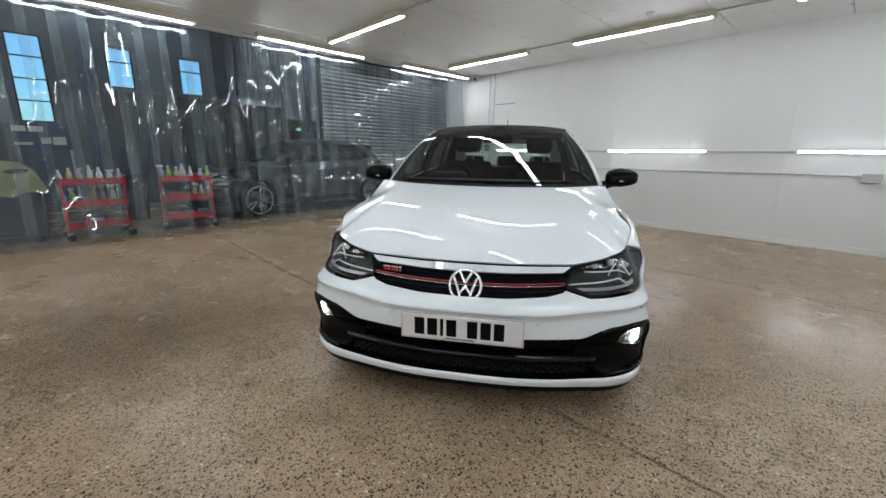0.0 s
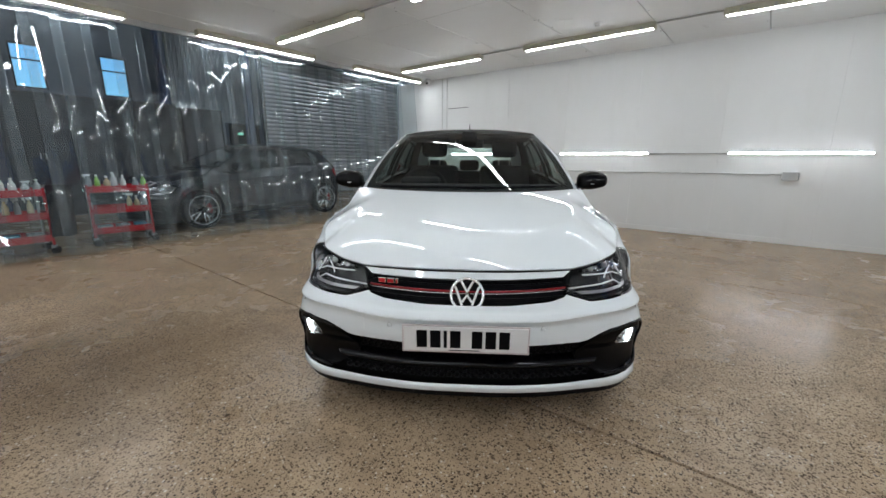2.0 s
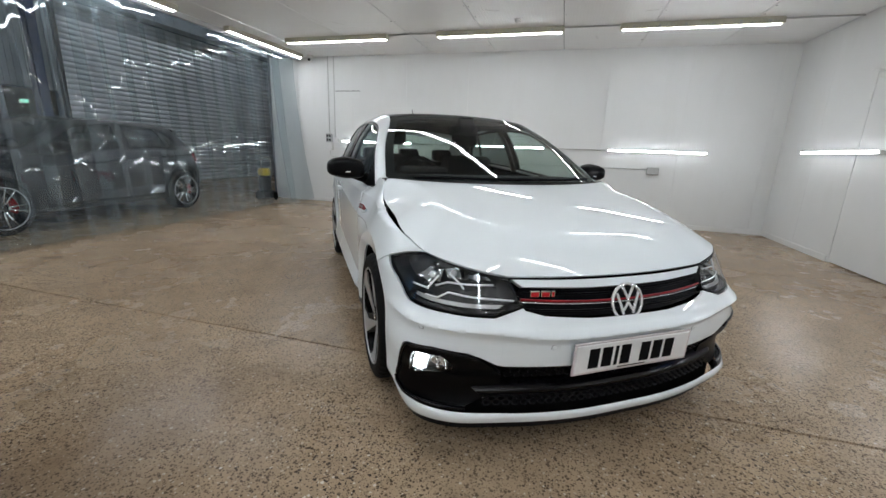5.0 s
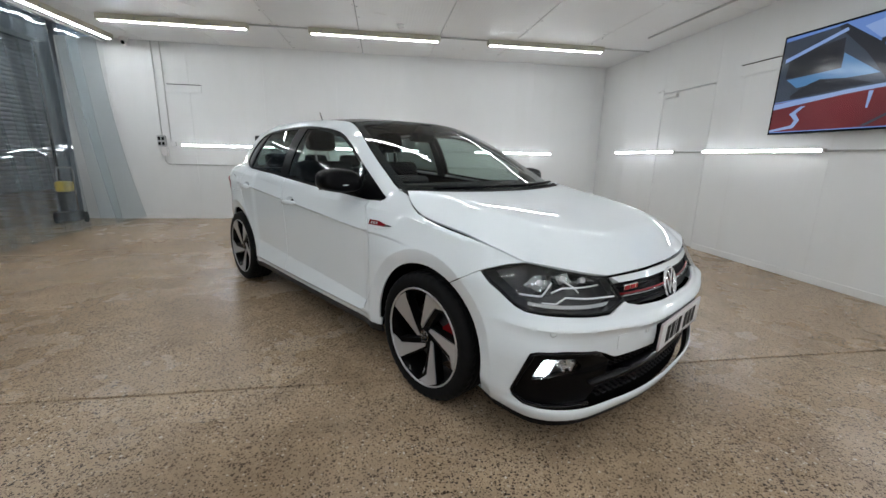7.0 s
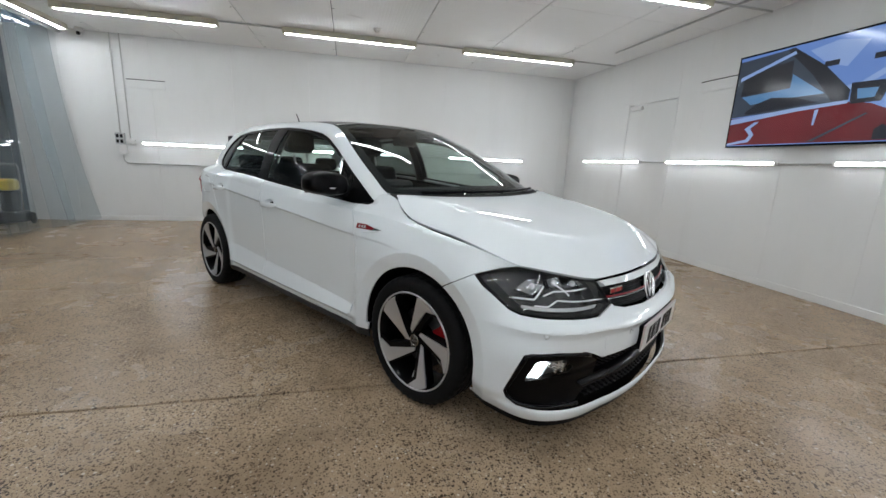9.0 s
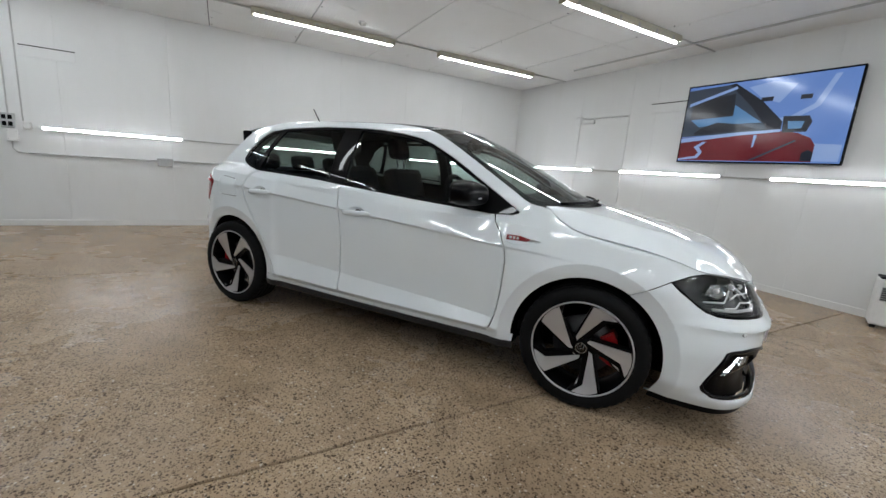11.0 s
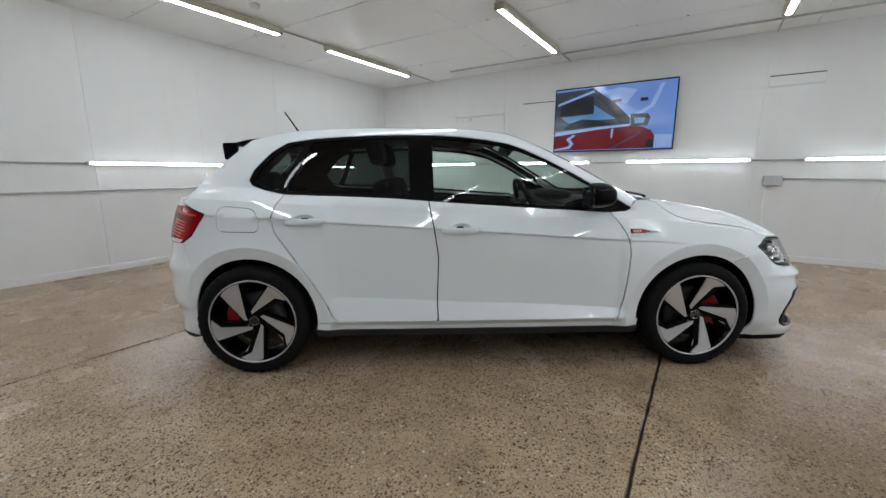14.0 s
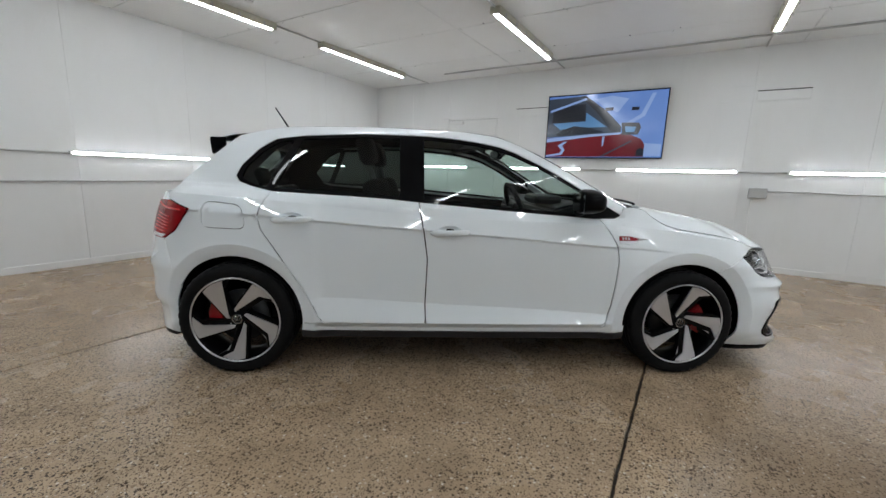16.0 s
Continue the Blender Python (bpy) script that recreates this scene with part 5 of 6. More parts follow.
    # two near-black sheets added behind the openings, shade put into their colour
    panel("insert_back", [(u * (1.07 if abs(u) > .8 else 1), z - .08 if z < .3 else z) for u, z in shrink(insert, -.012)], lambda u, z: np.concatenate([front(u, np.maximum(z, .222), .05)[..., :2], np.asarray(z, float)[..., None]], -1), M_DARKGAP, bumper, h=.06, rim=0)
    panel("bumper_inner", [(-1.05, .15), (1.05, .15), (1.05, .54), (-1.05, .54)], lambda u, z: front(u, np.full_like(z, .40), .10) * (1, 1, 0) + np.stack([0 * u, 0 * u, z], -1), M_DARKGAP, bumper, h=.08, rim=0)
    # fog lamp housings and the bar that joins them
    for s in (1, -1):
        fog = [(.668, .398), (.705, .432), (.810, .428), (.850, .328), (.75, .350), (.68, .364)]
        house = [(.50, .345), (.545, .400), (.59, .432), (.63, .446), (.735, .456), (.825, .450), (.845, .441), (.892, .328), (.913, .276), (.905, .258), (.868, .235), (.76, .230), (.62, .228), (.56, .255), (.50, .30)]
        mir = lambda pl: [(-u, z) for u, z in reversed(pl)] if s < 0 else pl
        fh = panel("fog_housing", mir(house), lambda u, z: front(u, z, .006 + .014 * smooth(.40, .34, z) * smooth(.9, .8, np.abs(u))), M_BLACKGLOSS, bumper, "gloss black fog lamp blade", holes=[mir(rounded(fog, .012))], h=.02, rim=.02)
        rim_line = [(s * u, z) for u, z in resample(house[2:13], .02, False)]
        tube_on(lambda u, z: front(u, z, .002), rim_line, .0075, "housing_rim", M_PIANO, fh, sides=8)
        if full:
            dot_glow = glow("fog_dot_glow", (.9, .97, 1), 14.0)
            panel("fog_reflector", mir(rounded(fog, .012)), lambda u, z: front(u, z, .045), M_STEEL, fh, h=.03, rim=0)
            panel("fog_bowl", mir(ellipse(.722, .396, .034, .022)), lambda u, z: front(u, z, .044 - 12 * ((np.abs(u) - .722) ** 2 + (z - .396) ** 2)), M_SILVER, fh, h=.01, rim=.004)
            led = [(.755, .424), (.806, .422), (.844, .334), (.785, .343)]
            panel("fog_light", mir(led), lambda u, z: front(u, z, .034), M_FOG, fh, "lit white fog lamp", h=.03, rim=.008)
            for i in range(5):
                for j in range(3):
                    bm = bmesh.new()
                    p = front(np.array(s * (.776 + .0165 * j + .006 * i)), np.array(.414 - .0165 * i), .030)
                    bmesh.ops.create_uvsphere(bm, u_segments=8, v_segments=6, radius=.0055)
                    part("led", bm, dot_glow, fh, "bright lit diode", m=Matrix.Translation(Vector(p)))
            for i in range(4):
                for j in range(2):
                    bm = bmesh.new()
                    p = front(np.array(s * (.70 + .03 * j)), np.array(.405 - .012 * i), .030)
                    bmesh.ops.create_uvsphere(bm, u_segments=8, v_segments=6, radius=.0075)
                    part("led", bm, M_CHROME, fh, m=Matrix.Translation(Vector(p)))
        panel("fog_lens", mir(rounded(fog, .012)), lambda u, z: front(u, z, .016), M_LENS, fh, "clear fog lamp lens", h=.03, rim=.004)
    bar = [(.56, .334), (.30, .325), (0, .320), (-.30, .325), (-.56, .334), (-.60, .300), (-.56, .264), (-.3, .268), (0, .270), (.3, .268), (.56, .264), (.60, .300)]
    panel("grille_bar", bar, lambda u, z: front(u, z, .004 + 38 * (z - .284) ** 2), M_PIANO, bumper, "gloss black bar across the lower grille", h=.02, hv=.006, rim=.02)
    # honeycomb
    bm = bmesh.new()
    for z0, z1, wmax in ((.338, .398, .50), (.232, .268, .56)):
        rows = 3
        dz = (z1 - z0) / (rows - .3)
        for r in range(rows):
            nn = int(wmax / .034)
            for i in range(-nn, nn + 1):
                u, z = i * .034 + (.017 if r % 2 else 0), z0 + dz * (r + .35)
                ring_o = [front(np.array(u + .0185 * math.cos(a)), np.array(z + .62 * .0185 * math.sin(a)), .022) for a in (math.pi / 3 * k for k in range(6))]
                ring_i = [front(np.array(u + .0135 * math.cos(a)), np.array(z + .62 * .0135 * math.sin(a)), .022) for a in (math.pi / 3 * k for k in range(6))]
                ring_d = [front(np.array(u + .0135 * math.cos(a)), np.array(z + .62 * .0135 * math.sin(a)), .045) for a in (math.pi / 3 * k for k in range(6))]
                a, b, c = ([bm.verts.new(tuple(p)) for p in g] for g in (ring_o, ring_i, ring_d))
                for k in range(6):
                    bm.faces.new((a[k], a[(k + 1) % 6], b[(k + 1) % 6], b[k]))
                    bm.faces.new((b[k], b[(k + 1) % 6], c[(k + 1) % 6], c[k]))
    tagged(part("honeycomb", bm, M_MESH, bumper, "black honeycomb mesh"), kind="stuff")
    # splitter
    panel("splitter", [(-1.10, .163), (-.6, .173), (0, .177), (.6, .173), (1.10, .163), (1.10, .130), (.6, .142), (0, .146), (-.6, .142), (-1.10, .130)], lambda u, z: front(u, np.full_like(z, .18), .006 + (.177 - z) * .5) * (1, 1, 0) + np.stack([0 * u, 0 * u, z], -1), M_BLACK, bumper, "black plastic splitter lip", h=.04, hv=.012)
    # upper grille
    slot = [(.44, .592), (.462, .640), (.425, .671), (.2, .667), (0, .666), (-.2, .667), (-.425, .671), (-.462, .640), (-.44, .592), (-.36, .580), (-.18, .568), (0, .566), (.18, .568), (.36, .580)]
    grille = panel("upper_grille", slot, lambda u, z: front(u, z, .030), M_BLACK, car, "black upper grille with a red line", h=.03, rim=0)
    panel("lip_strip", [(-.478, .698), (-.44, .674), (-.2, .669), (0, .668), (.2, .669), (.44, .674), (.478, .698), (.2, .6965), (0, .6965), (-.2, .6965)], front, paint_mat, car, "white strip above the grille", h=.03, hv=.012, rim=.03, gap=.0006)
    for z, r, mt, lb in ((.618, .0048, M_REDTRIM, "red trim line"), (.610, .0015, M_SILVER, "thin chrome line")):
        tube_on(lambda u, zz: front(u, zz, .014), [(u, z + .012 * (u / .45) ** 2) for u in np.linspace(-.445, .445, 41)], r, "trim_line", mt, grille, lb, 6)
    for dz in (.655, .640, .587):
        tube_on(lambda u, zz: front(u, zz, .022), [(u, dz + .010 * (u / .45) ** 2) for u in np.linspace(-.44, .44, 31)], .004, "grille_slat", M_BLACK, grille, "", 6)
    # -- head lamps
    dark = plain("lamp_housing", (.022, .023, .025), .25, vary=.15, grain=90)
    for k in (False, True):
        hp = panel("headlamp", HEADLAMP, deep(.080), dark, car, "dark headlamp with bright light bars", h=.03, rim=1, fold_to=deep(.007), gap=.002, mirror=k)
        panel("lens_mask", HEADLAMP, deep(.004), M_BLACKGLOSS, hp, "black border of the headlamp", holes=[shrink(HEADLAMP, .008)], h=.03, rim=.01, gap=.003, mirror=k)
        lines = ([(-1.76, .636), (-1.855, .640), (-1.905, .69)], [(-1.905, .655), (-1.96, .672), (-2.165, .672)], [(-1.965, .700), (-2.02, .672), (-2.04, .655)], [(-1.86, .618), (-1.93, .618), (-1.975, .640), (-2.232, .622)])
        for ln in lines:
            tube_on(deep(.026), [tuple(p) for p in resample(ln, .02, False)], .0036, "light_bar", M_LIGHTBAR, hp, "bright light bar", 6, mirror=k)
        for poly in ([(-1.765, .668), (-1.80, .705), (-1.865, .712), (-1.885, .672), (-1.83, .648)], [(-1.925, .712), (-2.0, .718), (-2.02, .684), (-1.95, .680)], [(-2.06, .700), (-2.14, .697), (-2.16, .684), (-2.06, .682)]):
            c = np.mean(poly, axis=0)
            bowl = lambda q, z, c=c: shell(q, z, .052 - 7.0 * ((q - c[0]) ** 2 + (z - c[1]) ** 2))
            rf = panel("reflector", poly, bowl, M_REFLECTOR, hp, "bright reflector", h=.008, rim=.02, mirror=k)
            p = shell(np.array(c[0]), np.array(c[1]), .046) * ((-1 if k else 1), 1, 1)
            bm = bmesh.new()
            bmesh.ops.create_uvsphere(bm, u_segments=14, v_segments=8, radius=.013)
            for f in bm.faces:
                f.smooth = True
            part("bulb", bm, M_LIGHTBAR, rf, m=Matrix.Translation(Vector(p)))
        panel("lamp_shelf", [(-1.80, .604), (-2.0, .600), (-2.18, .597), (-2.20, .608), (-2.0, .612), (-1.80, .614)], deep(.03), M_STEEL, hp, h=.02, rim=.01, mirror=k)
        o = panel("lens", HEADLAMP, shell, M_LENS, hp, "clear plastic headlamp lens", h=.03, rim=.004, gap=.002, mirror=k)
        o.visible_shadow = False
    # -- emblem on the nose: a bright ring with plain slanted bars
    em = new("emblem")
    em.parent = car
    em.matrix_basis = pose(.004, -2.048, .604, 77, 0, 0)
    bm = bmesh.new()
    bm_lathe(bm, [(-.035, .070), (0, .070), (.006, .066), (.008, .05), (.008, 0)], 40, "z")
    part("disc", bm, M_BLACKGLOSS, em)
    bm = bmesh.new()
    bm_tube(bm, [(.069 * math.cos(a), .069 * math.sin(a), .006) for a in (2 * math.pi * i / 48 for i in range(48))], .0068, 10, True)
    part("ring", bm, M_SILVER, em, "chrome ring")
    for a, b in (((-.050, .034), (-.022, -.044)), ((.022, -.044), (.050, .034)), ((-.024, .056), (0, .012)), ((0, .012), (.024, .056)), ((-.020, -.030), (0, -.002)), ((0, -.002), (.020, -.030))):
        d = Vector((b[0] - a[0], b[1] - a[1], 0))
        bm = bmesh.new()
        bm_box(bm, -d.length / 2 - .002, -.0058, .006, d.length / 2 + .002, .0058, .0145, bevel=.003)
        part("bar", bm, M_SILVER, em, m=pose((a[0] + b[0]) / 2, (a[1] + b[1]) / 2, 0, 0, 0, math.degrees(math.atan2(d.y, d.x))))
    # -- number plate with plain bars
    if full:
        py = float(front(np.array(0.0), np.array(.43))[1])
        plate = new("number_plate")
        plate.parent = car
        plate.matrix_basis = pose(0, py - .014, .433, 3, 0, 0)
        pm = plain("plate_white", (.72, .72, .72), .35, vary=.04)
        boxes("plate", pm, plate, (-.26, -.004, -.0555, .26, .004, .0555), bevel=.003)
        frame_m = plain("plate_frame", (.60, .54, .55), .4)
        boxes("frame", frame_m, plate, (-.267, -.002, -.0625, .267, .006, -.0558), (-.267, -.002, .0558, .267, .006, .0625), (-.267, -.002, -.0557, -.2602, .006, .0557), (.2602, -.002, -.0557, .267, .006, .0557), bevel=.001)
        x = -.205
        for w in (.044, .044, .014, .044, 0, .044, .044, .044):
            if w:
                boxes("black_bar", M_BLACK, plate, (x, -.0052, -.0395, x + w, -.0038, .0395), bevel=0)
                x += w + .013
            else:
                x += .034
        boxes("small_bar", M_BLACK, plate, (-.07, -.0046, -.0525, .06, -.0038, -.0485), bevel=0)
        boxes("plinth", M_BLACK, plate, (-.25, .0065, -.062, .25, .04, .05), bevel=.004)
        # grille badge as plain red bars
        for i, (u, w) in enumerate(((-.408, .036), (-.366, .036), (-.324, .014))):
            p = front(np.array(u), np.array(.648), .012)
            bd = boxes("badge_bar", M_CHROME, grille, (0, -.004, -.012, w, .004, .012), bevel=.003, m=pose(p[0], p[1], p[2], 0, 0, -12))
            boxes("badge_face", M_RED, bd, (.004, -.0055, -.008, w - .004, -.0041, .008), bevel=0)
        # parking sensors and tow-eye cover
        for u, z in ((-.328, .474), (.328, .474), (-.785, .528), (.785, .528)):
            p, pn = front(np.array(u), np.array(z)), front(np.array(u), np.array(z), -.01)
            d = Vector(pn - p).normalized()
            bm = bmesh.new()
            bm_lathe(bm, [(-.004, .0105), (.0008, .0105), (.0012, .0098)], 24, "z")
            bm_lathe(bm, [(-.004, .0), (.0006, .0), (.0006, .0088)], 24, "z")
            sn = part("parking_sensor", bm, M_BLACK, bumper, m=Matrix.Translation(Vector(p)) @ d.to_track_quat("Z", "Y").to_matrix().to_4x4())
            bm = bmesh.new()
            bm_lathe(bm, [(-.003, .0086), (.0014, .0086), (.0018, .007), (.0018, 0)], 24, "z")
            part("sensor_face", bm, paint_mat, sn)
        tow = rounded([(-.51, .434), (-.448, .434), (-.448, .492), (-.51, .492)], .008)
        panel("tow_cover", tow, lambda u, z: front(u, z, -.0012), paint_mat, bumper, h=.02, rim=.004)
        # wing badges
        for k in (False, True):
            red = [(-.842, .802), (-.842, .827), (-.91, .825), (-.966, .812), (-.945, .801)]
            sil = [(-.842, .790), (-.842, .8), (-.93, .797), (-1.01, .803), (-.955, .791), (-.90, .783)]
            tip = [(-.969, .813), (-1.020, .807), (-.948, .800)]
            panel("wing_badge", red, lambda q, z: shell(q, z, -.004), M_REDTRIM, car, "red and chrome badge on the wing", h=.012, rim=.006, mirror=k)
            for i in range(3):
                q0 = -.858 - .018 * i
                panel("badge_mark", [(q0, .808), (q0, .820), (q0 - .011, .820), (q0 - .011, .808)], lambda q, z: shell(q, z, -.0055), M_STEEL, car, h=.01, rim=.002, mirror=k)
            panel("badge_trim", tip, lambda q, z: shell(q, z, -.0045), M_CHROME, car, h=.012, rim=.006, mirror=k)
            panel("badge_shelf", sil, lambda q, z: shell(q, z, -.006), paint_mat, car, h=.012, rim=.008, mirror=k)
    # -- mirrors
    for s in (-1, 1):
        bm = bmesh.new()
        bmesh.ops.create_uvsphere(bm, u_segments=28, v_segments=18, radius=1)
        for v in bm.verts:
            x, y, z = v.co
            f = lambda a, p: math.copysign(abs(a) ** p, a)
            x, y, z = f(x, .58), f(y, .75), f(z, .58)
            if y > .55:
                y = .55
            v.co = (.110 * x, .082 * y - .030 * x * x + .020 * x, (.074 if z > 0 else .058) * z * (1 - .24 * max(0, x)) * (1 - .10 * max(0, -x)) + .004 * x)
        for f_ in bm.faces:
            f_.smooth = True
        if s < 0:
            bmesh.ops.scale(bm, vec=(-1, 1, 1), verts=bm.verts[:])
        mo = part("door_mirror", bm, M_BLACKGLOSS, car, "gloss black door mirror", m=pose(s * .902, -.612, 1.008))
        boxes("mirror_glass", M_CHROME, mo, (-.082, .0445, -.046, .082, .0465, .050), bevel=.001)
        bm = bmesh.new()
        bm_tube(bm, [(s * (-.09 + .19 * i / 8), -.076 - .02 * math.sin(i * .39) + .075 * (i / 8) ** 2, -.010 - .001 * i) for i in range(9)], .0042, 6)
        part("indicator_strip", bm, M_TRIM, mo, "pale indicator strip")
        bm = bmesh.new()
        bm_tube(bm, [(s * -.05, .0, -.030), (s * -.10, -.005, -.046), (s * -.15, -.02, -.060), (s * -.185, -.05, -.066)], [.030, .032, .034, .03], 10)
        part("mirror_foot", bm, M_BLACK, mo)
    # -- wheel housings, underside: near-black, with boxes added to block light below
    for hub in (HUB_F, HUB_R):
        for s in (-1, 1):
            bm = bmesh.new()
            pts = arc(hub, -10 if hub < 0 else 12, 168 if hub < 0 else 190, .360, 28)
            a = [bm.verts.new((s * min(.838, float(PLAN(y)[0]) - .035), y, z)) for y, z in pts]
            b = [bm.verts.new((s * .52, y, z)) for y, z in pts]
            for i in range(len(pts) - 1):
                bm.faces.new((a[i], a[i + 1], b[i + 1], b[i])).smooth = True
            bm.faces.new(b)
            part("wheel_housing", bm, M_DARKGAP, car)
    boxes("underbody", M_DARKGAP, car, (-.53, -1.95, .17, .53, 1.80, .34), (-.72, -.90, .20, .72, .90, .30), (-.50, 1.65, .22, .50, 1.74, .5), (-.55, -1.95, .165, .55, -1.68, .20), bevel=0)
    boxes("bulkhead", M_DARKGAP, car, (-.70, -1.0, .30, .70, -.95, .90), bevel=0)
    # -- cabin
    bm = bmesh.new()
    prof = [(-.98, .93), (-.80, .985), (-.60, .985), (-.50, .955), (-.47, .90), (-.50, .72), (-.62, .62), (-.95, .60)]
    prism(bm, prof, 1.40, Matrix(((0, 0, 1, -.70), (1, 0, 0, 0), (0, 1, 0, 0), (0, 0, 0, 1))))
    bmesh.ops.bevel(bm, geom=bm.edges[:], offset=.015, segments=2, affect="EDGES")
    dash = part("dashboard", bm, M_INTERIOR, car, "dark moulded dashboard")
    boxes("instrument_hood", M_INTERIOR, dash, (-.52, -.62, .97, -.22, -.44, 1.03), bevel=.03)
    boxes("centre_screen", M_BLACKGLOSS, dash, (-.12, -.475, .84, .14, -.458, .96), bevel=.006)
    boxes("console", M_INTERIOR, dash, (-.10, -.50, .33, .10, .35, .58), bevel=.03)
    sw = new("steering_wheel")
    sw.parent = car
    sw.matrix_basis = pose(-.37, -.36, .92, 68, 0, 0)
    bm = bmesh.new()
    bm_tube(bm, [(.182 * math.cos(a), .182 * math.sin(a) * (.97 if math.sin(a) > -.75 else .93), 0) for a in (2 * math.pi * i / 40 for i in range(40))], .0165, 10, True)
    part("wheel_rim", bm, M_BLACK, sw)
    boxes("wheel_hub", M_INTERIOR, sw, (-.085, -.07, -.03, .085, .06, .02), bevel=.02)
    boxes("wheel_spoke", M_CHROME if full else M_BLACK, sw, (-.17, -.012, -.008, -.08, .014, .006), (.08, -.012, -.008, .17, .014, .006), (-.02, -.17, -.008, .02, -.06, .006), bevel=.004)
    boxes("steering_column", M_INTERIOR, sw, (-.04, -.04, -.25, .04, .04, -.03), bevel=.01)

    def seat(x, y, w):
        st = new("seat")
        st.parent = car
        st.matrix_basis = pose(x, y, .32)
        boxes("cushion", M_CLOTH, st, (-w / 2, -.28, .06, w / 2, .25, .24), bevel=.05)
        for q in (-1, 1):
            boxes("bolster", M_CLOTH, st, (q * w / 2 - .045, -.26, .10, q * w / 2 + .045, .24, .29), bevel=.04)
        bk = boxes("backrest", M_CLOTH, st, (-w / 2 - .02, -.07, .0, w / 2 + .02, .07, .62), bevel=.05, m=pose(0, .27, .18, -17))
        boxes("headrest", M_CLOTH, st, (-.13, -.05, 0, .13, .05, .19), bevel=.045, m=pose(0, .475, .86, -14))
        boxes("headrest_post", M_STEEL, st, (-.06, -.006, 0, -.048, .006, .12), (.048, -.006, 0, .06, .006, .12), bevel=.002, m=pose(0, .455, .77, -14))
        return st
    seat(-.36, .12, .46)
    seat(.36, .12, .46)
    rs = new("rear_bench")
    rs.parent = car
    rs.matrix_basis = pose(0, .98, .32)
    boxes("cushion", M_CLOTH, rs, (-.62, -.28, .05, .62, .20, .22), bevel=.05)
    boxes("backrest", M_CLOTH, rs, (-.62, -.06, .0, .62, .06, .56), bevel=.05, m=pose(0, .24, .16, -18))
    for x in (-.40, 0, .40):
        boxes("headrest", M_CLOTH, rs, (x - .12, -.045, 0, x + .12, .045, .13), bevel=.04, m=pose(0, .43, .70, -14))
    for k in (False, True):
        panel("door_lining", [(-.74, .35), (.98, .35), (1.0, .96), (.3, .945), (-.3, .925), (-.74, .91)], deep(.065), M_INTERIOR, car, h=.08, rim=0, mirror=k)
        panel("pillar_lining", [(.27, .97), (.37, .97), (.355, 1.35), (.285, 1.35)], lambda y, z: greenhouse(y, z, -.035), M_INTERIOR, car, h=.08, rim=.01, mirror=k)
        panel("rear_lining", [(1.02, .97), (1.58, .97), (1.32, 1.27), (1.2, 1.33), (.93, 1.33), (1.08, 1.25), (1.20, 1.12), (1.15, 1.03)], lambda y, z: greenhouse(y, z, -.02), M_INTERIOR, car, h=.06, rim=0, mirror=k)
        panel("roof_side_lining", [(-.74, .985), *[(y, float(ditch(y)) - .012) for y in np.linspace(-.7, 1.26, 24)], *[(y, z + .012) for y, z in DLO_TOP[4:]]], lambda y, z: greenhouse(y, z, -.014), M_INTERIOR, car, h=.05, rim=0, mirror=k)
    panel("headlining", [(-.93, -.17), (.93, -.17), (.93, 1.27), (-.93, 1.27)], lambda s, y: roof(s, y, -.035), plain("headlining_cloth", (.05, .05, .052), .9), car, h=.08, rim=0)
    im = boxes("interior_mirror", M_BLACK, car, (-.115, -.02, -.03, .115, .012, .035), bevel=.012, m=pose(0, -.27, 1.285, -8, 0, 4))
    boxes("mirror_stalk", M_BLACK, im, (-.02, -.06, .02, .02, -.01, .085), bevel=.008)
    boxes("sensor_pod", M_BLACK, car, (-.06, -.06, -.045, .06, .03, .045), bevel=.015, m=pose(0, -.29, 1.315, -30))
    for x in (-.34, .34):
        boxes("sun_visor", plain("visor_cloth", (.06, .06, .062), .9), car, (x - .17, -.075, -.008, x + .17, .075, .008), bevel=.006, m=pose(0, -.05, 1.328, -8))
    bm = bmesh.new()
    bm_box(bm, -.70, -.95, .28, .70, 1.5, .33)
    part("cabin_floor", bm, M_INTERIOR, car)
    boxes("parcel_shelf", M_INTERIOR, car, (-.55, 1.28, .93, .55, 1.66, .955), bevel=.006)
    # -- wheels
    for hub in (HUB_F, HUB_R):
        for s in (-1, 1):
            wheel(car, s * .752, hub, s, dark=not full)
            caliper(car, s * .752, hub, s)
    return car


CAR = pose(.0147, .0103, 0, 0, 0, 35)
hatchback = build_car("hatchback", "white five-door hatchback with black roof and red details", CAR, M_PAINT, M_BLACKGLOSS)

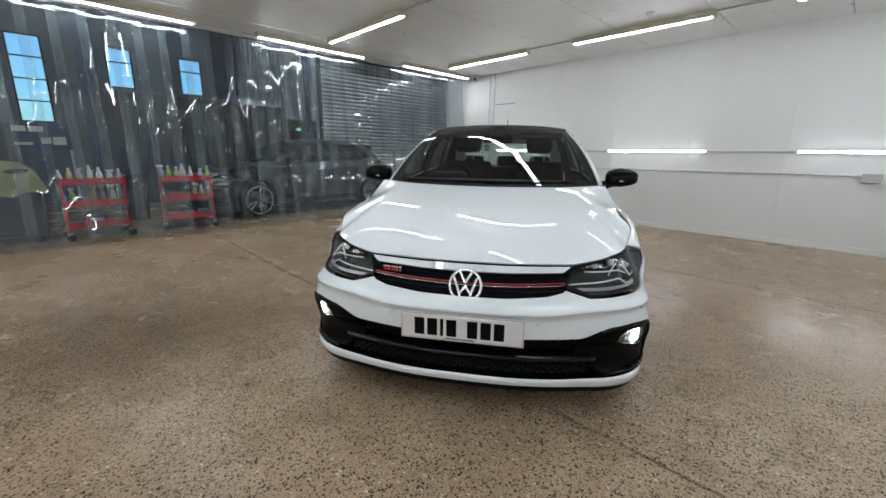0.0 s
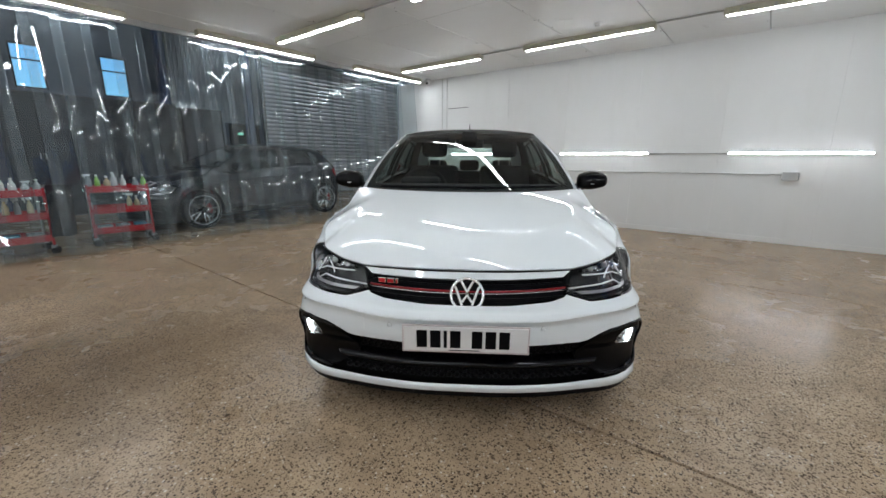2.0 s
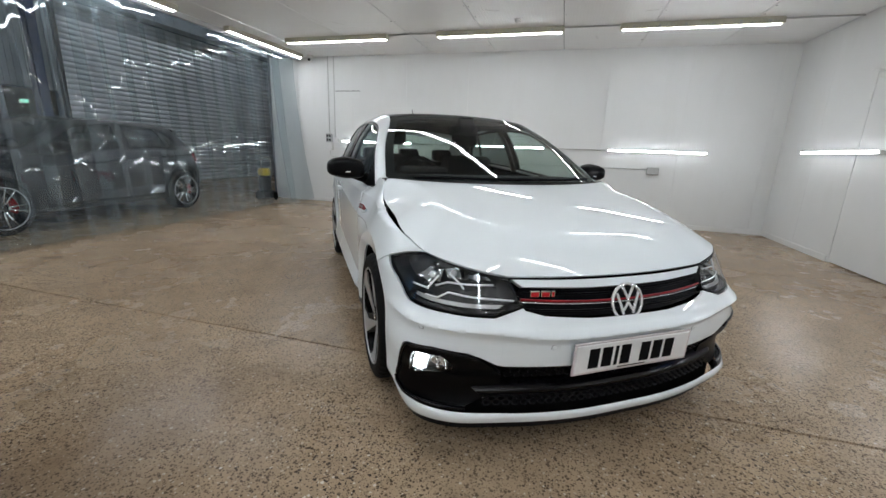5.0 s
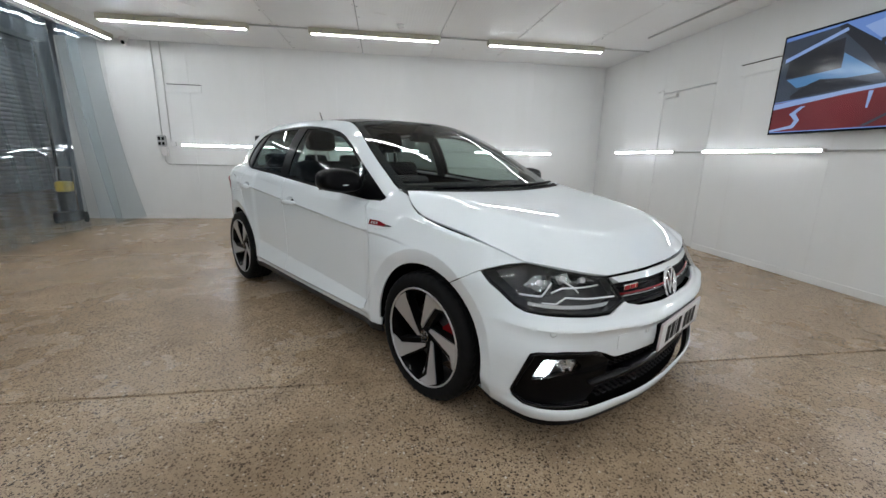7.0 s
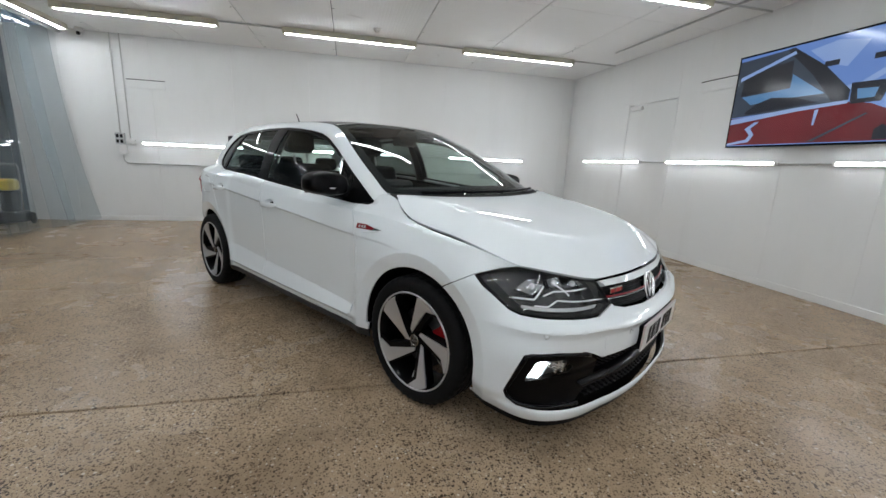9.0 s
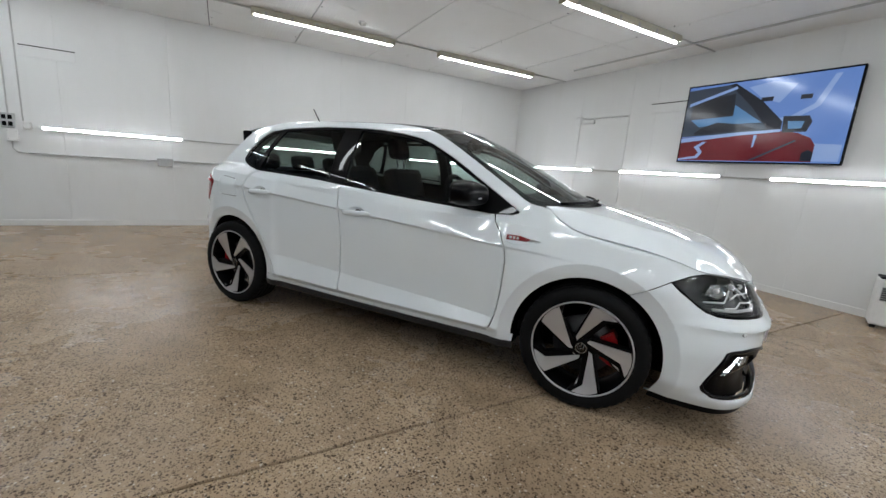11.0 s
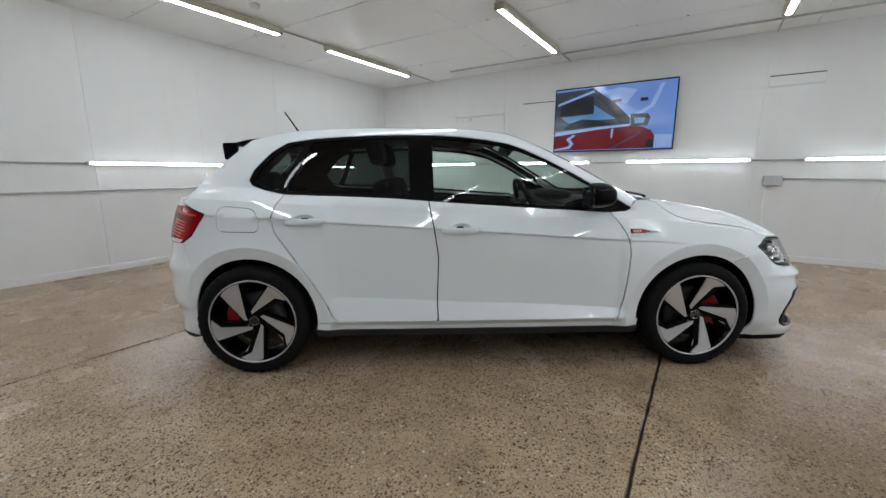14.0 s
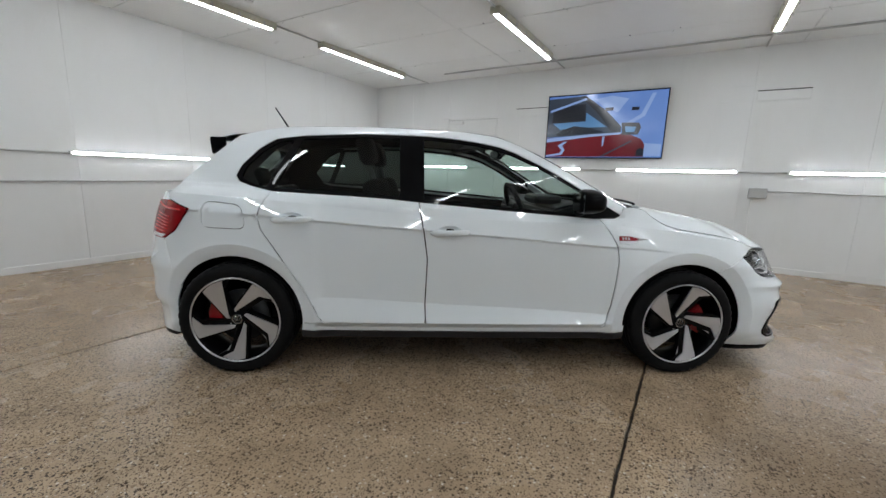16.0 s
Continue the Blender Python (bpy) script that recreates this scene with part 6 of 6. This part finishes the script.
# ---- strip curtain ----
def pvc_material(name="clear_pvc", clouded=0.0):
    m, nt, links, gl = pane(name, (.93, .955, .965), .010, .036, .42)
    out = nt["Material Output"]
    old = out.inputs[0].links[0].from_socket
    df, mx = nt.new("ShaderNodeBsdfDiffuse"), nt.new("ShaderNodeMixShader")
    v = coords(nt, links, (6, 6, .5))
    haze = noise_tex(nt, links, v, 2.2, 5, .65)
    df.inputs[0].default_value = (.52, .60, .65, 1)
    info, own, add = nt.new("ShaderNodeObjectInfo"), nt.new("ShaderNodeMapRange"), nt.new("ShaderNodeMath")
    own.inputs["To Min"].default_value, own.inputs["To Max"].default_value = clouded, clouded + .032
    links.new(info.outputs["Random"], own.inputs[0])
    links.new(ramp(nt, links, haze.outputs[0], (.35, (.004,)), (.75, (.016,))), add.inputs[0])
    links.new(own.outputs[0], add.inputs[1])
    links.new(add.outputs[0], mx.inputs[0])
    links.new(old, mx.inputs[1])
    links.new(df.outputs[0], mx.inputs[2])
    links.new(mx.outputs[0], out.inputs[0])
    b = nt.new("ShaderNodeBump")
    b.inputs["Strength"].default_value, b.inputs["Distance"].default_value = .02, .006
    links.new(noise_tex(nt, links, coords(nt, links, (5, 5, 1.2)), 1.6, 2).outputs[0], b.inputs["Height"])
    links.new(b.outputs[0], gl.inputs["Normal"])
    return m


M_PVC, M_PVC_EDGE = pvc_material(), pvc_material("clouded_pvc_edge", .20)


def pvc_strip(y, width, seed, layer, flare=0.0, lean=.21):
    """One hanging strip: bowed across, waving down its length."""
    rnd = random.Random(seed)
    nu, nv = 12, 60
    ph = [rnd.uniform(0, 6.3) for _ in range(6)]
    bow, amp = rnd.choice((-1, 1)) * rnd.uniform(.009, .026), rnd.uniform(.008, .018)
    lean += rnd.uniform(-.012, .012)
    top, low = ZC - .055, .025 + rnd.uniform(0, .02)
    bm = bmesh.new()
    grid = []
    for j in range(nv + 1):
        z = top + (low - top) * j / nv
        d = (top - z) / top
        row = []
        for i in range(nu + 1):
            u = (i - 1) / (nu - 2) * 1.94 - .97 if 0 < i < nu else -1 if i == 0 else 1
            x = XC + layer + bow * u * u * (.3 + d) + lean * d + flare * d * d
            x += amp * d * (math.sin(3.1 * z + ph[0]) * .9 + math.sin(6.3 * z + ph[1] + 1.1 * u) * .22) * (.4 + .6 * math.cos(u + ph[2]))
            x += .0036 * math.sin(4.2 * u + ph[3] + 2.0 * z) * (.3 + d)
            row.append(Vector((x, y + width / 2 * u + .01 * d * math.sin(2 * z + ph[4]) + flare * .55 * d * (u + 1) / 2, z)))
        grid.append(row)
    for off in (0, .0025):
        vs = [[bm.verts.new(p + Vector((off, 0, 0))) for p in row] for row in grid]
        for a, b in zip(vs, vs[1:]):
            for i in range(nu):
                f = bm.faces.new((a[i], a[i + 1], b[i + 1], b[i]))
                f.smooth = True
                f.material_index = 1 if i in (0, nu - 1) else 0
        if off == 0:
            first = vs
    for side in (0, nu):
        for j in range(nv):
            bm.faces.new((first[j][side], first[j + 1][side], vs[j + 1][side], vs[j][side]))
    for j in (0, nv):
        for i in range(nu):
            bm.faces.new((first[j][i], first[j][i + 1], vs[j][i + 1], vs[j][i]))
    ob = part("strip", bm, M_PVC, curtain)
    ob.data.materials.append(M_PVC_EDGE)
    return ob


curtain = thing("strip_curtain", "clear wavy plastic strip curtain hanging from a rail", "curtain")
boxes("rail", M_GREYBOX, curtain, (XC - .03, YF + .01, ZC - .07, XC + .03, YW - .01, ZC - .002), bevel=.004)
y, k = YF + .12, 0
while y < 3.15:
    pvc_strip(y, .345, k, .016 if k % 2 else -.016, lean=.21 - .11 * max(0, (y - 1.5) / 1.6))
    y += .262
    k += 1
pvc_strip(3.42, .42, 91, .014, .10, .10)
pvc_strip(3.80, .62, 92, -.012, .28, .02)

# ---- the workshop beyond ----
M_DARKWALL = plain("dark_sheet_wall", (.075, .105, .155), .6, vary=.2, grain=12)
M_GREYWALL = plain("grey_cladding", (.20, .23, .27), .55, vary=.15, grain=12)
M_SHUTTER = plain("shutter_slats", (.72, .75, .79), .45, .1, vary=.12)
M_BLUEPAINT = plain("blue_paint", (.03, .06, .16), .5)


def cladding(name, label, x, y0, y1, z0, z1, openings):
    """A sheet wall in a plane of constant x, with window openings cut through it."""
    ys = sorted({y0, y1, *[o[0] for o in openings], *[o[1] for o in openings]})
    zs = sorted({z0, z1, *[o[2] for o in openings], *[o[3] for o in openings]})
    bm = bmesh.new()
    for a, b in zip(ys, ys[1:]):
        for c, d in zip(zs, zs[1:]):
            ym, zm = (a + b) / 2, (c + d) / 2
            if not any(o[0] < ym < o[1] and o[2] < zm < o[3] for o in openings):
                bm_box(bm, x - .15, a, c, x, b, d)
    bmesh.ops.remove_doubles(bm, verts=bm.verts[:], dist=1e-4)
    return tagged(part(name, bm, M_DARKWALL), label, "wall", kind="structure")


WIN = [(-3.22, -2.70, 1.68, 3.36), (-1.72, -1.24, 2.50, 3.34), (-.34, .15, 2.48, 3.32), (-4.9, -4.35, 2.5, 3.34)]
cladding("wall_west", "dark sheet wall of the workshop with small windows", XO, YO0, YO1, 0, ZO, WIN)
for k, (a, b, c, d) in enumerate(WIN):
    w = tagged(boxes(f"window_{k + 1}", M_BLACK, None, (XO - .09, a, c, XO - .04, a + .03, d), (XO - .09, b - .03, c, XO - .04, b, d),
                     (XO - .09, a + .031, c, XO - .04, b - .031, c + .03), (XO - .09, a + .031, d - .03, XO - .04, b - .031, d), bevel=0),
               "narrow workshop window with thin dark bars", "window", kind="structure")
    n = 4 if d - c > 1.2 else 2
    for i in range(1, n):
        z = c + (d - c) * i / n + (.12 if n == 2 else 0)
        boxes("glazing_bar", M_BLACK, w, (XO - .085, a + .031, z - .012, XO - .045, b - .031, z + .012), bevel=0)
    boxes("pane", pane("window_glass", (.62, .86, 1), .02)[0], w, (XO - .068, a + .031, c + .031, XO - .062, b - .031, d - .031), bevel=0)
for nm, r in (("wall_workshop_north", (XO, YO1, 0, XC - .06, YO1 + .12, ZO)), ("wall_workshop_south", (XO, YO0 - .12, 0, XC - .06, YO0, ZO)),
              ("wall_divider_north", (-5.27, YW + .125, 0, -5.13, YO1, ZO)), ("wall_divider_south", (XC - .16, YO0, 0, XC - .05, YF - .125, ZO)),
              ("wall_divider_above", (XC - .16, YF - .12, ZC + .11, XC - .05, YW + .12, ZO))):
    tagged(boxes(nm, M_GREYWALL, None, r, bevel=0), "dark grey clad workshop wall", "wall", kind="structure")
tagged(boxes("roof", M_DARKWALL, None, (XO - .1, YO0 - .1, ZO, XC - .05, YO1 + .1, ZO + .1), bevel=0), "dark workshop roof", "roof", kind="structure")

# roller shutter: every slat a bar of its own
sh = thing("roller_shutter", "closed grey steel roller shutter of narrow slats", "shutter", pose(XO + .06, 0, 0))
n, z1 = 35, 3.95
bm = bmesh.new()
prism(bm, [(-.022, 0), (.010, .014), (.020, .052), (.006, .092), (-.022, .111), (-.026, .055)], 6.9, Matrix.Translation((0, 10.2, 0)) @ Matrix(((1, 0, 0, 0), (0, 0, -1, 0), (0, 1, 0, 0), (0, 0, 0, 1))))
first = part("slat", bm, M_SHUTTER, sh)
for i in range(1, n):
    o = first.copy()
    scene.collection.objects.link(o)
    o.location.z = i * z1 / n
for y in (3.22, 10.2):
    boxes("guide", M_BLACK, sh, (-.04, y, 0, .05, y + .08, z1 + .1), bevel=.004)
boxes("hood", M_GREYWALL, sh, (-.05, 3.2, z1 + .05, .3, 10.3, z1 + .4), bevel=.02)
# ribbed sheets between the windows and the shutter
bm = bmesh.new()
y = .95
while y < 3.1:
    z0 = 2.08 if y > 2.1 else .0
    for a, b, d in ((y, y + .10, .012), (y + .035, y + .065, .034)):
        bm_box(bm, XO + (.001 if d < .02 else .0121), a, z0, XO + d, b, ZO - .3)
    y += .1005
tagged(part("wall_cladding", bm, plain("pale_cladding", (.40, .44, .48), .5, vary=.15, grain=12)), "grey ribbed sheet cladding on the workshop wall", "cladding", kind="structure")
# unseen lamps added high under the workshop roof to brighten the space
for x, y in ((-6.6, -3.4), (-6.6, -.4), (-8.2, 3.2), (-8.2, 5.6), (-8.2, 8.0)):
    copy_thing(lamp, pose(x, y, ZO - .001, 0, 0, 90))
# steel frame of the hall
for y in (-5.4, -2.15, .75, 2.75):
    st = thing("steel_column", "dark blue steel column of the workshop", "column", pose(XO + .22, y, 0), "steel columns")
    boxes("flange", M_BLUEPAINT, st, (-.1, -.08, 0, -.085, .08, ZO), bevel=0)
    boxes("flange", M_BLUEPAINT, st, (.085, -.08, 0, .1, .08, ZO), bevel=0)
    boxes("web", M_BLUEPAINT, st, (-.084, -.006, 0, .084, .006, ZO), bevel=0)
bm = bmesh.new()
for y in (-5.4, -2.15, .75, 2.75):
    bm_box(bm, XO + .1, y - .07, 4.3, XC - .2, y + .07, 4.5, m=None)
tagged(part("roof_beams", bm, M_BLUEPAINT), "dark steel beams across the workshop", "beam", kind="structure")
ex = tagged(boxes("exit_sign", glow("exit_green", (.1, .75, .45), 1.2), None, (XO + .041, 2.47, 1.77, XO + .066, 2.60, 1.83), bevel=.004), "small lit green exit sign", "sign")
boxes("arrow", M_TRIM, ex, (XO + .0665, 2.49, 1.785, XO + .069, 2.53, 1.815), bevel=0)
dw = tagged(boxes("door_2", M_BLACK, None, (XO + .002, 2.25, 0, XO + .04, 3.1, 2.05), bevel=.004), "dark workshop door, shut", "door", kind="structure")
boxes("door_handle", M_STEEL, dw, (XO + .0405, 2.33, 1.0, XO + .06, 2.45, 1.03), bevel=.004)

# tall dark cabinets along the far wall
M_CAB = plain("dark_cabinet", (.010, .013, .020), .4, vary=.2)
for y, w, h in ((-2.1, .95, 2.35), (-1.1, .95, 2.35), (-.1, .85, 2.35), (.85, .9, 2.3), (-4.3, .95, 1.6)):
    cb = thing("cabinet", "tall dark steel cabinet against the workshop wall", "cabinet", pose(XO + .55, y, 0), "dark cabinets")
    boxes("body", M_CAB, cb, (-.3, 0, 0, .24, w, h), bevel=.006)
    for k in range(2):
        dr = boxes("door", M_CAB, cb, (.2405, .01 + k * w / 2, .08, .262, w / 2 - .006 + k * w / 2, h - .03), bevel=.004)
        boxes("handle", M_STEEL, dr, (.2625, w / 2 - .06 + k * .08, h * .5 - .06, .275, w / 2 - .04 + k * .08, h * .5 + .06), bevel=.003)


# ---- tool trolleys ----
def trolley(m):
    t = thing("tool_trolley", "red three-tier steel trolley loaded with spray bottles", "trolley", m, "tool trolleys")
    w, d = .66, .42
    for z in (.16, .43, .71):
        bm = bmesh.new()
        bm_box(bm, -d / 2, -w / 2, z, d / 2, w / 2, z + .006)
        for r in ((-d / 2, -w / 2, z, -d / 2 + .006, w / 2, z + .085), (d / 2 - .006, -w / 2, z, d / 2, w / 2, z + .085),
                  (-d / 2, -w / 2, z, d / 2, -w / 2 + .006, z + .085), (-d / 2, w / 2 - .006, z, d / 2, w / 2, z + .085)):
            bm_box(bm, *r)
        part("tray", bm, M_RED, t)
    for sx in (-1, 1):
        for sy in (-1, 1):
            x, y = sx * (d / 2 - .012), sy * (w / 2 - .012)
            boxes("post", M_RED if sx > 0 else M_STEEL, t, (x - .014, y - .014, .11, x + .014, y + .014, .81), bevel=.003)
            c = boxes("castor", M_STEEL, t, (x - .014, y - .03, .07, x + .014, y + .03, .115), bevel=.004)
            bm = bmesh.new()
            bm_lathe(bm, [(-.014, 0), (-.014, .042), (-.008, .048), (.008, .048), (.014, .042), (.014, 0)], 20, "x")
            part("wheel", bm, M_RUBBER, c, m=pose(x, y + .012, .048))
    bm = bmesh.new()
    bm_tube(bm, [(-d / 2, w / 2, .77), (-d / 2, w / 2 + .09, .81), (d / 2, w / 2 + .09, .81), (d / 2, w / 2, .77)], .011, 8)
    part("push_handle", bm, M_STEEL, t)
    return t


def bottle(m, colour, h=.22, r=.038, spray=True):
    b = thing("spray_bottle" if spray else "bottle", colour[1], "bottle", m, "bottles on the trolleys")
    bm = bmesh.new()
    bm_lathe(bm, [(0, 0), (0, r), (h * .62, r), (h * .78, r * .55), (h * .85, r * .36), (h * .92, r * .36), (h * .92, 0)], 14, "z")
    part("body", bm, colour[0], b)
    if spray:
        boxes("trigger", M_TRIM, b, (-.012, -.055, h * .93, .012, .03, h * 1.06), (-.006, -.04, h * .80, .006, -.028, h * .93), bevel=.003)
    else:
        bm = bmesh.new()
        bm_lathe(bm, [(h * .92, 0), (h * .92, r * .45), (h * 1.02, r * .45), (h * 1.02, 0)], 12, "z")
        part("cap", bm, M_TRIM, b)
    return b


TINTS = [(plain("bottle_white", (.7, .7, .68), .4), "white plastic bottle on a red trolley"), (plain("bottle_green", (.25, .55, .05), .4), "bright green plastic bottle on a red trolley"),
         (plain("bottle_amber", (.55, .42, .22), .4), "amber liquid in a clear bottle on a red trolley"), (plain("bottle_blue", (.08, .3, .45), .4), "blue plastic bottle on a red trolley"),
         (plain("bottle_grey", (.35, .36, .36), .4), "grey plastic bottle on a red trolley")]
rnd = random.Random(8)
for tx, ty, ang in ((-4.80, -2.56, 4), (-4.90, -1.46, -8)):
    trolley(pose(tx, ty, 0, 0, 0, ang))
    for z in (.717, .437):
        for i in range(7):
            if rnd.random() < (.95 if z > .6 else .6):
                col = TINTS[rnd.choice((0, 0, 4, 4, 1, 2, 3))]
                bottle(pose(tx + rnd.uniform(-.11, .13), ty - .30 + i * .1, z, 0, 0, rnd.uniform(0, 360)), col, rnd.uniform(.16, .25), rnd.uniform(.028, .04), rnd.random() < .55)
    for i in range(3):
        bx = boxes("storage_box", TINTS[rnd.choice((0, 3, 4))][0], None, (-.08, -.07, 0, .08, .07, .09), bevel=.006, m=pose(tx + rnd.uniform(-.03, .03), ty - .2 + i * .2, .167, 0, 0, rnd.uniform(-10, 10)))
        tagged(bx, "small plastic box on a trolley's lowest tray", "box", "boxes on the trolleys")
# a dark cloth hung on the trolley's handle
bm = bmesh.new()
rows = []
for j in range(15):
    rows.append([bm.verts.new((.03 * math.sin(i * 1.1 + j * .2) + .012 * j / 14 * math.sin(i * 2.3), i * .03 - .12 - .002 * j, -j * .045)) for i in range(9)])
for a, b in zip(rows, rows[1:]):
    for i in range(8):
        bm.faces.new((a[i], a[i + 1], b[i + 1], b[i])).smooth = True
bmesh.ops.solidify(bm, geom=bm.faces[:], thickness=.006)
tagged(part("cloth", bm, plain("dark_cloth", (.03, .03, .034), .9), None, m=pose(-4.58, -2.09, .84)), "dark cloth hanging from a trolley handle", "cloth")

# covered machine: dark tub with a yellow-green sheet thrown over it
cm = thing("covered_machine", "dark plastic machine under a yellow-green sheet", "machine", pose(-4.90, -3.46, 0, 0, 0, 8))
boxes("tub", M_CAB, cm, (-.32, -.40, .10, .30, .40, .72), bevel=.06)
for x in (-.22, .2):
    for y in (-.28, .28):
        bm = bmesh.new()
        bm_lathe(bm, [(-.025, 0), (-.025, .055), (-.015, .065), (.015, .065), (.025, .055), (.025, 0)], 20, "x")
        part("wheel", bm, M_RUBBER, cm, m=pose(x, y, .065))
bm = bmesh.new()
rows = []
for j in range(19):
    v = j / 18 * 2 - 1
    row = []
    for i in range(19):
        u = i / 18 * 2 - 1
        r = max(abs(u), abs(v))
        drop = max(0, r - .62)
        row.append(bm.verts.new((.40 * u * (1 - .25 * drop), .50 * v * (1 - .25 * drop), .96 + .04 * math.sin(3 * u + 1) * math.cos(2.5 * v) - .85 * drop + .02 * math.sin(7 * u * v + 3 * v + 2 * u))))
    rows.append(row)
for a, b in zip(rows, rows[1:]):
    for i in range(18):
        bm.faces.new((a[i], a[i + 1], b[i + 1], b[i])).smooth = True
bmesh.ops.solidify(bm, geom=bm.faces[:], thickness=.006)
part("cover_sheet", bm, plain("yellow_sheet", (.34, .33, .12), .7, vary=.25), cm, "crumpled yellow-green sheet")
boxes("lid", M_CAB, cm, (-.3, -.38, .721, .28, .38, .93), bevel=.05)

# ---- dark car parked beyond the curtain ----
M_DARKPAINT = paint("dark_blue_paint", (.006, .008, .012), .3)
dark_car = build_car("dark_hatchback", "dark grey hatchback parked beyond the strip curtain", pose(-6.06, .89, 0, 0, 0, 5), M_DARKPAINT, M_DARKPAINT, False)

# ---- banner on the workshop wall, its writing as plain bars ----
bn = thing("banner", "dark blue banner with pale bars on two posts", "banner", pose(-8.90, -3.0, 1.14))
boxes("sheet", M_BLUEPAINT, bn, (0, -.49, 0, .03, .49, .49), bevel=.004)
for y0, y1, z0, z1 in ((-.42, -.16, .33, .43), (-.12, .08, .33, .43), (.02, .16, .11, .22), (.19, .38, .09, .24), (-.38, -.1, .08, .13)):
    boxes("pale_bar", M_TRIM, bn, (.0305, y0, z0, .034, y1, z1), bevel=0)
for y in (-.45, .43):
    boxes("leg", M_STEEL, bn, (.005, y - .02, -1.14, .025, y + .02, -.001), bevel=.002)

# ---- pressure washer beyond the curtain ----
pw = thing("pressure_washer", "yellow and black upright pressure washer on the floor", "pressure washer", pose(-4.98, 3.78, 0, 0, 0, 20))
boxes("base", M_BLACK, pw, (-.16, -.14, .05, .16, .14, .20), bevel=.03)
boxes("body", plain("yellow_plastic", (.62, .44, .02), .4, vary=.1), pw, (-.10, -.10, .50, .10, .10, .66), bevel=.04)
boxes("motor_cover", M_BLACK, pw, (-.10, -.09, .201, .10, .09, .499), bevel=.03)
bm = bmesh.new()
bm_tube(bm, [(-.10, .10, .45), (-.10, .13, .80), (-.08, .14, .86), (.08, .14, .86), (.10, .13, .80), (.10, .10, .45)], .012, 8)
part("handle", bm, M_STEEL, pw)
for x in (-.18, .18):
    bm = bmesh.new()
    bm_lathe(bm, [(-.02, 0), (-.02, .075), (-.012, .085), (.012, .085), (.02, .075), (.02, 0)], 24, "x")
    part("wheel", bm, M_RUBBER, pw, m=pose(x, .09, .085))
